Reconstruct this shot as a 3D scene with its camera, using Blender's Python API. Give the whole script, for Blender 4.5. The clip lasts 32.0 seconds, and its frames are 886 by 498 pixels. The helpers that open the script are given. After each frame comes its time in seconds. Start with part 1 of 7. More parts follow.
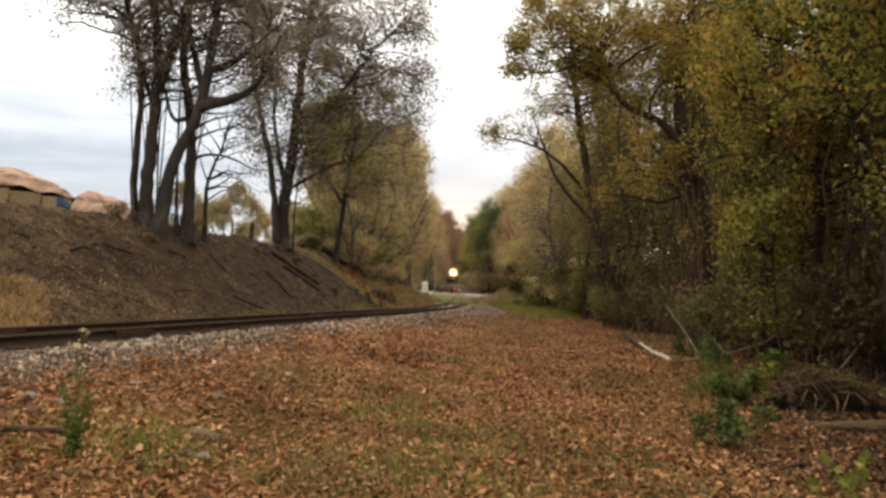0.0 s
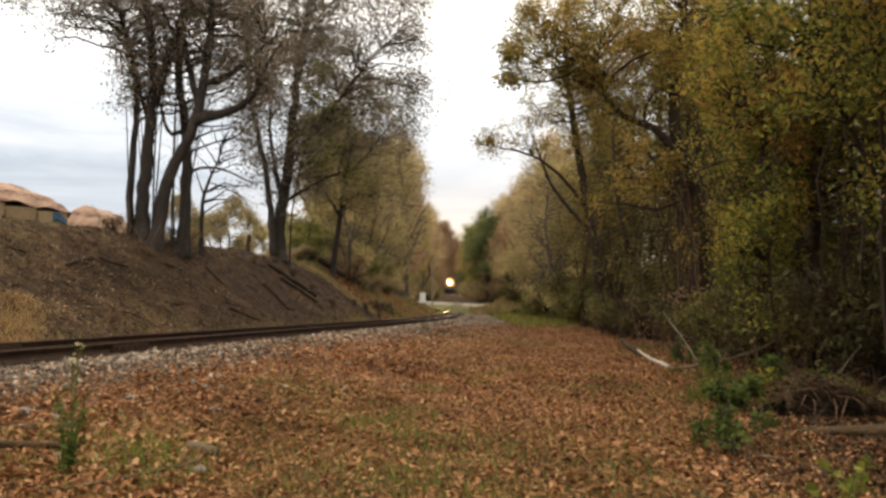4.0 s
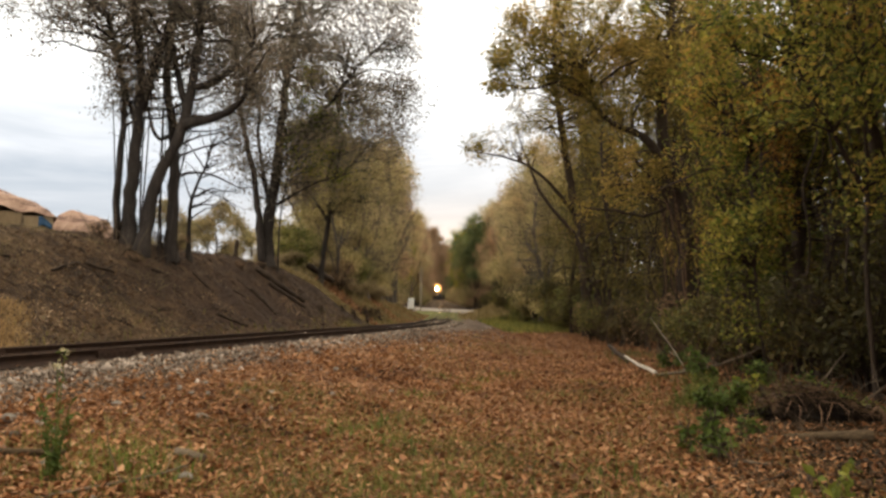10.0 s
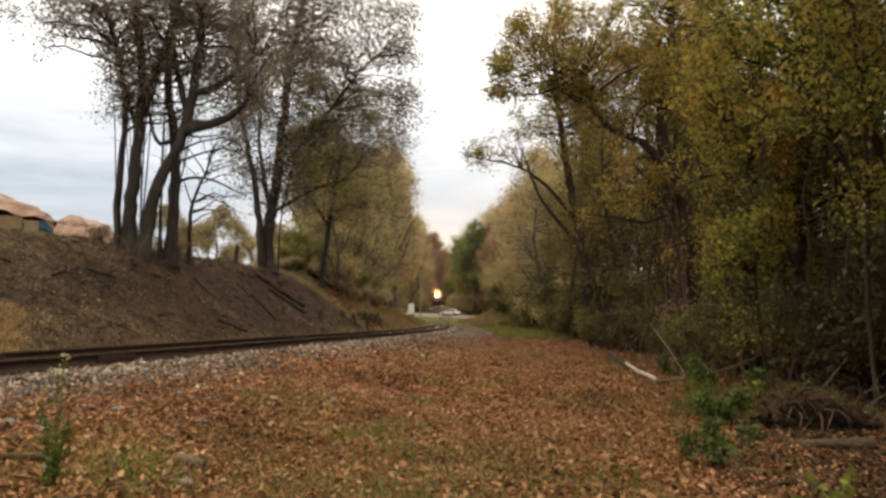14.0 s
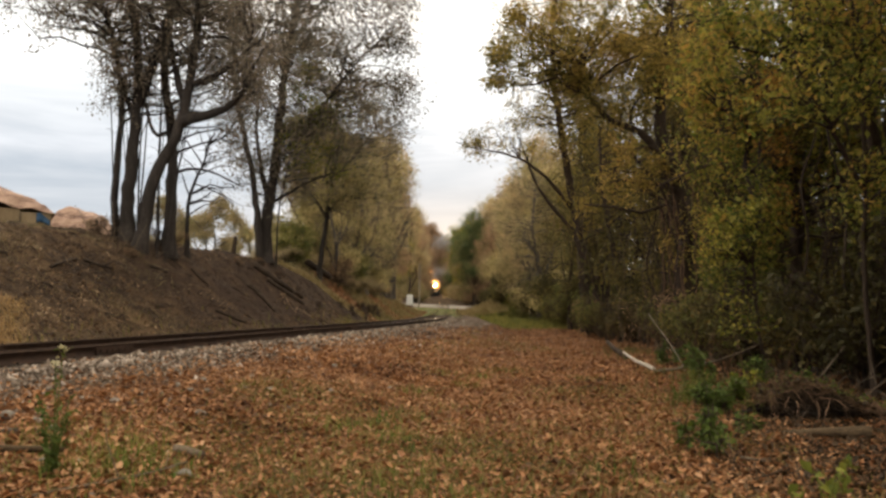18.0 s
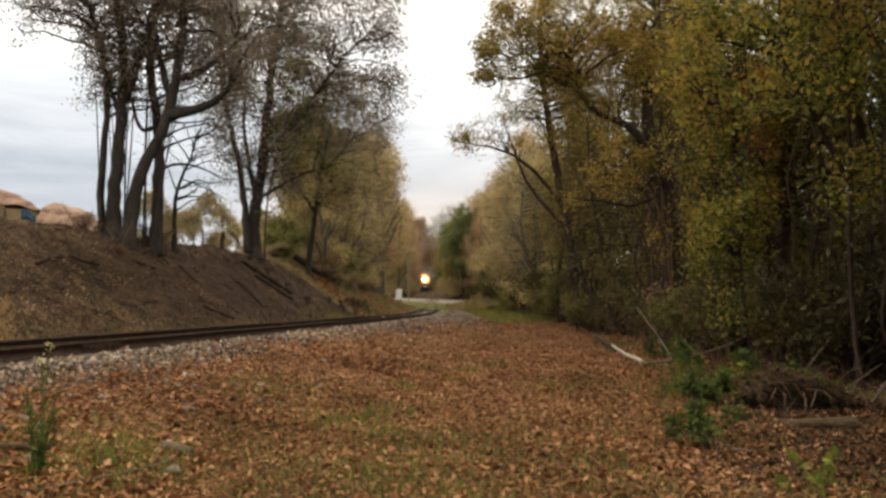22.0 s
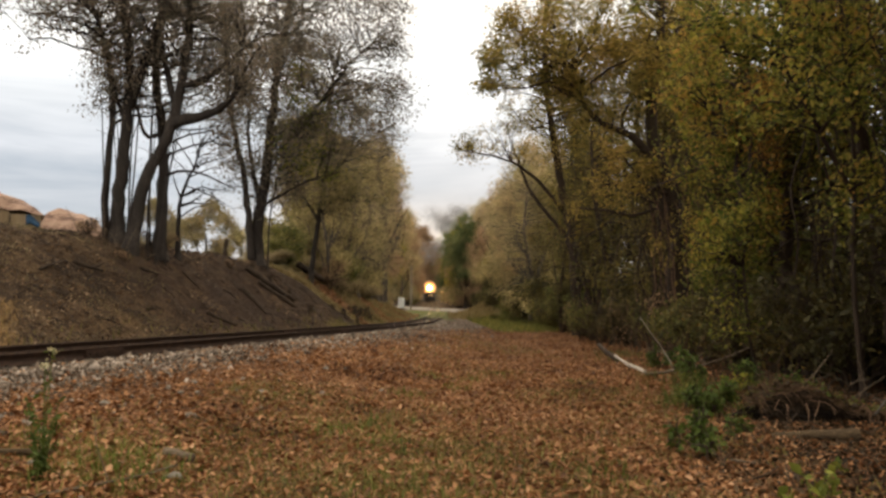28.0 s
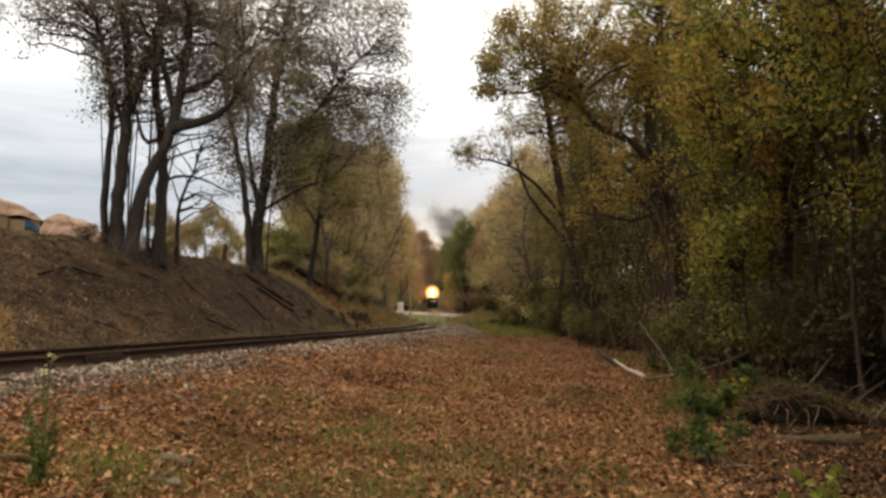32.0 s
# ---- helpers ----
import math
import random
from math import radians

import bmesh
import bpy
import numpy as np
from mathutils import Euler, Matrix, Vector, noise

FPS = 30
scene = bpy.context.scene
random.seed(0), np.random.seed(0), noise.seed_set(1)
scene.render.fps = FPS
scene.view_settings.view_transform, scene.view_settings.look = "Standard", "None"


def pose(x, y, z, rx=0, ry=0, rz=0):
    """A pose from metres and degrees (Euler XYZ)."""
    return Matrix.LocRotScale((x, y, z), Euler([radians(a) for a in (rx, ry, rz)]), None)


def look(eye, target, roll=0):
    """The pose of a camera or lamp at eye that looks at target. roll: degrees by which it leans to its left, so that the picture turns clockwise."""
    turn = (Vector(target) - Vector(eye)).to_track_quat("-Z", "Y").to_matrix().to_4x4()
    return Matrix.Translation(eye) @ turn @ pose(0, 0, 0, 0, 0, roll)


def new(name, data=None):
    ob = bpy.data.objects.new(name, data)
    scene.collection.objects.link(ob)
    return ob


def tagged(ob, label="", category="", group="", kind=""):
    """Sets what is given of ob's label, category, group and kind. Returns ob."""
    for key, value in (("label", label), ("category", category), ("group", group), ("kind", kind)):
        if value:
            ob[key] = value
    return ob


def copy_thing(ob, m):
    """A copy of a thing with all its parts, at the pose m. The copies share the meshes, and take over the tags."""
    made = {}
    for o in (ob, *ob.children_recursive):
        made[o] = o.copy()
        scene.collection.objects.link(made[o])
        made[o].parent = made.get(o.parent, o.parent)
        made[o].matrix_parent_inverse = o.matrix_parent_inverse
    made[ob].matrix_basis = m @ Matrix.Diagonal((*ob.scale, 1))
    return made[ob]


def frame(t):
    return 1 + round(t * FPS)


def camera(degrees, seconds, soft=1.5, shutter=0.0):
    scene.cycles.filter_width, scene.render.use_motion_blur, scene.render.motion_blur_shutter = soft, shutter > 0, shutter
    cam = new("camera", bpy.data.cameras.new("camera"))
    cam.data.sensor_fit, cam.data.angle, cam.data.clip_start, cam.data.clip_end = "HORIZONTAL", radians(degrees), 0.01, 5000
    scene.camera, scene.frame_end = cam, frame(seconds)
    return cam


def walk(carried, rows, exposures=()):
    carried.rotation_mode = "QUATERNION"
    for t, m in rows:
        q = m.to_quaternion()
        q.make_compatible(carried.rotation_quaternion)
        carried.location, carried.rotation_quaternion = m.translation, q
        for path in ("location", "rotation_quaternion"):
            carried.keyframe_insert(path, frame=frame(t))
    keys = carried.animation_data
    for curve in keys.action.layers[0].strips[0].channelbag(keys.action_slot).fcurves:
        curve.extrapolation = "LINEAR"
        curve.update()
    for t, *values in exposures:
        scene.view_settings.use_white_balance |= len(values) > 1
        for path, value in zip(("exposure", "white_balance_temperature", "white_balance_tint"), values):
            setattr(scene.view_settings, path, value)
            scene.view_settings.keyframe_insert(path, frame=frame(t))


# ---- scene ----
cam = camera(62.0, 32.0, soft=2.8)
PATH = (
    (0, -0.015, -0.002, 1.456, 93.651, -0.839, 0.747), (0.5, -0.014, -0.001, 1.454, 93.83, -0.991, 0.735),
    (1, -0.013, -0.002, 1.457, 93.985, -0.988, 0.681), (1.5, -0.014, 0.002, 1.453, 94.09, -0.912, 0.693),
    (2, -0.014, 0.002, 1.454, 94.116, -0.713, 0.624), (2.5, -0.01, 0.001, 1.449, 94.051, -0.618, 0.526),
    (3, -0.008, -0.002, 1.455, 94.201, -0.512, 0.586), (3.5, -0.005, 0.002, 1.449, 94.529, -0.308, 0.632),
    (5.5, 0.009, 0.009, 1.446, 93.947, 0.297, 0.341), (6, 0.005, 0.007, 1.447, 93.977, 0.23, 0.209),
    (6.5, 0.003, 0.002, 1.447, 94.137, 0.386, 0.221), (7, -0.002, 0.003, 1.449, 94.305, 0.361, 0.28),
    (7.5, -0.001, -0, 1.45, 94.407, 0.181, 0.236), (8, -0.002, -0.001, 1.449, 94.503, -0.032, 0.205),
    (8.5, -0.002, 0.002, 1.45, 94.568, 0.079, 0.147), (9, 0, 0, 1.45, 94.556, 0, 0),
    (9.5, -0.004, -0, 1.448, 94.698, -0.168, -0.21), (10, 0.003, -0.003, 1.447, 94.899, -0.157, -0.305),
    (10.5, -0, 0, 1.447, 94.889, -0.172, -0.295), (11, -0.003, 0.002, 1.445, 94.922, -0.287, -0.305),
    (11.5, -0.005, -0.002, 1.449, 95.005, -0.311, -0.203), (12, -0.003, -0.003, 1.451, 95.035, -0.235, -0.092),
    (12.5, -0.004, -0.003, 1.451, 94.951, -0.277, -0.021), (13, -0.001, -0.004, 1.448, 95.076, -0.353, -0.132),
    (13.5, -0.003, -0.008, 1.451, 95.301, -0.304, -0.259), (14, -0.005, -0.008, 1.451, 95.336, -0.33, -0.313),
    (14.5, -0.005, -0.007, 1.451, 95.4, -0.45, -0.338), (16.5, -0.007, -0.005, 1.453, 95.217, -0.632, -0.093),
    (17, -0.006, -0.007, 1.454, 95.128, -0.429, 0.043), (17.5, -0.004, -0.001, 1.45, 94.857, -0.3, -0.128),
    (18, 0.003, -0.004, 1.452, 94.611, -0.134, -0.426), (18.5, -0.001, -0.003, 1.454, 94.688, 0.071, -0.608),
    (19, -0.002, -0.006, 1.452, 94.808, 0.168, -0.674), (19.5, -0.002, -0.007, 1.451, 94.775, 0.1, -0.765),
    (20, 0.002, -0.001, 1.448, 94.715, -0.059, -0.914), (20.5, 0.006, -0.003, 1.446, 94.452, 0.004, -0.931),
    (21, 0.011, -0.001, 1.449, 94.189, 0.283, -0.948), (21.5, 0.01, -0.001, 1.447, 93.976, 0.436, -1.004),
    (22, 0.006, 0, 1.451, 94.177, 0.24, -1.255), (22.5, 0.013, -0.005, 1.45, 94.325, 0.258, -1.231),
    (23, 0.013, -0.003, 1.446, 94.264, 0.385, -1.228), (23.5, 0.014, -0, 1.445, 94.172, 0.131, -1.264),
    (24, 0.012, -0.004, 1.45, 94.237, 0.187, -1.256), (24.5, 0.004, -0.002, 1.451, 94.429, 0.154, -1.207),
    (25, 0.002, -0.005, 1.45, 94.498, 0.007, -1.273), (25.5, 0.007, -0.007, 1.448, 94.542, -0.085, -1.267),
    (27.5, 0.002, -0.008, 1.452, 94.755, -0.158, -1.092), (28, 0.004, -0.009, 1.449, 94.841, -0.202, -1.063),
    (28.5, 0.001, -0.011, 1.453, 94.878, -0.225, -1.024), (29, 0.002, -0.009, 1.456, 95, -0.238, -0.948),
    (29.5, 0.002, -0.009, 1.45, 95.04, -0.222, -0.95), (30, 0.005, -0.009, 1.452, 94.983, -0.236, -0.976),
    (30.5, 0.007, -0.011, 1.452, 95.035, -0.163, -1.12), (31, 0.004, -0.014, 1.453, 95.201, -0.077, -1.149),
    (31.5, 0.005, -0.013, 1.452, 95.284, -0.056, -1.117), (32, 0.002, -0.008, 1.452, 95.211, -0.13, -1.121),
)

walk(cam, [(t, pose(*p)) for t, *p in PATH],
     exposures=((0, 0.22), (9, 0.17), (20, 0.05), (32, -0.06)))

# ---- the plan: track line, grade and lie of the land ----
TRACK_Y = np.arange(-140.0, 640.0, 1.0)


def smooth_line(ys, vs, width):
    line = np.interp(TRACK_Y, ys, vs)
    pad = np.concatenate([2 * line[0] - line[width:0:-1], line, 2 * line[-1] - line[-2:-width - 2:-1]])
    kernel = np.hanning(2 * width + 1)
    return np.convolve(pad, kernel / kernel.sum(), "same")[width:-width]


TRACK_X = smooth_line((-140, 1.5, 28, 36, 44, 52, 60, 85, 117, 165, 185, 200, 225, 246, 258, 282, 300, 340, 640),
                      (-35.4, -7.67, -2.47, -1.1, -0.4, -0.1, 0.1, 0.3, 0.5, 1.2, 1.3, 1.1, 0.2, -0.75, -1.05, -1.1, -0.3, 4, 60), 5)
RAIL_Z = smooth_line((-140, 0, 60, 85, 112, 135, 150, 165, 180, 200, 225, 258, 300, 640),
                     (0.9, 0.905, 0.9, 0.82, 0.8, 0.98, 1.3, 1.95, 2.7, 3.56, 4.35, 5.4, 6.74, 14), 7)
RIGHT_Z = smooth_line((-140, 40, 80, 112, 140, 165, 230, 400, 640), (0, 0, 0.2, 0.35, 0.75, 1.75, 4.1, 8.6, 13.5), 9)
HEADING = np.arctan(np.gradient(TRACK_X, TRACK_Y))


def track_x(y):
    return np.interp(y, TRACK_Y, TRACK_X)


def rail_z(y):
    return np.interp(y, TRACK_Y, RAIL_Z)


def offset(x, y):
    """Distance from the track's middle, positive on the path's side."""
    return (x - track_x(y)) * np.cos(np.interp(y, TRACK_Y, HEADING))


def bumps(x, y):
    return (0.5 * np.sin(1.7 * x + 0.9 * y) + 0.35 * np.sin(2.9 * y - 1.3 * x + 1) + 0.3 * np.sin(4.3 * x + 0.5) * np.sin(3.7 * y)
            + 0.5 * np.sin(0.43 * x - 0.61 * y + 2))


def ground_z(x, y):
    """Height of the land at x, y."""
    x, y = np.asarray(x, float), np.asarray(y, float)
    u, r, right = offset(x, y), rail_z(y), np.interp(y, TRACK_Y, RIGHT_Z)
    crest = np.interp(y, (-140, 30, 85, 120, 145, 165, 200, 300), (4.0, 4.0, 3.9, 3.3, 2.5, 2.3, 4.5, 9.0))
    crest = np.maximum(crest, r + 0.4) + 0.05 * np.clip(-u - 9.5, 0, 16)
    bed = r - 0.21 + 0.07 * np.clip((y - 86) / 8, 0, 1)
    z = np.where(u > 0,
                 np.interp(np.clip((u - 1.5) / 3.5, 0, 1), (0, 0.5, 1), (0, 0.45, 1)) * (right - bed) + bed,
                 np.interp(-u, (0, 1.5, 2.6, 3.3), (0, 0, 1, 1)) * -0.42 + bed)
    up = np.clip((-u - 3.2) / np.interp(y, (14, 22, 27, 58, 80), (6.3, 6.0, 5.2, 5.2, 6.0)), 0, 1)
    z = np.where(u < -3.2, bed - 0.42 + (crest - bed + 0.42) * (up * up * (3 - 2 * up) * 0.45 + up * 0.55), z)
    # the low mound beside the drive, and the level road
    mound = np.exp(-((u - 8.2) / 2.3) ** 2 - ((y - 112) / 20) ** 2)
    z = z + 1.9 * mound * (u > 0)
    across = (y - 165 + 0.45 * (x - 1.2)) * 0.912
    road = np.clip((8.5 - np.abs(across)) / 3.0, 0, 1)
    z = z * (1 - road) + road * (rail_z(165) - 0.06 - 0.05 * np.clip(x, -8, 22) + 0.085 * np.clip(across, -5, 5))
    rough = np.where(u < -3, 0.10, 0.018) * np.clip(np.abs(u) - 1.9, 0, 1) * (1 - road)
    return z + rough * bumps(x, y)


# ---- world and sun: an overcast evening, the light low ahead ----
SUN_AZIMUTH, SUN_ELEVATION = radians(4), radians(9)
world = bpy.data.worlds.new("sky")
scene.world = world
world.use_nodes = True


def node(tree, kind, **values):
    n = tree.nodes.new(kind)
    for key, value in values.items():
        if key in n.inputs:
            n.inputs[key].default_value = value
    return n


def ramp(tree, fac, stops, mode="LINEAR"):
    n = tree.nodes.new("ShaderNodeValToRGB")
    n.color_ramp.interpolation = mode
    while len(n.color_ramp.elements) < len(stops):
        n.color_ramp.elements.new(0.5)
    for e, (p, c) in zip(n.color_ramp.elements, stops):
        e.position, e.color = p, (*c, 1) if len(c) == 3 else c
    tree.links.new(fac, n.inputs[0])
    return n.outputs[0]


def mixed(tree, fac, a, b, mode="MIX"):
    n = tree.nodes.new("ShaderNodeMix")
    n.data_type, n.blend_type = "RGBA", mode
    for value, i in ((fac, 0), (a, 6), (b, 7)):
        if isinstance(value, bpy.types.NodeSocket):
            tree.links.new(value, n.inputs[i])
        else:
            n.inputs[i].default_value = value if i == 0 else (*value, 1)
    return n.outputs[2]


def sums(tree, op, a, b=0.0, c=0.0):
    n = tree.nodes.new("ShaderNodeMath")
    n.operation = op
    for i, value in enumerate((a, b, c)):
        if isinstance(value, bpy.types.NodeSocket):
            tree.links.new(value, n.inputs[i])
        else:
            n.inputs[i].default_value = value
    return n.outputs[0]


def make_sky():
    tr = world.node_tree
    tr.nodes.clear()
    sky = tr.nodes.new("ShaderNodeTexSky")
    sky.sky_type, sky.sun_disc = "NISHITA", False
    sky.sun_elevation, sky.sun_rotation = SUN_ELEVATION, SUN_AZIMUTH
    way = tr.nodes.new("ShaderNodeTexCoord").outputs["Generated"]
    part_of = tr.nodes.new("ShaderNodeSeparateXYZ")
    tr.links.new(way, part_of.inputs[0])
    # cloud bands, long and flat towards the horizon
    lay = tr.nodes.new("ShaderNodeMapping")
    lay.inputs["Scale"].default_value = (2.2, 2.2, 15.0)
    tr.links.new(way, lay.inputs[0])
    bands = node(tr, "ShaderNodeTexNoise", Scale=1.3, Detail=6.0, Roughness=0.55, Distortion=0.4)
    tr.links.new(lay.outputs[0], bands.inputs["Vector"])
    high = ramp(tr, part_of.outputs[2], ((0.0, (0, 0, 0)), (0.12, (0.15, 0.15, 0.15)), (0.3, (0.75, 0.75, 0.75)), (0.6, (1, 1, 1))))
    tone = sums(tr, "MULTIPLY_ADD", bands.outputs[0], 1.3, -0.42)
    tone = sums(tr, "ADD", tone, sums(tr, "MULTIPLY", high, 0.8))
    cloud = ramp(tr, tone, ((0.0, (0.36, 0.41, 0.47)), (0.25, (0.48, 0.53, 0.58)), (0.5, (0.64, 0.67, 0.70)), (0.8, (0.85, 0.87, 0.89)), (1.0, (1.0, 1.0, 1.0))))
    # a warm glow low over the line, where the sun has gone behind cloud
    ahead = sums(tr, "POWER", sums(tr, "MAXIMUM", part_of.outputs[1], 0.0), 36.0)
    ahead = sums(tr, "MULTIPLY", ahead, ramp(tr, part_of.outputs[2], ((0.0, (1, 1, 1)), (0.10, (0.75, 0.75, 0.75)), (0.17, (0, 0, 0)))))
    cloud = mixed(tr, sums(tr, "MULTIPLY", ahead, 0.6), cloud, (1.35, 1.08, 0.82))
    below = ramp(tr, part_of.outputs[2], ((0.0, (0.25, 0.25, 0.25)), (0.02, (1, 1, 1))))
    bright = tr.nodes.new("ShaderNodeVectorMath")
    bright.operation = "SCALE"
    bright.inputs[3].default_value = 0.05
    tr.links.new(sky.outputs[0], bright.inputs[0])
    colour = mixed(tr, 0.93, bright.outputs[0], cloud)
    colour = mixed(tr, 1.0, colour, below, "MULTIPLY")
    # an overcast sky is brightest overhead; the evening cloud there is warm
    overhead = ramp(tr, part_of.outputs[2], ((0.0, (0.42, 0.42, 0.43)), (0.2, (0.50, 0.50, 0.51)), (0.32, (0.60, 0.59, 0.57)), (0.45, (0.7, 0.63, 0.54)), (0.75, (1.0, 0.88, 0.7)), (1.0, (1.0, 0.88, 0.7))))
    colour = mixed(tr, 1.0, colour, overhead, "MULTIPLY")
    back = node(tr, "ShaderNodeBackground", Strength=SKY_STRENGTH)
    tr.links.new(colour, back.inputs[0])
    out = tr.nodes.new("ShaderNodeOutputWorld")
    tr.links.new(back.outputs[0], out.inputs[0])


SKY_STRENGTH = 2.5
make_sky()
sun = new("sun", bpy.data.lights.new("sun", "SUN"))
sun.data.energy, sun.data.angle, sun.data.color = 0.6, radians(20), (1.0, 0.86, 0.7)
sun.matrix_basis = look((0, 0, 0), (-math.sin(SUN_AZIMUTH), -math.cos(SUN_AZIMUTH), -math.tan(SUN_ELEVATION)))


# ---- materials ----
def material(name, rough=0.8, metal=0.0):
    m = bpy.data.materials.new(name)
    m.use_nodes = True
    tr = m.node_tree
    bsdf = tr.nodes["Principled BSDF"]
    bsdf.inputs["Roughness"].default_value, bsdf.inputs["Metallic"].default_value = rough, metal
    bsdf.inputs["Specular IOR Level"].default_value = 0.3
    return m, tr, bsdf


def textured(name, stops, scale=6.0, fine=60.0, rough=0.8, metal=0.0, bump=0.3, stretch=(1, 1, 1), spread=0.0, depth=0.02):
    """A surface of two noises, large and fine, over one colour ramp, with relief."""
    m, tr, bsdf = material(name, rough, metal)
    co = tr.nodes.new("ShaderNodeTexCoord")
    lay = tr.nodes.new("ShaderNodeMapping")
    lay.inputs["Scale"].default_value = stretch
    tr.links.new(co.outputs["Object"], lay.inputs[0])
    big = node(tr, "ShaderNodeTexNoise", Scale=scale, Detail=5.0, Roughness=0.6)
    small = node(tr, "ShaderNodeTexNoise", Scale=fine, Detail=4.0, Roughness=0.65)
    for n in (big, small):
        tr.links.new(lay.outputs[0], n.inputs["Vector"])
    f = sums(tr, "ADD", sums(tr, "MULTIPLY", big.outputs[0], 0.55), sums(tr, "MULTIPLY", small.outputs[0], 0.45))
    if spread:
        info = tr.nodes.new("ShaderNodeObjectInfo")
        f = sums(tr, "ADD", f, sums(tr, "MULTIPLY_ADD", info.outputs["Random"], spread, -spread / 2))
    f = sums(tr, "MULTIPLY_ADD", f, 2.2, -0.6)
    tr.links.new(ramp(tr, f, stops), bsdf.inputs["Base Color"])
    if bump:
        b = node(tr, "ShaderNodeBump", Strength=bump, Distance=depth)
        tr.links.new(small.outputs[0], b.inputs["Height"])
        tr.links.new(b.outputs[0], bsdf.inputs["Normal"])
    return m


def leafy(name, stops, through_light=0.35, rough=0.6, single=0.6, patchy=1.5):
    """Leaves: a colour for each leaf, drawn from the ramp, and some light coming through."""
    m, tr, bsdf = material(name, rough)
    geo = tr.nodes.new("ShaderNodeNewGeometry")
    info = tr.nodes.new("ShaderNodeObjectInfo")
    co = tr.nodes.new("ShaderNodeTexCoord")
    patch = node(tr, "ShaderNodeTexNoise", Scale=0.55, Detail=2.0)
    tr.links.new(co.outputs["Object"], patch.inputs["Vector"])
    f = sums(tr, "ADD", sums(tr, "MULTIPLY", geo.outputs["Random Per Island"], single), sums(tr, "MULTIPLY_ADD", patch.outputs[0], patchy, 0.5 - 0.5 * single - 0.5 * patchy))
    f = sums(tr, "ADD", f, sums(tr, "MULTIPLY_ADD", info.outputs["Random"], 0.24, -0.12))
    colour = ramp(tr, f, stops)
    tr.links.new(colour, bsdf.inputs["Base Color"])
    glow = tr.nodes.new("ShaderNodeBsdfTranslucent")
    tr.links.new(colour, glow.inputs[0])
    mix = tr.nodes.new("ShaderNodeMixShader")
    mix.inputs[0].default_value = through_light
    tr.links.new(bsdf.outputs[0], mix.inputs[1])
    tr.links.new(glow.outputs[0], mix.inputs[2])
    tr.links.new(mix.outputs[0], tr.nodes["Material Output"].inputs[0])
    return m


def plain(name, colour, rough=0.6, metal=0.0, glow=0.0, vary=0.25):
    """Paint, plastic or metal with slight blotches; glow only for lamps."""
    m, tr, bsdf = material(name, rough, metal)
    n = node(tr, "ShaderNodeTexNoise", Scale=9.0, Detail=5.0)
    co = tr.nodes.new("ShaderNodeTexCoord")
    tr.links.new(co.outputs["Object"], n.inputs["Vector"])
    dark = tuple(c * (1 - vary) for c in colour)
    tr.links.new(ramp(tr, n.outputs[0], ((0.3, dark), (0.7, colour))), bsdf.inputs["Base Color"])
    if glow:
        bsdf.inputs["Emission Color"].default_value, bsdf.inputs["Emission Strength"].default_value = (*colour, 1), glow
    return m


BARK_DARK = textured("bark_dark", ((0, (0.014, 0.009, 0.006)), (0.5, (0.042, 0.028, 0.019)), (1, (0.10, 0.07, 0.048))), 3, 26, 0.9, bump=0.8, stretch=(1, 1, 0.25))
BARK_GREY = textured("bark_grey", ((0, (0.045, 0.037, 0.03)), (0.5, (0.10, 0.085, 0.07)), (1, (0.19, 0.165, 0.14))), 3, 26, 0.9, bump=0.8, stretch=(1, 1, 0.25))
BARK_BROWN = textured("bark_brown", ((0, (0.025, 0.017, 0.011)), (0.5, (0.065, 0.045, 0.03)), (1, (0.13, 0.09, 0.06))), 3, 26, 0.9, bump=1.0, stretch=(1, 1, 0.25), depth=0.05)
DEAD_WOOD = textured("dead_wood", ((0, (0.05, 0.036, 0.024)), (0.5, (0.13, 0.096, 0.066)), (1, (0.26, 0.21, 0.155))), 5, 40, 0.9, bump=0.7, stretch=(0.3, 1, 1))
DEAD_BROWN = textured("dead_stalks", ((0, (0.022, 0.012, 0.006)), (0.5, (0.078, 0.046, 0.022)), (1, (0.19, 0.12, 0.06))), 5, 40, 0.9, bump=0.5)
LOG_BROWN = textured("log_bark", ((0, (0.022, 0.014, 0.008)), (0.5, (0.07, 0.047, 0.026)), (1, (0.18, 0.125, 0.07))), 5, 40, 0.9, bump=0.9, stretch=(0.3, 1, 1))
STEM_BROWN = textured("dead_stems", ((0, (0.07, 0.04, 0.025)), (0.5, (0.17, 0.10, 0.06)), (1, (0.30, 0.20, 0.13))), 5, 40, 0.9, bump=0.3)
ROOT_SOIL_SHADED = textured("root_soil_shaded", ((0, (0.006, 0.004, 0.003)), (0.5, (0.02, 0.013, 0.008)), (1, (0.07, 0.045, 0.026))), 6, 40, 0.95, bump=1.0, depth=0.05)
PALE_WOOD = textured("pale_wood", ((0, (0.22, 0.18, 0.14)), (0.5, (0.42, 0.37, 0.31)), (1, (0.62, 0.57, 0.5))), 5, 40, 0.85, bump=0.5)
LEAF_LEFT = leafy("leaf_drab", ((0, (0.15, 0.135, 0.10)), (0.35, (0.2, 0.17, 0.125)), (0.65, (0.26, 0.205, 0.15)), (1, (0.34, 0.25, 0.17))), 0.45)
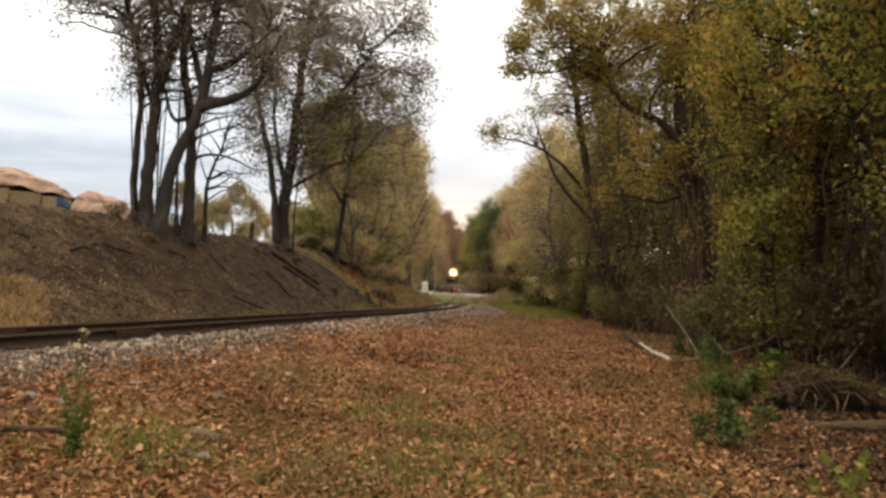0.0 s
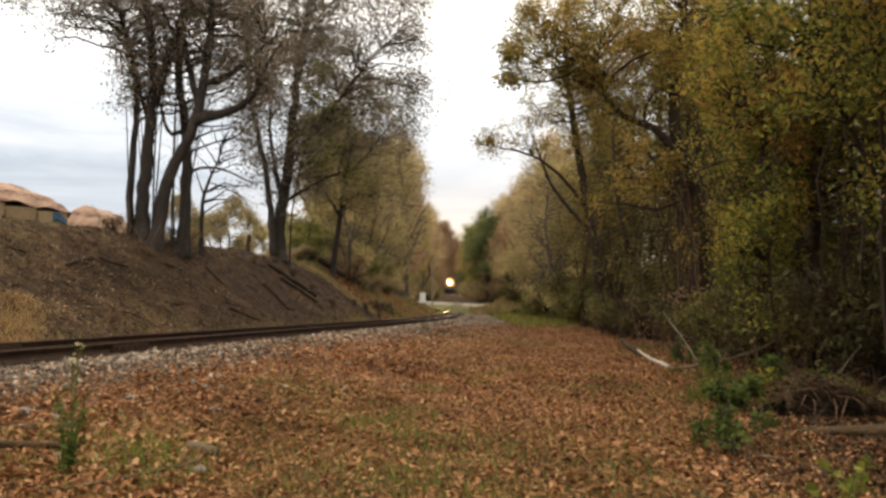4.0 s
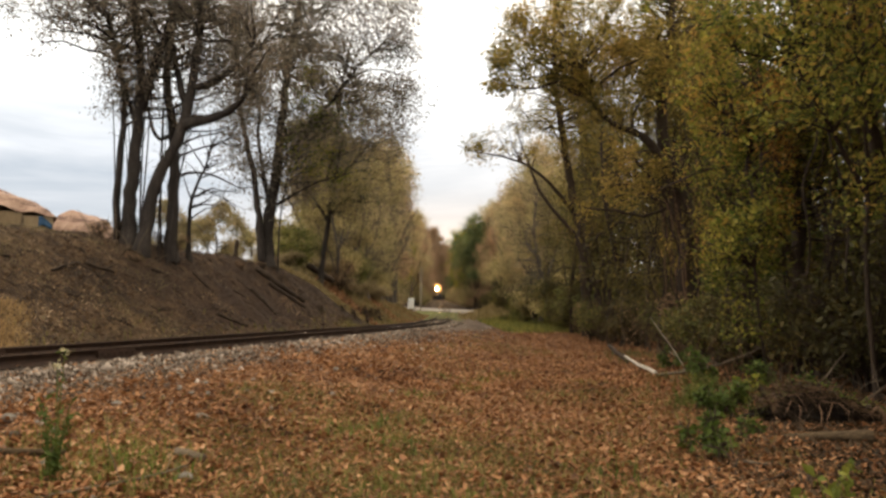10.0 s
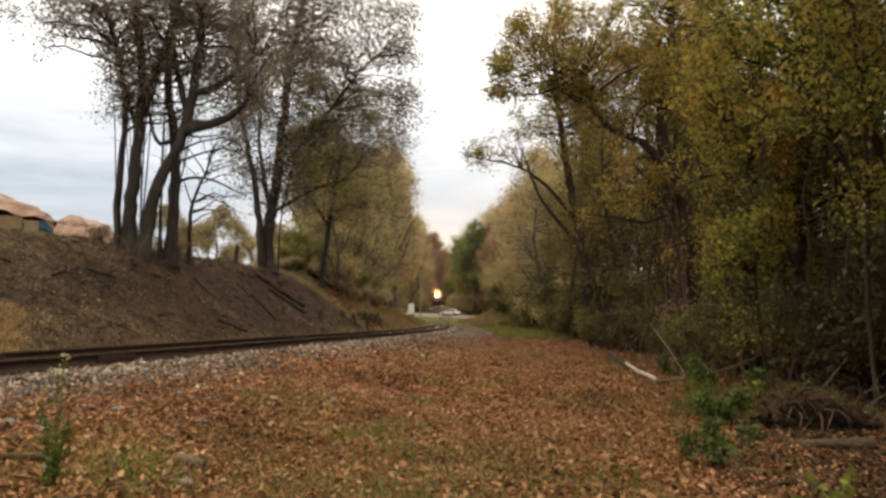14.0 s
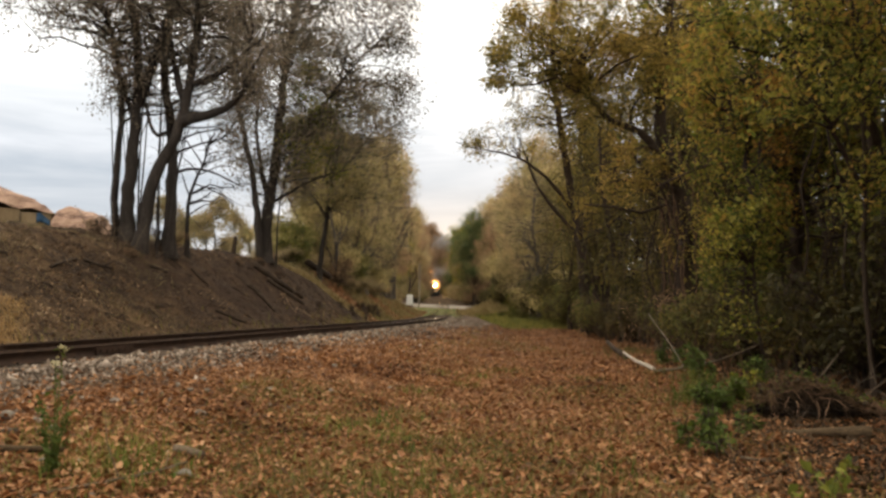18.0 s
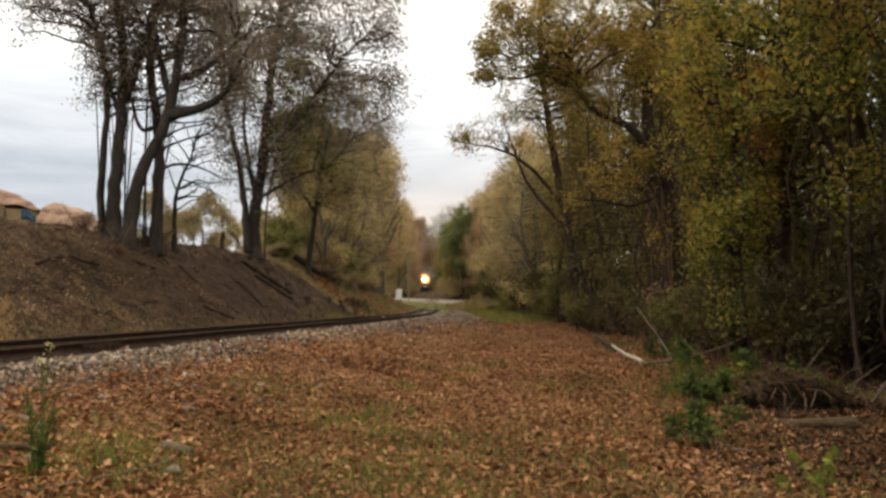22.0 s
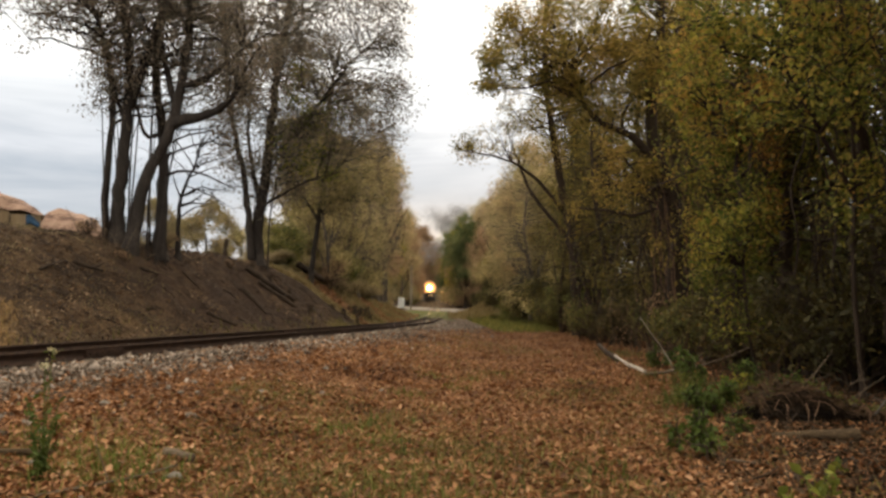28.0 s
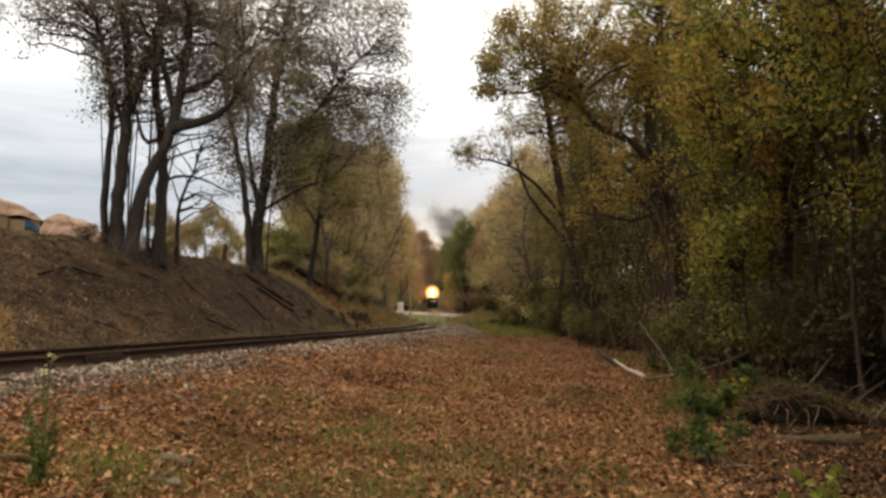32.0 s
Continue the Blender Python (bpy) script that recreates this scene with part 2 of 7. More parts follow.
LEAF_BANK = leafy("bank_litter", ((0, (0.04, 0.024, 0.014)), (0.4, (0.11, 0.064, 0.034)), (0.75, (0.21, 0.13, 0.072)), (1, (0.42, 0.30, 0.19))), 0.1)
LEAF_SHRUB = leafy("leaf_shrub", ((0, (0.05, 0.078, 0.014)), (0.5, (0.10, 0.145, 0.028)), (1, (0.21, 0.235, 0.05))), 0.35)
LEAF_BRUSH = leafy("leaf_dead_brush", ((0, (0.03, 0.02, 0.01)), (0.5, (0.075, 0.05, 0.025)), (1, (0.15, 0.10, 0.05))), 0.3)
# the russet leaf taken darker, with the far trees' dimness in its colour
LEAF_UMBER_DUSK = leafy("leaf_umber_dusk", ((0, (0.182, 0.13, 0.078)), (0.5, (0.325, 0.215, 0.13)), (1, (0.481, 0.312, 0.182))), 0.5)
# brown litter with the shade of the wood put into its colour
SHADED_LITTER = leafy("rotting_leaves", ((0, (0.012, 0.008, 0.004)), (0.45, (0.045, 0.026, 0.011)), (0.8, (0.105, 0.058, 0.023)), (1, (0.25, 0.14, 0.058))), 0.1)
LEAF_ORANGE = leafy("leaf_orange", ((0, (0.22, 0.12, 0.025)), (0.5, (0.38, 0.20, 0.04)), (1, (0.5, 0.27, 0.06))), 0.55)
LEAF_AMBER = leafy("leaf_amber", ((0, (0.144, 0.132, 0.03)), (0.4, (0.324, 0.246, 0.06)), (0.75, (0.504, 0.36, 0.09)), (1, (0.624, 0.396, 0.132))), 0.6, single=0.9)
LEAF_DEEP = leafy("leaf_deep_green", ((0, (0.05, 0.075, 0.03)), (0.5, (0.115, 0.145, 0.055)), (1, (0.27, 0.255, 0.095))), 0.5, single=0.7)
# brownish leaf lightened: the haze over the field is in this colour
LEAF_FIELD = leafy("leaf_field_tree_hazed", ((0, (0.176, 0.168, 0.08)), (0.5, (0.32, 0.264, 0.136)), (1, (0.48, 0.352, 0.192))), 0.42)
BARK_BANK = textured("bark_grey_brown", ((0, (0.012, 0.009, 0.008)), (0.5, (0.042, 0.034, 0.029)), (1, (0.115, 0.094, 0.08))), 3, 26, 0.92, bump=1.0, stretch=(1, 1, 0.25), depth=0.06)
LEAF_OLIVE = leafy("leaf_olive", ((0, (0.0751, 0.104, 0.0216)), (0.3, (0.188, 0.204, 0.0384)), (0.55, (0.309, 0.29, 0.0552)), (0.85, (0.464, 0.383, 0.0756)), (1, (0.53, 0.321, 0.078))), 0.58, single=1.0)
# leaf tone dimmed for trees inside the wood, in place of their shade
LEAF_WOOD_SHADED = leafy("leaf_inner_wood_shaded", ((0, (0.05, 0.053, 0.016)), (0.5, (0.13, 0.112, 0.031)), (1, (0.26, 0.185, 0.05))), 0.4)
LEAF_GREEN = leafy("leaf_green", ((0, (0.0938, 0.115, 0.0338)), (0.5, (0.206, 0.213, 0.06)), (1, (0.388, 0.319, 0.0875))), 0.4)
LEAF_THICKET = leafy("leaf_thicket", ((0, (0.0688, 0.0825, 0.0225)), (0.5, (0.156, 0.152, 0.045)), (1, (0.325, 0.256, 0.0725))), 0.4, single=0.8)
# undergrowth green darkened, so the shade inside the wood is in the colour
LEAF_SHADE = leafy("leaf_undergrowth_shaded", ((0, (0.038, 0.034, 0.012)), (0.5, (0.085, 0.074, 0.024)), (0.85, (0.15, 0.11, 0.035)), (1, (0.28, 0.19, 0.05))), 0.35)
LEAF_GOLD = leafy("leaf_gold", ((0, (0.257, 0.233, 0.111)), (0.35, (0.424, 0.351, 0.177)), (0.7, (0.577, 0.457, 0.243)), (1, (0.667, 0.478, 0.262))), 0.52, single=0.8, patchy=2.4)
LEAF_SAGE = leafy("leaf_sage", ((0, (0.195, 0.171, 0.0813)), (0.35, (0.341, 0.3, 0.13)), (0.7, (0.552, 0.439, 0.204)), (1, (0.75, 0.601, 0.309))), 0.55, single=0.8, patchy=2.3)
LEAF_DULL = leafy("leaf_dull_brown", ((0, (0.11, 0.105, 0.045)), (0.4, (0.22, 0.19, 0.08)), (0.75, (0.33, 0.265, 0.115)), (1, (0.45, 0.33, 0.16))), 0.55)
LEAF_STRAW = leafy("leaf_straw", ((0, (0.26, 0.21, 0.11)), (0.5, (0.42, 0.34, 0.19)), (1, (0.58, 0.46, 0.28))), 0.6)
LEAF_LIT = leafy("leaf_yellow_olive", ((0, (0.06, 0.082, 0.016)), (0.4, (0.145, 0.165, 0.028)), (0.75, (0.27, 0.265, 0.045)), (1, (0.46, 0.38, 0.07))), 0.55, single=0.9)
LEAF_RUSSET = leafy("leaf_russet", ((0, (0.292, 0.192, 0.109)), (0.5, (0.468, 0.302, 0.176)), (1, (0.582, 0.375, 0.229))), 0.52, single=0.8, patchy=2.4)
LEAF_WEED = leafy("leaf_weed", ((0, (0.06, 0.10, 0.02)), (0.5, (0.12, 0.17, 0.03)), (1, (0.24, 0.27, 0.06))))
EDGE_WEED = leafy("edge_weed", ((0, (0.06, 0.07, 0.02)), (0.5, (0.13, 0.125, 0.035)), (1, (0.26, 0.2, 0.08))))
LEAF_YELLOW = leafy("leaf_yellow", ((0, (0.12, 0.15, 0.02)), (0.5, (0.28, 0.29, 0.03)), (1, (0.5, 0.42, 0.05))))
LEAF_SEEDLING = leafy("leaf_seedling", ((0, (0.08, 0.11, 0.02)), (0.5, (0.17, 0.20, 0.035)), (1, (0.38, 0.36, 0.06))))
PALE_FLOWER = leafy("pale_flower", ((0, (0.5, 0.45, 0.22)), (1, (0.7, 0.66, 0.45))), 0.3)
LITTER = leafy("leaf_litter", ((0, (0.07, 0.031, 0.014)), (0.25, (0.19, 0.081, 0.031)), (0.5, (0.305, 0.139, 0.055)), (0.75, (0.41, 0.207, 0.092)), (1, (0.58, 0.352, 0.2))), 0.1, single=0.8, patchy=0.9)
GRASS = leafy("grass_blades", ((0, (0.11, 0.11, 0.026)), (0.5, (0.21, 0.19, 0.05)), (1, (0.36, 0.29, 0.10))))
BANK_TURF = leafy("bank_turf", ((0, (0.10, 0.085, 0.04)), (0.5, (0.20, 0.165, 0.085)), (1, (0.34, 0.27, 0.15))))
SLOPE_GRASS = leafy("slope_grass", ((0, (0.13, 0.115, 0.045)), (0.5, (0.25, 0.205, 0.09)), (1, (0.38, 0.30, 0.15))))
STRAW_GRASS = leafy("straw_grass", ((0, (0.26, 0.165, 0.07)), (0.5, (0.40, 0.26, 0.115)), (1, (0.52, 0.36, 0.18))))
DRY_GRASS = leafy("dry_grass", ((0, (0.2, 0.15, 0.07)), (0.5, (0.34, 0.26, 0.12)), (1, (0.48, 0.38, 0.2))))
STONE = leafy("ballast_stone", ((0, (0.045, 0.033, 0.024)), (0.4, (0.115, 0.086, 0.064)), (0.75, (0.21, 0.165, 0.13)), (1, (0.44, 0.37, 0.31))), 0.0, 0.9, single=0.95, patchy=0.6)
ROCK = textured("field_stone", ((0, (0.10, 0.085, 0.07)), (0.5, (0.21, 0.185, 0.155)), (1, (0.38, 0.34, 0.295))), 8, 70, 0.9, bump=0.5)
RAIL_SIDE = textured("rusty_steel", ((0, (0.018, 0.011, 0.008)), (0.5, (0.045, 0.026, 0.018)), (1, (0.10, 0.055, 0.035))), 7, 90, 0.75, 0.2, bump=0.3)
RAIL_TOP = textured("worn_steel", ((0, (0.03, 0.023, 0.019)), (0.5, (0.06, 0.047, 0.039)), (1, (0.12, 0.10, 0.085))), 9, 90, 0.13, 0.9, bump=0.02)
RAIL_TOP.node_tree.nodes["Principled BSDF"].inputs["Specular Tint"].default_value = (0.35, 0.3, 0.25, 1)
SLEEPER = textured("creosoted_wood", ((0, (0.02, 0.015, 0.012)), (0.5, (0.06, 0.045, 0.035)), (1, (0.14, 0.11, 0.085))), 4, 50, 0.9, bump=0.6, stretch=(0.2, 1, 1), spread=0.3)
ASPHALT = textured("old_asphalt", ((0, (0.14, 0.118, 0.096)), (0.5, (0.205, 0.178, 0.15)), (1, (0.29, 0.255, 0.22))), 0.8, 40, 0.9, bump=0.2)
WHITE_PAINT = plain("white_paint", (0.86, 0.86, 0.84), 0.5, vary=0.08)
GREY_METAL = plain("grey_metal", (0.35, 0.36, 0.37), 0.45, 0.7)
POLE_WOOD = textured("pole_wood", ((0, (0.16, 0.13, 0.10)), (0.5, (0.28, 0.24, 0.19)), (1, (0.4, 0.35, 0.29))), 4, 30, 0.9, bump=0.4, stretch=(1, 1, 0.1))
PLYWOOD = textured("plywood", ((0, (0.17, 0.115, 0.065)), (0.5, (0.28, 0.2, 0.12)), (1, (0.4, 0.3, 0.19))), 2, 30, 0.8, bump=0.15, stretch=(1, 1, 0.2), spread=0.2)
TARP = textured("tan_tarpaulin", ((0, (0.06, 0.03, 0.026)), (0.40, (0.15, 0.085, 0.068)), (0.5, (0.34, 0.215, 0.155)), (1, (0.54, 0.39, 0.30))), 1.5, 14, 0.6, bump=0.3, stretch=(0.35, 1.7, 1.7))
BLUE_TARP = plain("blue_tarpaulin", (0.035, 0.09, 0.18), 0.6)
DARK_JUNK = plain("dark_scrap", (0.05, 0.055, 0.065), 0.7)
BLACK = plain("black_rubber", (0.02, 0.02, 0.02), 0.8)
GLASS_DARK = plain("car_glass", (0.03, 0.035, 0.04), 0.1)
LOCO_BLACK = plain("locomotive_black", (0.03, 0.03, 0.033), 0.5)
LAMP_CORE = plain("headlight_filament_glow", (1.0, 0.62, 0.26), 0.3, glow=3500.0, vary=0.0)
LAMP_WARM = plain("headlight_glow", (1.0, 0.62, 0.22), 0.3, glow=3.4, vary=0.0)


def glare_glow():
    """Lamp glare painted as emission: brightest at its middle, dim amber at its rim."""
    m, tr, bsdf = material("headlight_glare", 0.3)
    co = tr.nodes.new("ShaderNodeTexCoord")
    size = tr.nodes.new("ShaderNodeVectorMath")
    size.operation = "LENGTH"
    away = tr.nodes.new("ShaderNodeVectorMath")
    away.operation = "SUBTRACT"
    away.inputs[1].default_value = (0, 3.0, 4.25)
    tr.links.new(co.outputs["Object"], away.inputs[0])
    tr.links.new(away.outputs[0], size.inputs[0])
    f = sums(tr, "DIVIDE", size.outputs["Value"], 2.2)
    tr.links.new(ramp(tr, f, ((0.0, (1.0, 0.75, 0.34)), (0.5, (1.0, 0.62, 0.2)), (0.7, (0.8, 0.38, 0.11)), (0.87, (0.40, 0.18, 0.055)), (1.0, (0.12, 0.06, 0.026)))), bsdf.inputs["Emission Color"])
    bsdf.inputs["Base Color"].default_value = (0.05, 0.03, 0.02, 1)
    bsdf.inputs["Emission Strength"].default_value = 1.8
    return m


LAMP_GLARE = glare_glow()
LAMP_SMALL = plain("small_lamp_glow", (1.0, 0.55, 0.18), 0.3, glow=0.9, vary=0.0)
LAMP_WHITE = plain("car_headlight_glow", (1.0, 0.96, 0.88), 0.3, glow=9.0, vary=0.0)
LAMP_RED = plain("tail_lamp_glow", (1.0, 0.06, 0.03), 0.3, glow=0.8, vary=0.0)


def ground_material():
    """Soil with zones: litter (red), grass (green) and gravel (blue) by their place on the plan."""
    m, tr, bsdf = material("ground_soil", 0.95)
    zone = tr.nodes.new("ShaderNodeAttribute")
    zone.attribute_name = "zone"
    z = tr.nodes.new("ShaderNodeSeparateColor")
    tr.links.new(zone.outputs["Color"], z.inputs[0])
    co = tr.nodes.new("ShaderNodeTexCoord")

    def rough_noise(scale, detail=5.0):
        n = node(tr, "ShaderNodeTexNoise", Scale=scale, Detail=detail, Roughness=0.65)
        tr.links.new(co.outputs["Object"], n.inputs["Vector"])
        return n.outputs[0]

    big, mid, fine = rough_noise(0.35), rough_noise(2.2), rough_noise(22.0)
    crumbs = node(tr, "ShaderNodeTexVoronoi", Scale=11.0)
    tr.links.new(co.outputs["Object"], crumbs.inputs["Vector"])
    grain = sums(tr, "MULTIPLY_ADD", sums(tr, "ADD", mid, fine), 1.3, -0.8)
    soil = ramp(tr, grain, ((0, (0.014, 0.008, 0.005)), (0.35, (0.055, 0.033, 0.018)), (0.6, (0.11, 0.069, 0.036)), (1, (0.26, 0.18, 0.10))))
    ash = ramp(tr, sums(tr, "MULTIPLY_ADD", big, 3.4, -1.3), ((0, (0.36, 0.33, 0.32)), (0.5, (0.85, 0.82, 0.8)), (1, (1.3, 1.25, 1.05))))
    soil = mixed(tr, 0.9, soil, ash, "MULTIPLY")
    burnt = ramp(tr, sums(tr, "ADD", zone.outputs["Alpha"], sums(tr, "MULTIPLY_ADD", mid, 1.0, -0.5)), ((0.3, (0, 0, 0)), (0.8, (1, 1, 1))))
    soil = mixed(tr, sums(tr, "MULTIPLY", burnt, 0.62), soil, (0.038, 0.020, 0.0125))
    litter = ramp(tr, crumbs.outputs["Color"], ((0, (0.055, 0.024, 0.009)), (0.4, (0.135, 0.056, 0.019)), (0.7, (0.215, 0.095, 0.032)), (1, (0.30, 0.15, 0.055))))
    litter = mixed(tr, 0.5, litter, ramp(tr, fine, ((0.3, (0.4, 0.4, 0.4)), (0.7, (1, 1, 1)))), "MULTIPLY")
    grass = ramp(tr, grain, ((0, (0.045, 0.05, 0.014)), (0.5, (0.11, 0.115, 0.03)), (1, (0.24, 0.2, 0.07))))
    gravel = ramp(tr, crumbs.outputs["Color"], ((0, (0.055, 0.037, 0.027)), (0.5, (0.13, 0.09, 0.066)), (1, (0.26, 0.195, 0.15))))

    def edge(channel, width=1.1):
        return ramp(tr, sums(tr, "ADD", z.outputs[channel], sums(tr, "MULTIPLY_ADD", mid, width, -width / 2)), ((0.38, (0, 0, 0)), (0.62, (1, 1, 1))))

    colour = mixed(tr, edge(0), soil, litter)
    colour = mixed(tr, edge(1), colour, grass)
    colour = mixed(tr, edge(2), colour, gravel)
    tr.links.new(colour, bsdf.inputs["Base Color"])
    b = node(tr, "ShaderNodeBump", Strength=0.9, Distance=0.09)
    tr.links.new(sums(tr, "ADD", fine, crumbs.outputs["Distance"]), b.inputs["Height"])
    tr.links.new(b.outputs[0], bsdf.inputs["Normal"])
    return m


GROUND = ground_material()


SMOKE = leafy("diesel_smoke", ((0, (0.30, 0.30, 0.31)), (1, (0.46, 0.45, 0.46))), 0.5, 0.9)


# ---- mesh tools ----
def mesh_of(name, verts, faces, mat, sides=None, smooth=False):
    """A mesh from arrays: faces is an (n, k) array."""
    verts, faces = np.asarray(verts, np.float32), np.asarray(faces, np.int32)
    me = bpy.data.meshes.new(name)
    count, k = faces.shape
    me.vertices.add(len(verts))
    me.vertices.foreach_set("co", verts.ravel())
    me.loops.add(count * k)
    me.loops.foreach_set("vertex_index", faces.ravel())
    me.polygons.add(count)
    me.polygons.foreach_set("loop_start", np.arange(0, count * k, k, dtype=np.int32))
    me.update(calc_edges=True)
    if smooth:
        me.polygons.foreach_set("use_smooth", np.ones(count, bool))
    me.materials.append(mat)
    return me


def part(name, data, mat, parent, label="", at=None):
    """Links a bmesh or a mesh as one object under a thing or a part."""
    if isinstance(data, bmesh.types.BMesh):
        me = bpy.data.meshes.new(name)
        bmesh.ops.recalc_face_normals(data, faces=data.faces)
        data.to_mesh(me)
        data.free()
        me.materials.append(mat)
    else:
        me = data
    ob = new(name, me)
    if parent:
        ob.parent = parent
    if at is not None:
        ob.matrix_basis = at
    if label:
        ob["label"] = label
    return ob


def thing(name, m, label, category, group=""):
    ob = new(name)
    ob.empty_display_size = 0.3
    ob.matrix_basis = m
    return tagged(ob, label, category, group)


def box(bm, size, at=(0, 0, 0), turn=(0, 0, 0), bevel=0.0, taper=1.0):
    made = bmesh.ops.create_cube(bm, size=1, matrix=Matrix.Identity(4))["verts"]
    for v in made:
        k = taper if v.co.z > 0 else 1
        v.co = Vector((v.co.x * size[0] * k, v.co.y * size[1] * k, v.co.z * size[2]))
    if bevel:
        edges = list({e for v in made for e in v.link_edges})
        made = list({v for f in bmesh.ops.bevel(bm, geom=edges, offset=bevel, segments=2, affect="EDGES")["faces"] for v in f.verts} | {v for v in made if v.is_valid})
    bmesh.ops.transform(bm, matrix=pose(*at, *turn), verts=made)
    return bm


def disc(bm, radius, length, at=(0, 0, 0), turn=(0, 0, 0), n=20, r2=None):
    made = bmesh.ops.create_cone(bm, cap_ends=True, segments=n, radius1=radius, radius2=radius if r2 is None else r2, depth=length)["verts"]
    bmesh.ops.transform(bm, matrix=pose(*at, *turn), verts=made)
    return bm


def tubes(lines):
    """Tapered tubes along lines of (points, radii, sides), in one mesh: verts and quads."""
    verts, faces, base = [], [], 0
    uneven = np.random.default_rng(len(lines))
    for pts, radii, sides in lines:
        p = np.asarray(pts, float)
        r = np.asarray(radii, float)
        d = np.gradient(p, axis=0)
        d /= np.linalg.norm(d, axis=1)[:, None] + 1e-9
        side = np.cross(d, np.eye(3)[int(np.argmin(np.abs(d).max(0)))])
        side /= np.linalg.norm(side, axis=1)[:, None] + 1e-9
        other = np.cross(d, side)
        a = np.arange(sides) * 2 * math.pi / sides
        ring = p[:, None] + r[:, None, None] * (np.cos(a)[None, :, None] * side[:, None] + np.sin(a)[None, :, None] * other[:, None])
        if sides > 6:
            ring = p[:, None] + (ring - p[:, None]) * (1 + 0.08 * uneven.normal(size=(1, sides, 1)) + 0.06 * uneven.normal(size=(len(p), sides, 1)))
        verts.append(ring.reshape(-1, 3))
        n = len(p)
        i = np.arange(n - 1)[:, None] * sides
        j = np.arange(sides)[None]
        k = (j + 1) % sides
        faces.append((np.stack([i + j, i + k, i + sides + k, i + sides + j], -1) + base).reshape(-1, 4))
        base += n * sides
    return np.concatenate(verts), np.concatenate(faces)


def spread_leaves(rng, where, length, wide=0.5, flat=0.0, vary=0.35, up=None):
    """One folded leaf, two triangles, at each place."""
    n = len(where)
    a = rng.normal(size=(n, 3))
    a[:, 2] *= 1 - flat
    if up is not None:
        a += up
    a /= np.linalg.norm(a, axis=1)[:, None] + 1e-9
    b = rng.normal(size=(n, 3))
    b[:, 2] *= 1 - flat
    b -= (a * b).sum(1)[:, None] * a
    b /= np.linalg.norm(b, axis=1)[:, None] + 1e-9
    s = (length * np.exp(np.clip(rng.normal(0, vary, n), -0.8, 0.6)))[:, None]
    fold = np.cross(a, b) * s * 0.16
    where = np.asarray(where)
    verts = np.stack([where, where + a * s * 0.5 + b * s * wide * 0.5 + fold, where + a * s, where + a * s * 0.5 - b * s * wide * 0.5 + fold], 1).reshape(-1, 3)
    i = np.arange(n)[:, None] * 4
    faces = np.concatenate([i + (0, 1, 2), i + (0, 2, 3)], 1).reshape(-1, 3)
    return verts, faces


def along(points, step=0.5):
    """The points of a line at even steps, rounded off."""
    p = np.asarray(points, float)
    s = np.concatenate([[0], np.cumsum(np.linalg.norm(np.diff(p, axis=0), axis=1))])
    n = max(4, int(s[-1] / step) + 1)
    q = np.stack([np.interp(np.linspace(0, s[-1], n), s, p[:, i]) for i in range(3)], 1)
    for _ in range(2):
        q[1:-1] = 0.25 * q[:-2] + 0.5 * q[1:-1] + 0.25 * q[2:]
    return q


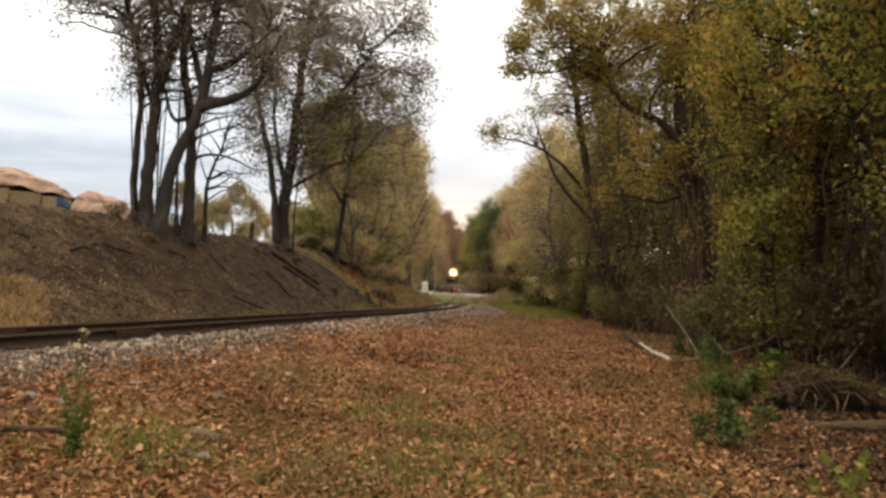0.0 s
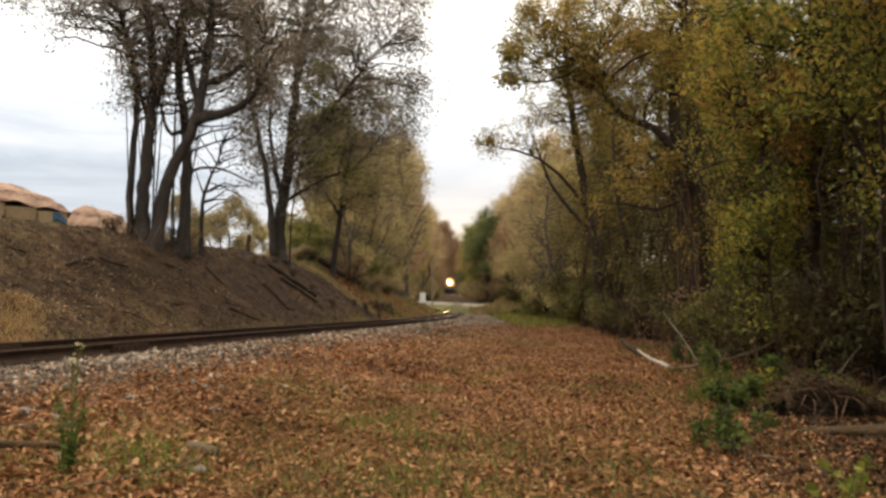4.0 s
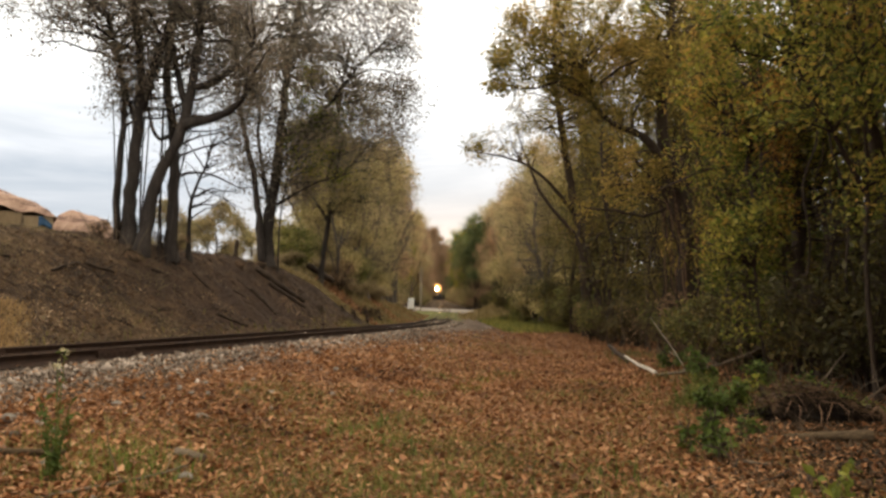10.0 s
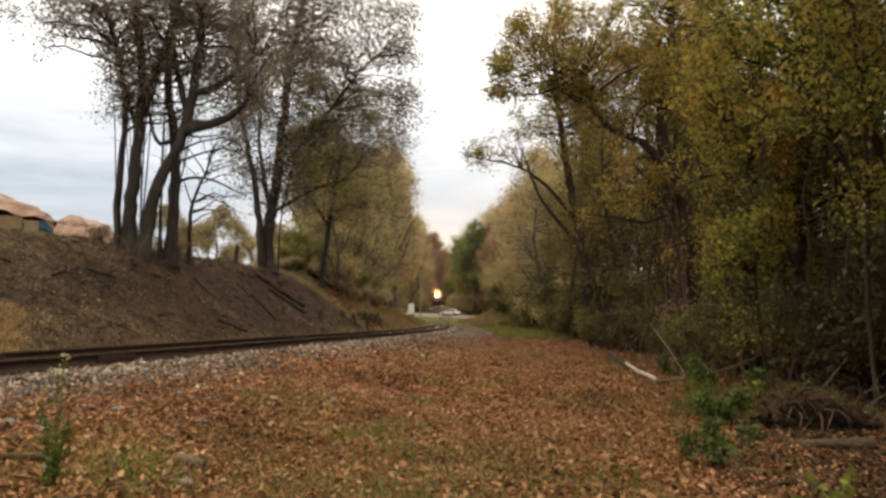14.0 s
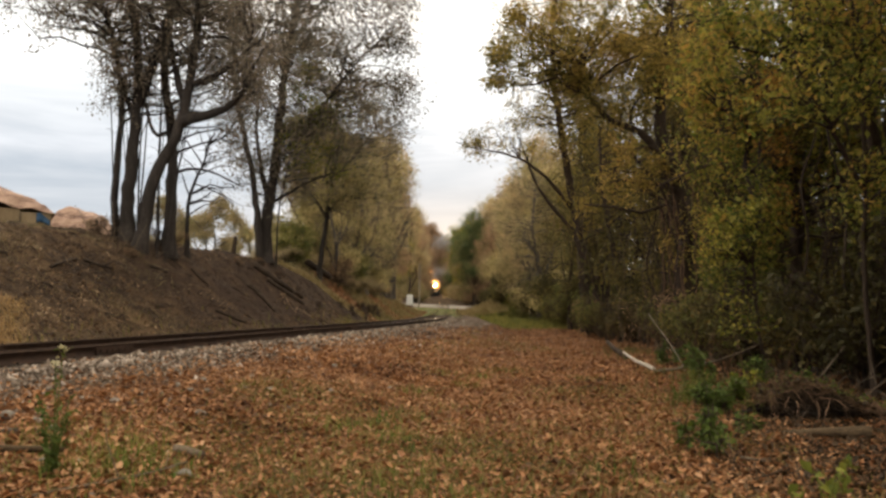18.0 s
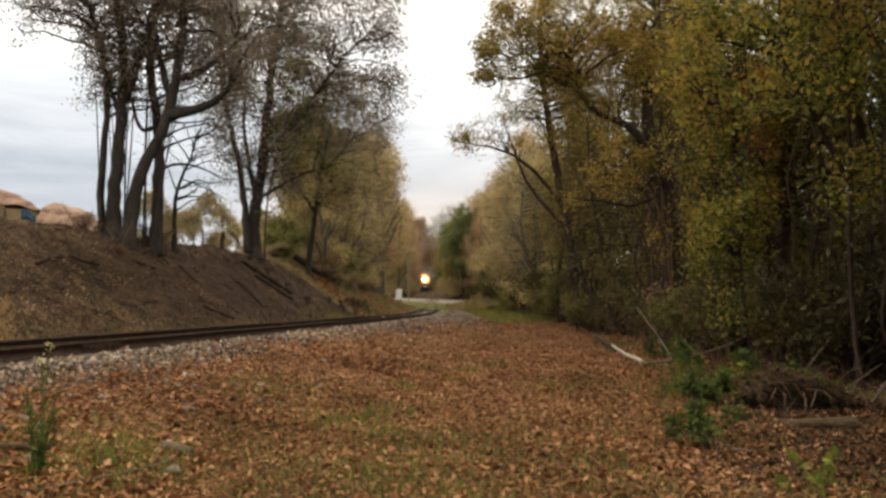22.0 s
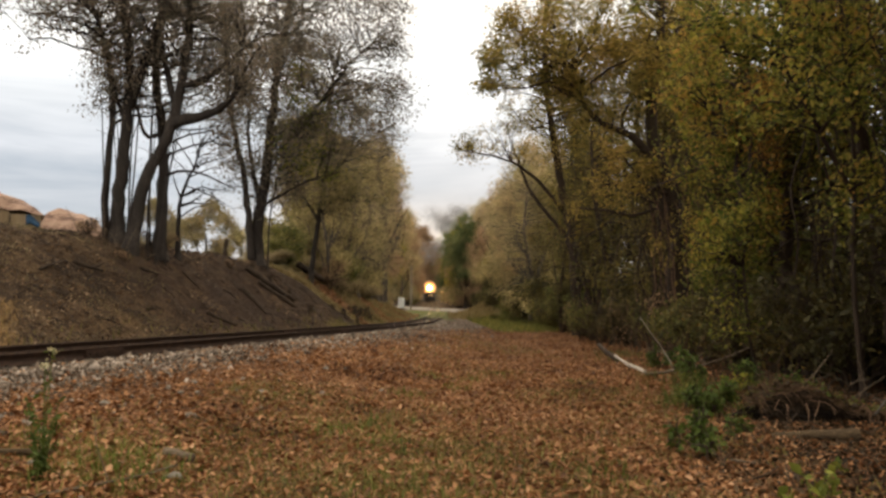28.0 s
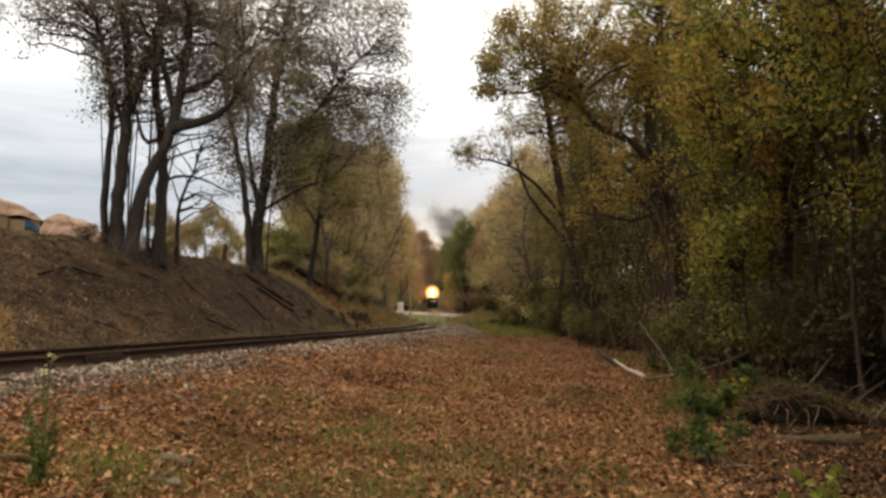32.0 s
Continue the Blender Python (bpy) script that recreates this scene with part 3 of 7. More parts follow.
def grow(name, rng, at, stems, lobes, bark, leaf, label, leaves=6, leaf_size=0.09, twigs=5, twig=0.7, group="", category="tree", droop=0.0, clump=0.16, fine=True, on_plan=False, stout=1.0):
    """A tree or bush: stems as lines, limbs that reach into the lobes of the crown, twigs, and single leaves. Places are measured from its foot, or on the plan."""
    if on_plan:
        stems = [([tuple(Vector(q) - Vector(at)) for q in points], r0, r1) for points, r0, r1 in stems]
        lobes = [(tuple(Vector(c) - Vector(at)), r, n) for c, r, n in lobes]
    foot = thing(name, Matrix.Translation(at), label, category, group)
    stem_lines, limb_lines, nodes, sizes = [], [], [], []
    for points, r0, r1 in stems:
        q = along(points, 0.4)
        q[1:-1] += rng.normal(0, 0.12 * r0, (len(q) - 2, 3))
        r = (np.linspace(1, 0, len(q)) ** 0.8 * (r0 - r1) + r1) * np.linspace(stout, 1, len(q))
        if points[0][2] < 0.3:
            r[0] *= 1.5
            r[1] *= 1.15
        stem_lines.append((q, r, 11 if r0 > 0.06 else 5))
        start = int(len(q) * 0.3)
        nodes += list(q[start:])
        sizes += list(r[start:])
    goals = []
    for (cx, cy, cz), (rx, ry, rz), n in lobes:
        v = rng.normal(size=(n, 3))
        v *= (rng.random(n) ** 0.45 / np.linalg.norm(v, axis=1))[:, None]
        goals.append(v * (rx, ry, rz) + (cx, cy, cz))
    goals = np.concatenate(goals)
    nodes, sizes = np.array(nodes), np.array(sizes)
    reach = np.array([np.min(np.linalg.norm(nodes - g, axis=1)) for g in goals])
    spots = []
    for g in goals[np.argsort(reach)]:
        d = np.linalg.norm(nodes - g, axis=1) + 1.2 * np.maximum(0, nodes[:, 2] - g[2] + 0.2) + 0.1 / (sizes + 0.02)
        i = int(np.argmin(d))
        p0, length = nodes[i], np.linalg.norm(nodes[i] - g)
        n = 5
        f = np.linspace(0, 1, n)[:, None]
        line = p0 + (g - p0) * f + np.array((0, 0, 0.10 * length)) * (f * (1 - f) * 4) + rng.normal(0, 0.05 * length, (n, 3)) * (f * (1 - f) * 4)
        r0 = min(0.75 * sizes[i], 0.012 + 0.016 * length)
        r = np.linspace(r0, max(0.006, r0 * 0.4), n)
        limb_lines.append((line, r, 4 if r0 < 0.05 else 6))
        nodes, sizes = np.concatenate([nodes, line[1:]]), np.concatenate([sizes, r[1:]])
        for _ in range(twigs):
            v = rng.normal(size=3)
            v[2] = v[2] * 0.7 + 0.15 - droop
            end = g + v / np.linalg.norm(v) * twig * rng.uniform(0.4, 1.3)
            if fine:
                limb_lines.append((np.array([line[-1], (line[-1] + end) / 2 + rng.normal(0, 0.06, 3), end]), (0.009, 0.006, 0.003), 3))
            f = rng.random(leaves)[:, None] ** 0.7
            spots.append(line[-1] + (end - line[-1]) * f + rng.normal(0, clump, (leaves, 3)))
    for k, line in enumerate(stem_lines):
        kind = "stalk" if category != "tree" else "limb" if k else "trunk"
        part(kind, mesh_of(kind, *tubes([line]), bark, smooth=True), bark, foot)
    part("branchwork", mesh_of("branchwork", *tubes(limb_lines), bark, smooth=True), bark, foot)["kind"] = "stuff"
    if leaves:
        part("crown", mesh_of("crown", *spread_leaves(rng, np.concatenate(spots), leaf_size), leaf), leaf, foot)
    return foot


# ---- the land ----
def make_ground():
    xs = np.concatenate([np.linspace(-900, -120, 14), np.linspace(-110, -42, 18), np.arange(-40, 24, 0.4), np.linspace(25, 120, 24), np.linspace(140, 900, 14)])
    ys = np.concatenate([np.linspace(-400, -40, 12), np.linspace(-36, -2, 24), np.arange(-1.0, 62, 0.35), np.arange(62, 260, 1.1), np.linspace(265, 640, 50), np.linspace(680, 2500, 16)])
    gx, gy = np.meshgrid(xs, ys)
    gz = ground_z(gx, gy)
    verts = np.stack([gx, gy, gz], -1).reshape(-1, 3)
    w, h = len(xs), len(ys)
    i = (np.arange(h - 1)[:, None] * w + np.arange(w - 1)[None]).ravel()
    faces = np.stack([i, i + 1, i + 1 + w, i + w], 1)
    me = mesh_of("ground", verts, faces, GROUND, smooth=True)
    x, y = verts[:, 0], verts[:, 1]
    u = offset(x, y)
    wave = bumps(x * 0.55 + 3, y * 0.5)
    litter = np.clip((u - np.interp(y, (18, 30, 42, 64), (1.7, 2.6, 4.0, 5.4))) / 1.2, 0, 1) * np.clip((70 - y) / 14, 0, 1) * np.clip((40 - u) / 10, 0, 1)
    # less litter colour at the near right, imitating shade from the wood
    litter *= 1 - 0.25 * np.clip((x - 3.3) / 1.2, 0, 1) * np.clip((14 - y) / 3, 0, 1)
    grass = np.clip(1 - np.abs(y - 70) / 26, 0, 1) * np.clip((u - 3.5) / 2, 0, 1) * 1.4 + 0.33 * np.clip(wave, 0, 1) * (u > 3.5) * (x < 4) * (y < 40)
    grass = np.maximum(grass, 0.75 * np.clip((y - 46) / 30, 0, 1) * np.clip((u + 6.2) / 1.5, 0, 1) * (u < -2.5) * np.clip((150 - y) / 10, 0, 1))
    litter = np.maximum(litter, 0.62 * np.clip((y - 40) / 25, 0, 1) * (u < -5) * np.clip((150 - y) / 10, 0, 1))
    litter = np.maximum(litter, 0.7 * np.exp(-((u - 8.2) / 2.6) ** 2 - ((y - 114) / 24) ** 2))
    grass = np.maximum(grass, 0.55 * (np.abs(u + 2.9) < 0.8) * (y < 60))
    grass = np.maximum(grass, 0.8 * np.clip((-u - 11) / 4, 0, 1))
    drive = np.exp(-((u - np.interp(y, (40, 70, 150), (2.6, 3.4, 4.2))) / 1.1) ** 2) * np.clip((y - 40) / 12, 0, 1) * np.clip((172 - y) / 8, 0, 1)
    gravel = np.maximum(np.clip((np.interp(y, (22, 34, 44), (2.3, 2.6, 3.2)) - np.abs(u)) / 0.7, 0, 1) * np.clip((72 - y) / 16, 0, 1) * (u > -2.4), drive)
    grass = np.maximum(grass, 0.7 * (np.abs(u) < 6) * np.clip((y - 56) / 14, 0, 1) * np.clip((168 - y) / 5, 0, 1))
    burnt = 1.2 * np.clip(1.6 - np.abs(u + 7.4) / 2.2, 0, 1) * np.clip((y - 23) / 5, 0, 1) * np.clip((43.0 + 0.98 * (u + 9.2) - y) / 2.0, 0, 1) + 0.55 * np.clip(1 - np.abs(u + 5.2) / 2.5, 0, 1) * np.clip((y - 18) / 8, 0, 1) * np.clip((44.0 + 0.98 * (u + 9.2) - y) / 4.0, 0, 1)
    layer = me.color_attributes.new("zone", "FLOAT_COLOR", "POINT")
    layer.data.foreach_set("color", np.stack([np.clip(litter, 0, 1), np.clip(grass, 0, 1) * (1 - gravel), gravel, burnt], 1).astype(np.float32).ravel())
    tagged(new("ground", me), "brown earth bank and leaf-strewn clearing beside the track", "ground", kind="structure")


make_ground()


def make_road():
    xs = np.linspace(-340, 340, 171)
    rows, n = [], 7
    for j in range(n):
        v = (j / (n - 1) - 0.5) * 9.0
        y = 165 - 0.45 * (xs - 1.2) + v / 0.912
        rows.append(np.stack([xs, y, rail_z(165) - 0.05 * np.clip(xs, -8, 22) + 0.03 + 0.085 * v], 1))
    top = np.concatenate(rows)
    low = top - (0, 0, 0.25)
    w = len(xs)
    i = (np.arange(n - 1)[:, None] * w + np.arange(w - 1)[None]).ravel()
    faces = [np.stack([i, i + 1, i + 1 + w, i + w], 1)]
    k = np.arange(w - 1)
    m, last = len(top), (n - 1) * w
    faces += [np.stack([k, k + m, k + 1 + m, k + 1], 1), np.stack([last + k, last + k + 1, last + k + 1 + m, last + k + m], 1)]
    tagged(new("road", mesh_of("road", np.concatenate([top, low]), np.concatenate(faces), ASPHALT)), "pale worn asphalt road over the level crossing", "road", kind="structure")


make_road()


# ---- the railway ----
def along_track(y, u, z=0.0):
    h = float(np.interp(y, TRACK_Y, HEADING))
    return Vector((float(track_x(y)) + u * math.cos(h), y - u * math.sin(h), float(rail_z(y)) + z))


def make_track():
    track = thing("railway_track", pose(0, 0, 0), "single railway line with dark rusty rails and worn wooden sleepers", "railway track")
    ys = np.concatenate([np.arange(-60, 70, 1.0), np.arange(70, 430, 2.5)])
    # rail section: foot, web and head
    half = ((0.07, -0.171), (0.07, -0.160), (0.012, -0.145), (0.010, -0.050), (0.035, -0.038), (0.036, -0.010), (0.028, 0.0))
    ring = [(a, b) for a, b in half] + [(-a, b) for a, b in reversed(half)]
    n = len(ring)
    for side in (-1, 1):
        verts = [along_track(y, side * 0.7525 + a, b) for y in ys for a, b in ring]
        faces = [(i * n + j, i * n + (j + 1) % n, (i + 1) * n + (j + 1) % n, (i + 1) * n + j) for i in range(len(ys) - 1) for j in range(n)]
        me = mesh_of("rail", np.array(verts), np.array(faces), RAIL_SIDE)
        me.materials.append(RAIL_TOP)
        index = np.zeros(len(faces), np.int32)
        index[6::n] = 1
        me.polygons.foreach_set("material_index", index)
        rail = part("rail", me, RAIL_SIDE, track)
        # joint bars with bolts
        for y in np.arange((-0.35 if side > 0 else -1.3), 70, 11.9):
            h = math.degrees(float(np.interp(y, TRACK_Y, HEADING)))
            for face in (-1, 1):
                bm = box(bmesh.new(), (0.04, 0.92, 0.115), bevel=0.008)
                for k in range(6):
                    disc(bm, 0.016, 0.03, (face * 0.025, -0.375 + 0.15 * k, 0), (0, 90, 0), 6)
                bar = part("joint_bar", bm, RAIL_SIDE, rail, "bolted rusty joint bar")
                bar.matrix_basis = Matrix.Translation(along_track(y, side * 0.7525 + face * 0.03, -0.095)) @ pose(0, 0, 0, 0, 0, -h)
    rng = random.Random(4)
    bm = box(bmesh.new(), (2.6, 0.23, 0.18), bevel=0.012)
    for side in (-1, 1):
        box(bm, (0.34, 0.2, 0.018), (side * 0.7525, 0, 0.094))
        for k in (-1, 1):
            box(bm, (0.03, 0.03, 0.03), (side * 0.7525 + k * 0.085, 0.05 * k, 0.115))
    first = part("sleeper", bm, SLEEPER, track)
    k = 0
    y = -12.0
    while y < 92:
        h = math.degrees(float(np.interp(y, TRACK_Y, HEADING)))
        m = Matrix.Translation(along_track(y, rng.uniform(-0.03, 0.03), -0.27)) @ pose(0, 0, 0, 0, 0, -h + rng.uniform(-1.2, 1.2))
        if k:
            ob = new("sleeper", first.data)
            ob.parent = track
        else:
            ob = first
        ob.matrix_basis = m
        k += 1
        y += 0.53 + rng.uniform(-0.03, 0.03)
    # timber panels where the road crosses
    for u in (-1.15, -0.42, 0.0, 0.42, 1.15):
        bm = box(bmesh.new(), (0.36, 8.6, 0.14), bevel=0.01)
        p = part("crossing_timber", bm, SLEEPER, track)
        p.matrix_basis = Matrix.Translation(along_track(165, u, -0.065)) @ pose(0, 0, 0, math.degrees(math.atan(0.085)))


make_track()


def make_ballast():
    """Broken stone on the bed and its shoulder, finest detail nearest."""
    rng = np.random.default_rng(5)
    shape = np.array([(1, 0, 0), (-1, 0, 0), (0, 1, 0), (0, -1, 0), (0, 0, 1), (0, 0, -1)], float)
    tri = np.array([(0, 2, 4), (2, 1, 4), (1, 3, 4), (3, 0, 4), (2, 0, 5), (1, 2, 5), (3, 1, 5), (0, 3, 5)])
    n = 34000
    y = 1.5 + 55 * rng.random(n) ** 1.9
    u = np.where(rng.random(n) < 0.72, 0.9 + np.abs(rng.normal(0, 0.75, n)), rng.uniform(-2.4, 0.9, n))
    u = np.where((y > 28) & (u > 1.5), u * 0.55, u)
    near = rng.random(n) < 0.03
    u = np.where(near, rng.uniform(2.0, 4.2, n), u)
    h = np.interp(y, TRACK_Y, HEADING)
    x, yy = track_x(y) + u * np.cos(h), y - u * np.sin(h)
    size = 0.0185 * np.exp(rng.normal(0, 0.35, n)) * (1 + y / 45)
    z = ground_z(x, yy) + size * 0.35
    v = shape[None] * (1 + rng.normal(0, 0.28, (n, 6, 1))) * size[:, None, None] * rng.uniform(0.6, 1.25, (n, 1, 3))
    v += rng.normal(0, 0.25, (n, 6, 3)) * size[:, None, None]
    a = rng.random(n) * 6.28
    c, s = np.cos(a)[:, None], np.sin(a)[:, None]
    v = np.stack([v[..., 0] * c - v[..., 1] * s, v[..., 0] * s + v[..., 1] * c, v[..., 2]], -1)
    v += np.stack([x, yy, z], 1)[:, None]
    faces = (tri[None] + np.arange(n)[:, None, None] * 6).reshape(-1, 3)
    tagged(new("track_ballast", mesh_of("track_ballast", v.reshape(-1, 3), faces, STONE)), "pale grey broken stone ballast along the rails", "gravel", kind="stuff")


make_ballast()


def make_litter():
    """Fallen leaves, curled and flat, over the clearing and thinly on the bank."""
    rng = np.random.default_rng(6)
    def cover(n, y0, y1, power):
        y = y0 + (y1 - y0) * rng.random(n) ** power
        x = rng.uniform(-1, 1, n) * (3.5 + 0.62 * np.abs(y)) * 1.05 + 0.02 * y
        u = offset(x, y)
        wave = bumps(x * 0.55 + 3, y * 0.5)
        edge = np.interp(y, (8, 14, 20, 30, 42, 64), (1.7, 1.6, 1.2, 1.5, 2.8, 4.6))
        keep = (u > 1.1) & (u < 30) & (rng.random(n) < np.clip((u - edge) / 1.7, 0, 1) ** 0.7) & (rng.random(n) < np.clip((62 - y) / 14, 0, 1)) & (rng.random(n) > 0.5 * np.clip(wave - 0.15, 0, 1))
        keep |= (np.abs(u) < 1.6) & (rng.random(n) < 0.10)
        # bright leaves thinned at the near right to imitate the wood's shade
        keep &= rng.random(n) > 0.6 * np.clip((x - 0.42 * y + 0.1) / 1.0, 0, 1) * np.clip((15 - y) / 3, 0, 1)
        return x[keep], y[keep]

    # near ones curl along the rib and at the tip
    x, y = cover(240000, -0.5, 14.0, 1.2)
    n = len(x)
    s = 0.041 * np.exp(np.clip(rng.normal(0, 0.42, n), -0.9, 0.8))
    s = np.where(rng.random(n) < 0.05, s * 1.5, s)
    curl, bend, width = rng.normal(0.10, 0.16, n), rng.normal(0.18, 0.2, n), rng.uniform(0.30, 0.62, n)
    blade = np.zeros((n, 8, 3))
    for k, (l, w, up) in enumerate(((0, 0, 0), (0.3, 0.5, 1), (0.3, 0, 0), (0.3, -0.5, 1), (0.68, 0.42, 1.2), (0.68, 0, 0.15), (0.68, -0.42, 1.2), (1, 0, 0.6))):
        blade[:, k] = np.stack([l - 0.5 + 0 * s, w * width * (1 - 0.3 * np.abs(curl)), up * curl * (1 if w else 0) + bend * l * l], 1)
    blade *= s[:, None, None]
    a, tilt, roll = rng.random(n) * 6.28, rng.normal(0, 0.22, n), rng.normal(0, 0.38, n)

    def turn(v, i, j, angle):
        c, d = np.cos(angle)[:, None], np.sin(angle)[:, None]
        p, q = v[..., i] * c - v[..., j] * d, v[..., i] * d + v[..., j] * c
        v[..., i], v[..., j] = p, q

    turn(blade, 1, 2, roll)
    turn(blade, 0, 2, tilt)
    turn(blade, 0, 1, a)
    verts = (blade + np.stack([x, y, ground_z(x, y) + rng.uniform(0.006, 0.035, n)], 1)[:, None]).reshape(-1, 3)
    verts[:, 2] = np.maximum(verts[:, 2], ground_z(verts[:, 0], verts[:, 1]) + 0.004)
    tri = np.array([(0, 1, 2), (0, 2, 3), (1, 4, 5), (1, 5, 2), (2, 5, 6), (2, 6, 3), (4, 7, 5), (5, 7, 6)])
    faces = (tri[None] + np.arange(n)[:, None, None] * 8).reshape(-1, 3)
    tagged(new("fallen_leaves", mesh_of("fallen_leaves", verts, faces, LITTER)), "dry curled brown and tan fallen leaves covering the clearing", "leaves", kind="stuff")
    x, y = cover(400000, 14.0, 64.0, 1.7)
    where = np.stack([x, y, ground_z(x, y) + rng.uniform(0.004, 0.04, len(x))], 1)
    verts, faces = spread_leaves(rng, where, 0.058, 0.62, flat=0.58, vary=0.4)
    grown = np.repeat(1 + 0.008 * np.abs(y - 14), 4)[:, None]
    foot = np.repeat(where, 4, 0)
    verts = foot + (verts - foot) * grown
    verts[:, 2] = np.maximum(verts[:, 2], ground_z(verts[:, 0], verts[:, 1]) + 0.004)
    tagged(new("fallen_leaves", mesh_of("fallen_leaves", verts, faces, LITTER)), "dry brown and orange fallen leaves under the farther clearing", "leaves", kind="stuff")
    # leaves under the wood, their colour darkened in place of its shade
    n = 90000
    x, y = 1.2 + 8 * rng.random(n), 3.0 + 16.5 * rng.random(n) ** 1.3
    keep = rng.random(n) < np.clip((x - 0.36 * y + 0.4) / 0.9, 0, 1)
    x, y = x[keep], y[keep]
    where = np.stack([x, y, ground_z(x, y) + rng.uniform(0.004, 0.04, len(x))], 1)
    tagged(new("rotting_leaves", mesh_of("rotting_leaves", *spread_leaves(rng, where, 0.05, 0.6, flat=0.5), SHADED_LITTER)), "fallen leaves coloured dark for the shade under the wood's edge", "leaves", kind="stuff")
    n = 70000
    y, u = 7 + 55 * rng.random(n) ** 1.4, -3.3 - 7.5 * rng.random(n)
    x = track_x(y) + u
    keep = bumps(x * 0.8, y * 0.7 + 2) + rng.normal(0, 0.5, n) > -0.2 + 0.85 * np.clip(1.5 - np.abs(u + 7.2) / 2.4, 0, 1) * np.clip((y - 23) / 3, 0, 1) * np.clip((49 - y) / 3, 0, 1)
    x, y = x[keep], y[keep]
    where = np.stack([x, y, ground_z(x, y) + rng.uniform(0.004, 0.04, len(x))], 1)
    tagged(new("bank_leaves", mesh_of("bank_leaves", *spread_leaves(rng, where, 0.068, 0.6, flat=0.5), LEAF_BANK)), "dull brown dead leaves on the bank", "leaves", kind="stuff")
    n = 34000
    y, u = 46 + 100 * rng.random(n) ** 1.5, -3.0 - 6.5 * rng.random(n) ** 1.3
    x = track_x(y) + u
    keep = bumps(x * 0.5 + 4, y * 0.3) + rng.normal(0, 0.5, n) > -0.1
    x, y = x[keep], y[keep]
    where = np.stack([x, y, ground_z(x, y) + rng.uniform(0.01, 0.12, len(x))], 1)
    tagged(new("slope_leaves", mesh_of("slope_leaves", *spread_leaves(rng, where, 0.15, 0.6, flat=0.5), LITTER)), "reddish-brown leaves lying on the far slope", "leaves", kind="stuff")


make_litter()


def make_debris():
    """Broken sticks and clods strewn over the bank."""
    rng = np.random.default_rng(8)
    lines = []
    n = 8500
    y = 8 + 50 * rng.random(n) ** 1.3
    u = -3.4 - 7.2 * rng.random(n)
    x = track_x(y) + u
    a, length = rng.random(n) * 6.28, 0.05 + 0.3 * rng.random(n) ** 2.5
    ex, ey = x + np.cos(a) * length, y + np.sin(a) * length
    z, ez = ground_z(x, y) + 0.012, ground_z(ex, ey) + 0.015
    r = 0.005 + 0.012 * rng.random(n)
    for k in range(n):
        lines.append((((x[k], y[k], z[k]), ((x[k] + ex[k]) / 2, (y[k] + ey[k]) / 2, (z[k] + ez[k]) / 2 + 0.02), (ex[k], ey[k], ez[k])), (r[k], r[k], r[k] * 0.5), 4))
    tagged(new("bank_debris", mesh_of("bank_debris", *tubes(lines), BARK_DARK)), "blackened sticks and clods strewn over the bank", "debris", kind="stuff")


make_debris()


def blades(rng, x, y, height, mat, name, label, lean=0.35, wide=0.012):
    n = len(x)
    z = ground_z(x, y) - 0.01
    a = rng.random(n) * 6.28
    h = height * np.exp(rng.normal(0, 0.3, n))
    tip = np.stack([np.cos(a) * lean * h * rng.random(n), np.sin(a) * lean * h * rng.random(n), h], 1)
    side = np.stack([-np.sin(a), np.cos(a), np.zeros(n)], 1) * wide * (1 + y / 30)[:, None]
    foot = np.stack([x, y, z], 1)
    mid = foot + tip * (0.55, 0.55, 0.6)
    verts = np.stack([foot - side, foot + side, mid + side * 0.7, mid - side * 0.7, foot + tip], 1).reshape(-1, 3)
    i = np.arange(n)[:, None] * 5
    faces = np.concatenate([i + (0, 1, 2), i + (0, 2, 3), i + (3, 2, 4)], 1).reshape(-1, 3)
    return tagged(new(name, mesh_of(name, verts, faces, mat)), label, "grass", kind="stuff")


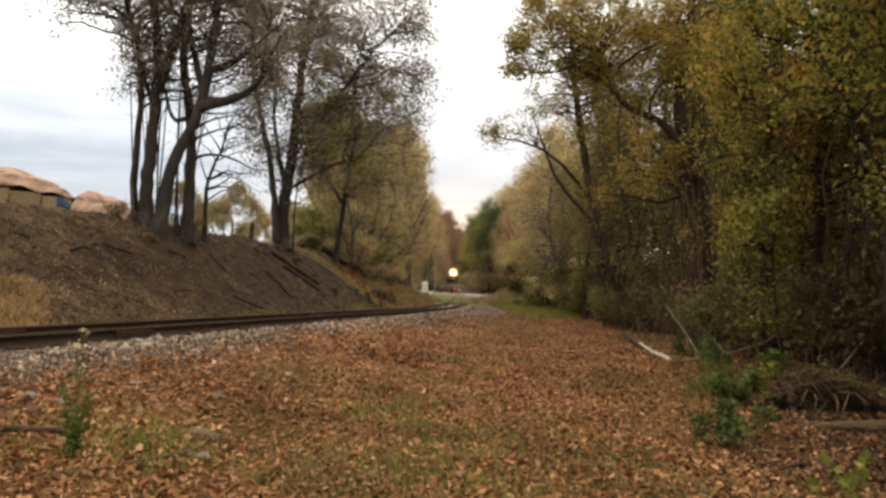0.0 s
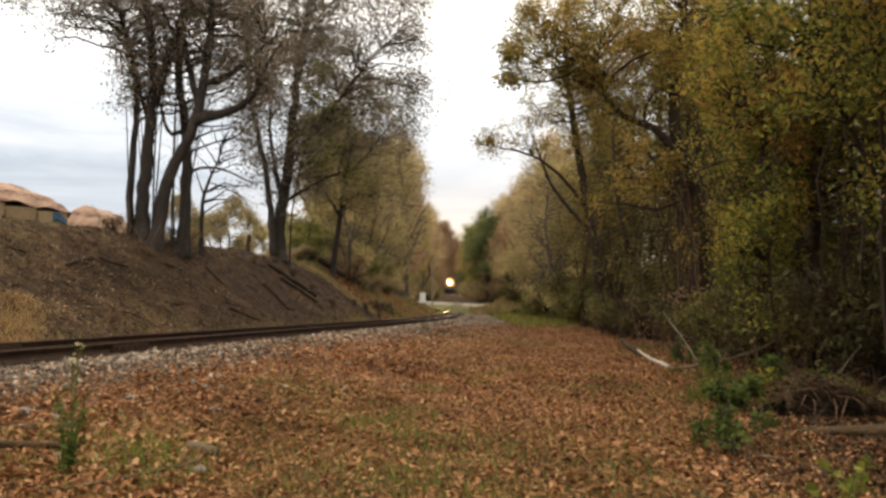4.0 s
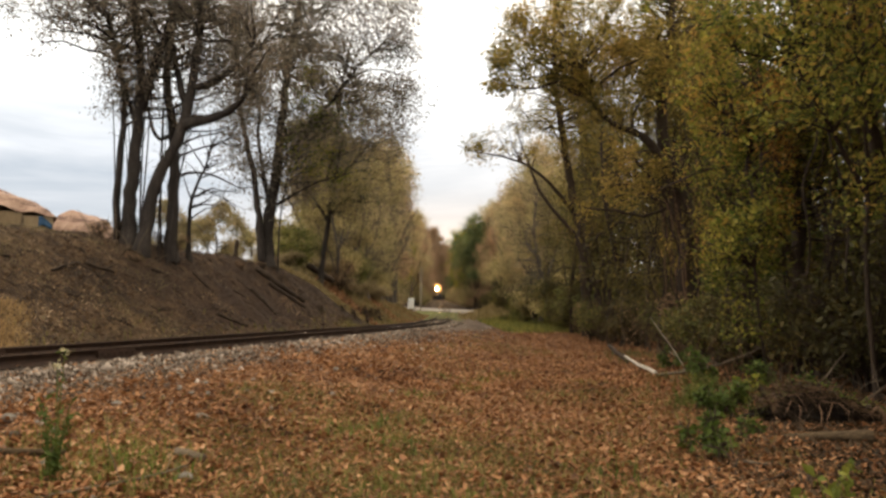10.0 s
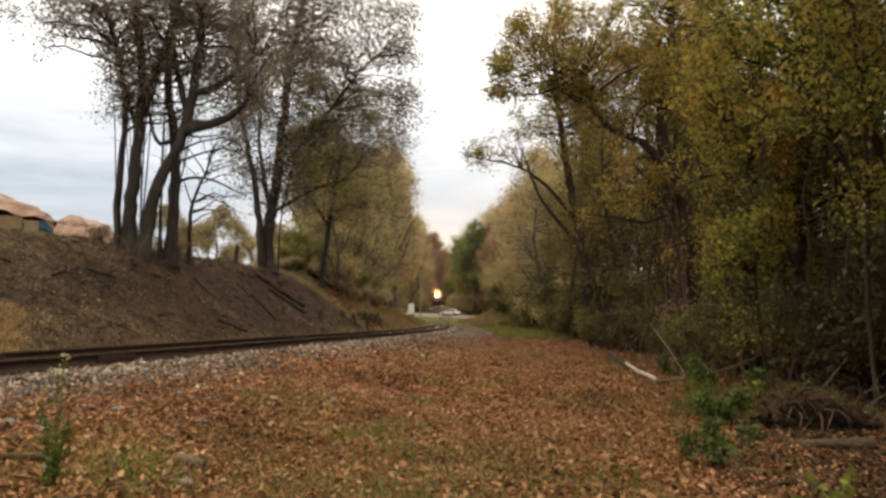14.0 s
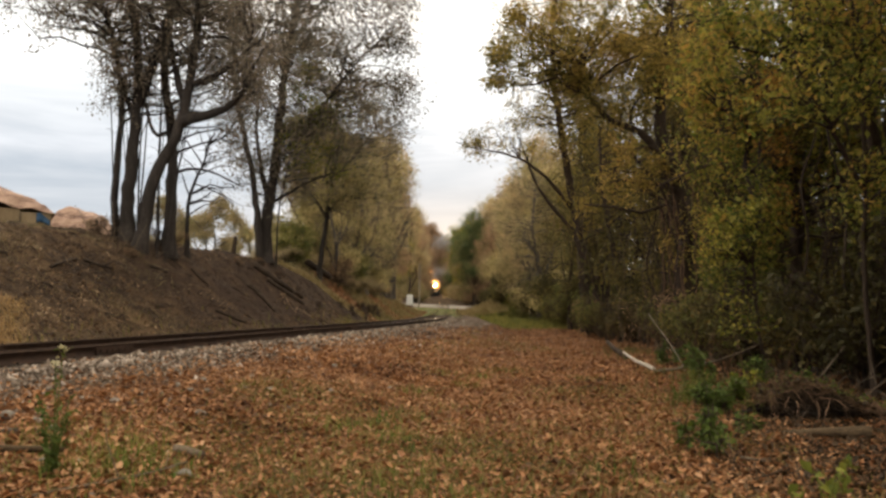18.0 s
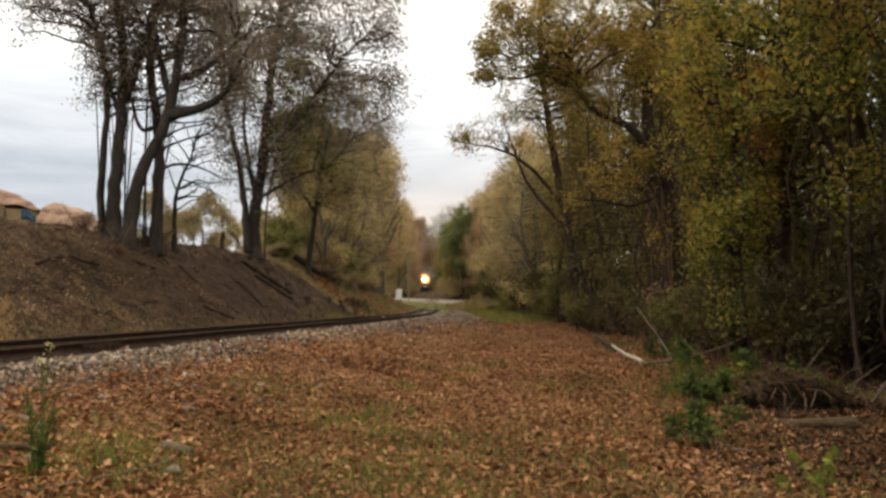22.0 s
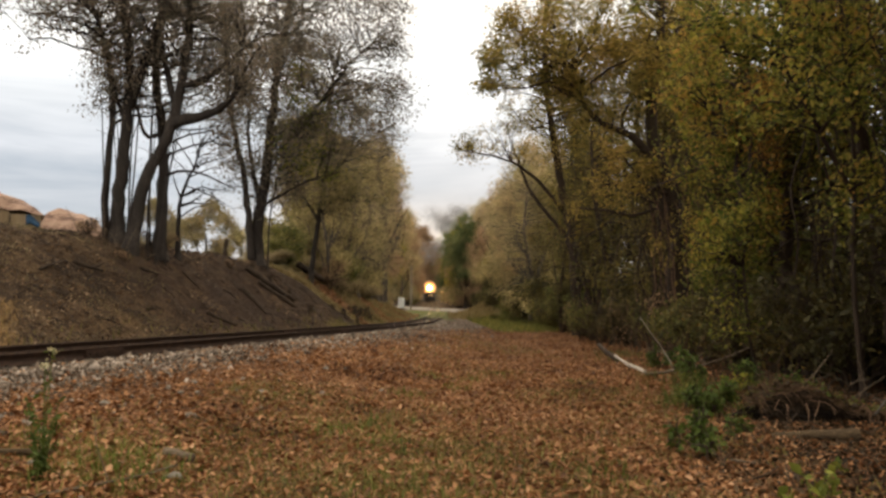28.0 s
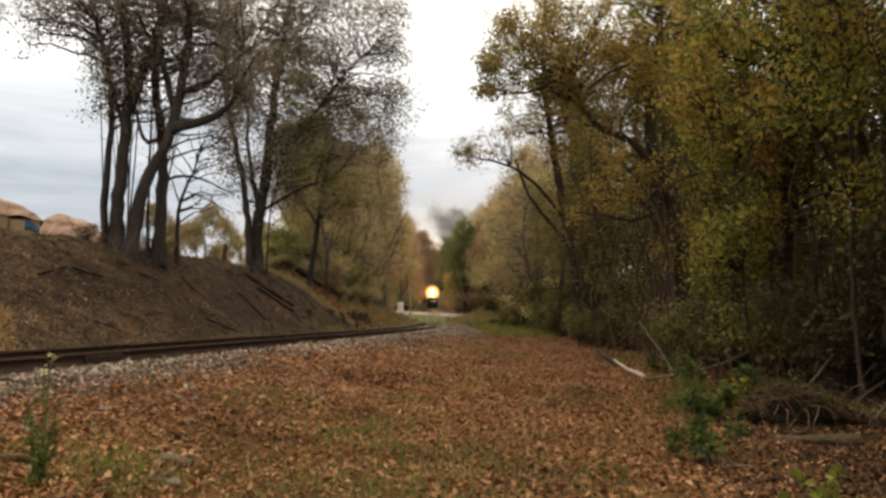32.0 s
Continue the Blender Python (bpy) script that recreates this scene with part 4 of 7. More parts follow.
def make_grass():
    rng = np.random.default_rng(7)
    n = 150000
    y, x = 3.5 + 34 * rng.random(n) ** 1.7, rng.uniform(-1, 1, n)
    x = x * (2 + 0.6 * y)
    wave = bumps(x * 0.55 + 3, y * 0.5)
    u = offset(x, y)
    wave += 0.7 * bumps(x * 1.6 + 1, y * 1.3)
    keep = (u > 3.0) & (x < 3.6 + 0.02 * y) & (wave + rng.normal(0, 0.4, n) > -0.02)
    blades(rng, x[keep], y[keep], 0.055, GRASS, "short_grass", "thin green grass between the fallen leaves", 1.3, 0.005)
    n = 16000
    y, u = rng.uniform(50, 98, n), rng.uniform(4.6, 17, n)
    x = track_x(y) + u
    keep = rng.random(n) < np.clip((y - 46) / 14, 0, 1)
    blades(rng, x[keep], y[keep], 0.3, LEAF_GREEN, "verge_grass", "tall green grass along the edge of the wood", wide=0.015)
    n = 22000
    y, u = rng.uniform(11, 19, n), -3.6 - 2.3 * rng.random(n)
    x = track_x(y) + u
    keep = rng.random(n) < 0.85 * np.clip((-x / y - 0.54) / 0.05, 0, 1)
    blades(rng, x[keep], y[keep], 0.09, STRAW_GRASS, "dry_grass", "straw-coloured dry grass at the foot of the bank", 1.2, 0.006)
    n = 9000
    y, u = rng.uniform(9, 60, n), -2.5 - np.abs(rng.normal(0, 0.8, n))
    keep = bumps(y * 0.9, u * 1.5) + rng.normal(0, 0.4, n) > 0.1
    y, u = y[keep], u[keep]
    blades(rng, track_x(y) + u, y, 0.2, GRASS, "ditch_grass", "thin green and yellow weeds beside the track", wide=0.008)
    n = 30000
    y, u = 40 + 100 * rng.random(n) ** 1.5, -3.2 - 7.5 * rng.random(n)
    keep = (bumps((track_x(y) + u) * 0.4, y * 0.35) + rng.normal(0, 0.3, n) > 0.0) & (y > 43.5 + 0.98 * (u + 9.2) + rng.normal(0, 0.8, n))
    y, u = y[keep], u[keep]
    blades(rng, track_x(y) + u, y, 0.26, SLOPE_GRASS, "bank_grass", "dry brown grass on the bank", 0.9, 0.01)
    n = 6000
    y, u = rng.uniform(90, 140, n), rng.normal(8.2, 1.9, n)
    blades(rng, track_x(y) + u, y, 0.6, DRY_GRASS, "mound_grass", "dead brown grass on a low mound", wide=0.02)


make_grass()


def bank_turf():
    """Short olive turf over the upper bank, and a golden strip running down it."""
    rng = np.random.default_rng(17)
    n = 46000
    y, u = rng.uniform(13, 38, n), -3.6 - 6.6 * rng.random(n)
    x = track_x(y) + u
    keep = bumps(x * 0.7 + 1, y * 0.5) + rng.normal(0, 0.5, n) + 0.25 * np.clip(-u - 5, 0, 3) * (y < 26) > 0.45 + 0.16 * np.clip(y - 22, 0, 10)
    blades(rng, x[keep], y[keep], 0.07, BANK_TURF, "bank_turf", "thin dull olive turf on the bank", 1.2, 0.006)
    n = 5000
    f = rng.random(n)
    y = 41.5 + 5.5 * f + rng.normal(0, 0.3, n)
    x = track_x(y) - 9.2 + 5.6 * f + rng.normal(0, 0.22, n)
    blades(rng, x, y, 0.16, DRY_GRASS, "golden_grass", "strip of golden dry grass running down the bank", 0.9, 0.01)


    n = 15000
    y, u = rng.uniform(40, 84, n), -9.0 - 9 * rng.random(n) ** 1.5
    blades(rng, track_x(y) + u, y, 0.32, DRY_GRASS, "field_grass", "pale straw-coloured field grass above the bank", 0.8, 0.012)


bank_turf()


# ---- trees on the bank ----
def on_ground(x, y, sink=0.08):
    return (x, y, float(ground_z(x, y)) - sink)


def bank_trees():
    tall = "tall dark-barked tree on the bank with sparse drab leaves"
    group = "trees on the crest of the bank"
    a = on_ground(-11.75, 27.0)
    grow("tree", np.random.default_rng(11), a, [([a, (-11.94, 27.00, 5.51), (-11.81, 27.00, 7.20), (-11.73, 27.00, 8.69), (-11.92, 27.00, 10.42), (-12.08, 26.50, 11.64), (-12.31, 26.00, 12.82), (-12.58, 26.00, 14.53)], 0.125, 0.04)],
         [((-12.60, 26.00, 12.40), (2.9, 2.3, 2.1), 34), ((-13.78, 25.50, 12.39), (2.1, 2.0, 1.3), 18), ((-9.61, 27.00, 10.42), (2.2, 1.8, 1.8), 26), ((-10.86, 27.00, 9.77), (1.8, 1.6, 2.2), 22), ((-12.0, 26.50, 10.25), (0.4, 0.8, 2.0), 5), ((-12.91, 26.00, 15.17), (3.4, 2.6, 2.6), 26), ((-11.95, 26.80, 8.85), (0.35, 0.7, 1.3), 5)], BARK_BANK, LEAF_LEFT, "slender dark-barked tree leaning out over the bank", 19, 0.095, 6, 0.65, group, on_plan=True, stout=1.12, clump=0.26)
    b = on_ground(-11.3, 26.8)
    grow("tree", np.random.default_rng(12), b, [([b, (-11.33, 26.80, 5.48), (-11.20, 26.80, 7.16), (-11.12, 26.80, 8.64), (-11.07, 26.80, 10.14), (-11.34, 26.80, 12.08), (-11.69, 27.00, 14.36), (-11.72, 27.00, 16.59)], 0.22, 0.07),
                                              ([(-11.09, 26.80, 8.85), (-10.67, 26.60, 9.86), (-10.21, 26.40, 11.07), (-9.76, 26.20, 12.48), (-9.38, 26.00, 14.53)], 0.17, 0.05),
                                              ([(-11.15, 26.80, 8.22), (-11.94, 27.30, 9.86), (-12.41, 27.60, 11.51), (-13.03, 28.00, 13.47)], 0.08, 0.03)],
         [((-11.83, 27.00, 13.48), (3.1, 3.1, 2.6), 28), ((-9.93, 26.00, 12.19), (2.3, 2.6, 2.3), 23), ((-10.86, 26.50, 16.09), (3.9, 3.4, 2.9), 40), ((-12.31, 27.50, 11.91), (1.4, 1.6, 1.6), 13)], BARK_BANK, LEAF_LEFT, tall, 19, 0.095, 6, 0.65, group, on_plan=True, stout=1.12, clump=0.26)
    c = on_ground(-10.6, 26.2)
    grow("tree", np.random.default_rng(13), c, [([c, (-10.36, 26.20, 5.18), (-10.12, 26.20, 6.41), (-9.42, 26.20, 7.55), (-9.12, 26.20, 8.58), (-8.92, 26.20, 10.36), (-8.72, 26.20, 12.06), (-8.56, 26.20, 13.98), (-8.45, 26.20, 16.14)], 0.21, 0.075),
                                              ([(-9.17, 26.20, 8.17), (-8.10, 25.70, 8.24), (-7.19, 25.30, 8.48), (-6.78, 25.00, 8.75), (-6.52, 24.80, 9.09)], 0.19, 0.05),
                                              ([(-9.00, 26.20, 9.52), (-8.02, 26.00, 9.67), (-7.17, 25.80, 10.27), (-6.32, 25.60, 10.98)], 0.11, 0.04),
                                              ([(-9.12, 26.20, 8.69), (-9.74, 26.80, 10.14), (-10.15, 27.20, 11.80), (-10.42, 27.50, 13.70)], 0.12, 0.04)],
         [((-7.88, 26.00, 12.19), (2.9, 3.1, 2.6), 47), ((-8.94, 26.00, 13.46), (3.1, 3.1, 2.6), 28), ((-6.69, 25.50, 10.54), (2.0, 2.0, 1.6), 21), ((-8.17, 26.00, 15.82), (3.9, 3.4, 2.6), 40), ((-6.45, 25.00, 9.55), (1.2, 1.2, 0.9), 11)], BARK_BANK, LEAF_LEFT, "dark crooked tree with a heavy limb reaching over the track", 19, 0.095, 6, 0.65, group, on_plan=True, stout=1.12, clump=0.26)
    d = on_ground(-9.95, 27.4)
    grow("tree", np.random.default_rng(14), d, [([d, (-10.02, 27.50, 4.94), (-10.07, 27.80, 6.71), (-10.35, 28.20, 8.57), (-10.76, 28.40, 10.20), (-10.71, 28.60, 12.33), (-10.46, 28.60, 14.66), (-10.35, 28.60, 17.01)], 0.2, 0.07),
                                              ([(-10.10, 27.80, 6.50), (-9.54, 27.40, 6.64), (-8.84, 27.00, 6.63), (-7.92, 26.60, 6.28), (-6.97, 26.20, 5.75)], 0.06, 0.015),
                                              ([(-10.34, 28.20, 8.35), (-11.10, 28.60, 7.99), (-11.63, 29.00, 9.23), (-11.86, 29.00, 10.85)], 0.08, 0.03)],
         [((-8.22, 28.00, 10.98), (2.2, 1.8, 2.0), 24), ((-9.73, 28.50, 12.29), (2.2, 1.8, 1.8), 14), ((-7.62, 27.60, 8.86), (1.3, 1.2, 1.3), 12), ((-10.23, 28.50, 14.15), (3.1, 2.9, 2.6), 40), ((-11.41, 28.80, 11.94), (1.7, 1.8, 2.1), 18), ((-11.04, 28.60, 17.25), (3.9, 3.1, 2.6), 32)], BARK_BANK, LEAF_LEFT, tall, 19, 0.095, 6, 0.65, group, on_plan=True, stout=1.12, clump=0.26)
    e = on_ground(-9.9, 29.2)
    grow("tree", np.random.default_rng(15), e, [([e, (-9.99, 29.20, 5.61), (-9.81, 29.20, 6.34), (-9.35, 29.00, 6.94), (-9.15, 29.00, 7.74), (-9.01, 29.00, 8.31)], 0.09, 0.02), ([(-9.91, 29.20, 5.95), (-10.15, 29.20, 6.41), (-10.28, 29.20, 6.98)], 0.035, 0.012),
                                              ([(-9.77, 29.20, 6.41), (-8.95, 29.00, 6.15), (-8.27, 29.00, 5.81), (-7.93, 29.00, 5.31)], 0.025, 0.008)],
         [((-9.22, 29.00, 7.85), (1.3, 1.3, 1.2), 21), ((-8.39, 29.00, 6.03), (0.8, 0.8, 0.5), 8)], BARK_BANK, LEAF_LEFT, "small bare sapling with bent thin branches", 1, 0.08, 5, 0.5, group, on_plan=True, stout=1.12)
    m = on_ground(-8.95, 38.5)
    grow("tree", np.random.default_rng(16), m, [([m, (-9.02, 38.50, 5.74), (-8.76, 38.50, 7.54), (-8.52, 38.50, 9.65), (-8.38, 38.50, 11.78), (-8.16, 38.50, 14.55), (-7.71, 38.50, 17.03), (-7.20, 38.50, 19.86)], 0.3, 0.08),
                                              ([(-9.21, 38.20, 4.08), (-9.37, 38.20, 6.15), (-9.72, 38.20, 8.68), (-10.23, 38.20, 10.64), (-10.70, 38.20, 12.92), (-10.87, 38.00, 15.30)], 0.18, 0.05),
                                              ([(-8.86, 38.50, 6.64), (-9.36, 38.70, 8.78), (-9.78, 39.00, 10.99), (-9.58, 39.00, 13.47)], 0.13, 0.04),
                                              ([(-8.80, 38.50, 6.88), (-7.47, 38.00, 7.60), (-6.09, 37.60, 8.22), (-4.59, 37.20, 8.49)], 0.07, 0.02),
                                              ([(-8.49, 38.50, 9.35), (-7.11, 38.20, 10.49), (-5.91, 38.00, 12.25), (-4.29, 38.00, 14.38), (-2.81, 38.00, 15.91)], 0.11, 0.03)],
         [((-9.21, 38.50, 16.10), (3.2, 2.6, 3.0), 60), ((-7.91, 38.50, 10.56), (2.0, 1.8, 2.2), 26), ((-8.3, 38.60, 8.40), (1.8, 1.5, 1.3), 18), ((-9.9, 38.60, 8.60), (1.1, 1.2, 1.5), 12), ((-6.9, 38.20, 8.10), (1.4, 1.3, 1.0), 12), ((-10.32, 38.50, 11.17), (1.4, 1.4, 2.4), 16), ((-7.41, 38.50, 17.35), (4.2, 3.9, 3.4), 78), ((-4.60, 38.00, 14.99), (3.6, 3.4, 3.1), 50), ((-10.08, 38.50, 13.93), (2.5, 2.6, 3.4), 34), ((-6.66, 38.00, 12.86), (3.1, 2.6, 2.6), 52), ((-5.54, 38.00, 19.62), (5.2, 3.9, 3.1), 65), ((-2.78, 37.80, 12.19), (2.1, 2.3, 2.9), 34), ((-5.67, 37.60, 10.05), (2.6, 2.1, 1.8), 34), ((-2.1, 37.8, 17.6), (0.9, 1.2, 1.3), 10), ((-1.95, 37.8, 15.2), (0.9, 1.2, 1.5), 11), ((-2.0, 37.8, 12.6), (0.9, 1.0, 1.2), 9), ((-2.4, 37.8, 10.3), (1.0, 1.0, 1.0), 9)],
         BARK_BANK, LEAF_LEFT, "large many-stemmed grey tree with thin brownish leaves", 18, 0.12, 6, 0.8, group, on_plan=True, stout=1.12, clump=0.34)
    n = on_ground(-7.4, 46.0)
    grow("tree", np.random.default_rng(17), n, [([n, (-7.05, 46.00, 6.57), (-6.66, 46.00, 9.44), (-6.59, 46.00, 12.33), (-6.26, 46.00, 15.63), (-5.75, 46.00, 18.58)], 0.17, 0.05), ([(-6.88, 46.00, 6.93), (-7.88, 45.50, 8.64), (-8.86, 45.00, 9.62)], 0.1, 0.03), ([(-6.62, 46.00, 9.08), (-5.15, 46.00, 11.25), (-3.69, 45.50, 12.94)], 0.1, 0.03)],
         [((-6.27, 46.00, 15.99), (3.4, 3.4, 3.6), 36), ((-4.40, 45.50, 12.94), (3.1, 3.1, 3.1), 34), ((-6.15, 45.50, 11.14), (2.6, 2.9, 2.6), 36), ((-5.02, 45.00, 9.27), (3.4, 3.1, 2.3), 47), ((-6.67, 44.50, 8.14), (2.3, 2.1, 1.7), 27)],
         BARK_BANK, LEAF_DULL, "dull olive-brown tree growing on the bank", 14, 0.12, 6, 0.8, group, on_plan=True, clump=0.26)
    v = on_ground(-8.3, 37.9)
    grow("creeper", np.random.default_rng(30), v, [([v, (-8.3, 38.0, 6.0), (-7.9, 37.9, 8.4), (-7.3, 37.8, 10.6), (-6.9, 37.7, 13.4)], 0.05, 0.015), ([(-7.8, 37.9, 8.6), (-6.6, 37.7, 9.6), (-5.4, 37.6, 11.4)], 0.03, 0.01)],
         [((-6.9, 37.6, 13.2), (0.8, 0.8, 1.3), 16), ((-6.4, 37.6, 11.3), (1.1, 0.9, 1.2), 20), ((-7.3, 37.7, 9.6), (0.9, 0.8, 1.2), 16), ((-5.1, 37.5, 11.6), (0.7, 0.8, 1.1), 10), ((-5.8, 37.5, 8.9), (1.1, 0.8, 0.8), 14)],
         BARK_BANK, LEAF_LIT, "olive-green leafy creeper hanging in a grey tree", 13, 0.11, 5, 0.55, "creepers on the bank trees", "creeper", on_plan=True, clump=0.2)
    # creepers and thin stems between the trunks
    rng = random.Random(18)
    for k in range(22):
        x, y = rng.uniform(-12.0, -9.6), rng.uniform(26, 28.4)
        top = rng.uniform(5, 9)
        foot = on_ground(x, y)
        lean = rng.uniform(-0.9, 0.9)
        q = along([(0, 0, 0), (0.15 * lean + rng.uniform(-0.2, 0.2), 0, 0.35 * top), (0.5 * lean, 0.1, 0.7 * top), (lean, 0.2, top)], 0.4)
        vine = thing("creeper", Matrix.Translation(foot), "thin dark creeper stem between the tree trunks", "creeper", "creepers on the bank trees")
        part("stem", mesh_of("stem", *tubes([(q, np.linspace(rng.uniform(0.02, 0.045), 0.012, len(q)), 6)]), BARK_BANK, smooth=True), BARK_BANK, vine)
        for _ in range(5):
            p = q[rng.randrange(2, len(q))]
            e = p + np.array((rng.uniform(-0.6, 0.6), rng.uniform(-0.3, 0.3), rng.uniform(-0.2, 0.6)))
            part("shoot", mesh_of("shoot", *tubes([(np.array([p, (p + e) / 2 + (0, 0, 0.05), e]), (0.01, 0.007, 0.003), 4)]), BARK_BANK), BARK_BANK, vine)


bank_trees()


# ---- trees at the edge of the wood ----
def wood_trees():
    group = "trees at the edge of the wood"
    k = on_ground(8.45, 17.2)
    grow("tree", np.random.default_rng(21), k, [([k, (8.33, 17.20, 1.78), (8.48, 17.20, 3.37), (8.50, 17.20, 4.71), (8.73, 17.20, 6.34), (8.68, 17.20, 7.99), (8.66, 17.20, 9.96), (8.61, 17.20, 11.67)], 0.17, 0.07),
                                              ([(8.53, 17.20, 4.30), (7.66, 16.80, 5.29), (6.77, 16.50, 5.88), (5.95, 16.00, 6.13)], 0.08, 0.02),
                                              ([(8.70, 17.20, 6.07), (9.41, 17.00, 7.10), (10.00, 16.80, 7.84)], 0.09, 0.03),
                                              ([(8.32, 17.20, 1.25), (8.70, 16.80, 2.03), (9.32, 16.50, 2.40), (9.48, 16.30, 3.01)], 0.05, 0.02)],
         [((7.88, 16.80, 7.84), (2.0, 2, 1.6), 46), ((6.61, 16.40, 5.98), (1.5, 1.5, 1.2), 32), ((9.57, 17.00, 7.64), (1.6, 1.8, 1.6), 34), ((8.05, 16.80, 5.29), (1.3, 1.4, 1.2), 28), ((9.07, 16.80, 4.76), (1.3, 1.3, 1.3), 22), ((7.29, 16.50, 9.75), (3, 2.4, 1.6), 40), ((6.81, 15.60, 3.31), (0.8, 0.8, 1.1), 20), ((9.40, 16.50, 10.16), (2.4, 2.4, 1.6), 24)],
         BARK_DARK, LEAF_OLIVE, "dark vine-hung tree with olive and orange leaves", 13, 0.115, 6, 0.55, group, on_plan=True, clump=0.12)
    k = on_ground(9.1, 26.3)
    grow("tree", np.random.default_rng(22), k, [([k, (8.82, 26.30, 2.35), (8.98, 26.20, 4.37), (8.65, 26.00, 5.76), (8.19, 26.00, 6.68), (7.94, 26.00, 8.84), (8.30, 26.00, 10.92), (8.57, 26.00, 13.46)], 0.34, 0.09),
                                              ([(8.29, 26.00, 6.48), (7.49, 25.60, 7.41), (6.85, 25.40, 7.82), (6.21, 25.20, 7.89), (5.65, 25.00, 8.04), (5.43, 25.00, 8.60)], 0.16, 0.07),
                                              ([(8.67, 26.00, 5.56), (9.41, 26.00, 6.99), (10.26, 26.00, 8.43), (10.74, 26.00, 10.50)], 0.16, 0.05),
                                              ([(5.43, 25.00, 8.46), (5.02, 25.00, 9.55), (4.40, 24.80, 10.29)], 0.09, 0.03), ([(8.95, 26.20, 3.76), (7.82, 25.50, 5.68), (6.53, 25.00, 6.97)], 0.07, 0.02)],
         [((6.69, 25.40, 9.89), (2.2, 2.2, 1.8), 52), ((4.44, 25.00, 10.76), (1.9, 2, 1.6), 44), ((8.51, 26.00, 11.34), (2.2, 2.2, 2), 46), ((10.08, 26.00, 9.05), (1.8, 1.8, 1.6), 30), ((2.84, 24.80, 9.89), (1.35, 1.3, 1.0), 15), ((7.43, 25.50, 6.28), (1.4, 1.4, 1.1), 13), ((5.88, 25.00, 14.02), (3.2, 2.6, 1.8), 40), ((8.79, 25.00, 4.23), (1.0, 1.0, 1.6), 8), ((6.24, 25.50, 5.68), (1.4, 1.3, 1.0), 6), ((5.51, 25.60, 8.32), (1.3, 1.3, 1.2), 13), ((4.46, 25.20, 9.22), (0.9, 1.0, 0.8), 12), ((5.92, 25.40, 11.11), (1.8, 1.8, 1.5), 18), ((2.25, 24.80, 9.49), (0.9, 0.9, 0.6), 8), ((2.66, 24.80, 11.09), (1.1, 1.0, 1.0), 12), ((9.78, 26.00, 11.13), (1.2, 1.3, 1.3), 22)],
         BARK_DARK, LEAF_AMBER, "leaning tree with a thick crooked dark limb", 24, 0.092, 6, 0.55, group, on_plan=True, clump=0.13)
    k = on_ground(8.9, 44.0)
    grow("tree", np.random.default_rng(23), k, [([k, (8.71, 44.00, 3.64), (8.48, 44.00, 6.35), (7.97, 44.00, 8.75), (7.53, 44.00, 11.86), (7.09, 44.00, 15.01), (7.00, 44.00, 18.19), (7.18, 44.00, 21.77)], 0.3, 0.09),
                                              ([(8.9, 43.7, 0.3), (9.61, 43.50, 3.95), (10.33, 43.50, 6.63), (10.73, 43.50, 9.69), (11.06, 43.50, 13.12)], 0.2, 0.06),
                                              ([(8.15, 44.00, 7.38), (6.53, 43.00, 9.09), (4.92, 42.00, 10.06), (3.44, 41.00, 10.25), (2.05, 40.00, 10.22), (0.96, 40.00, 10.60)], 0.12, 0.015),
                                              ([(8.53, 44.00, 5.67), (7.42, 44.50, 7.10), (6.13, 45.00, 8.91), (5.11, 45.00, 11.74)], 0.13, 0.04)],
         [((6.74, 44.00, 14.31), (3.0, 3, 2.6), 40), ((4.89, 43.00, 11.96), (1.7, 2, 1.8), 20), ((9.45, 44.00, 11.51), (3.0, 3, 2.4), 36), ((7.48, 44.00, 18.19), (3.4, 3, 2.6), 44), ((10.55, 44.00, 15.71), (3, 3, 2.6), 36), ((2.05, 40.00, 10.44), (1.2, 1.0, 0.7), 12), ((8.70, 44.00, 7.38), (2.6, 2.2, 1.6), 24), ((3.99, 42.00, 16.41), (1.3, 1.6, 1.6), 16), ((9.49, 44.00, 13.96), (2.6, 2.6, 2.2), 34), ((7.74, 44.00, 11.86), (2.2, 2.2, 2.0), 26), ((9.37, 44.00, 17.13), (3, 3, 2.6), 18), ((7.87, 44.00, 21.05), (3, 3, 2), 30)],
         BARK_DARK, LEAF_AMBER, "tall dark tree with thinning leaves and a long bare branch", 14, 0.11, 6, 0.8, group, on_plan=True, clump=0.17)
    k = on_ground(7.3, 12.4)
    grow("tree", np.random.default_rng(24), k, [([k, (7.23, 12.40, 1.31), (7.20, 12.40, 2.35), (7.33, 12.40, 3.80), (7.22, 12.30, 5.24), (7.09, 12.20, 6.69), (6.85, 12.00, 8.08)], 0.048, 0.025), ([(7.26, 12.40, 3.51), (6.51, 12.00, 4.48), (5.89, 11.80, 5.46)], 0.05, 0.02)],
         [((6.54, 12.00, 5.15), (1.1, 1.0, 1.0), 22), ((7.32, 12.30, 6.23), (1.2, 1.2, 1.0), 20), ((7.45, 12.40, 3.51), (0.7, 0.8, 1.0), 16), ((6.24, 12.00, 7.19), (1.8, 1.6, 0.9), 24)],
         BARK_DARK, LEAF_OLIVE, "slim dark tree with olive leaves", 13, 0.088, 6, 0.45, group, on_plan=True)
    k = on_ground(8.2, 21.5)
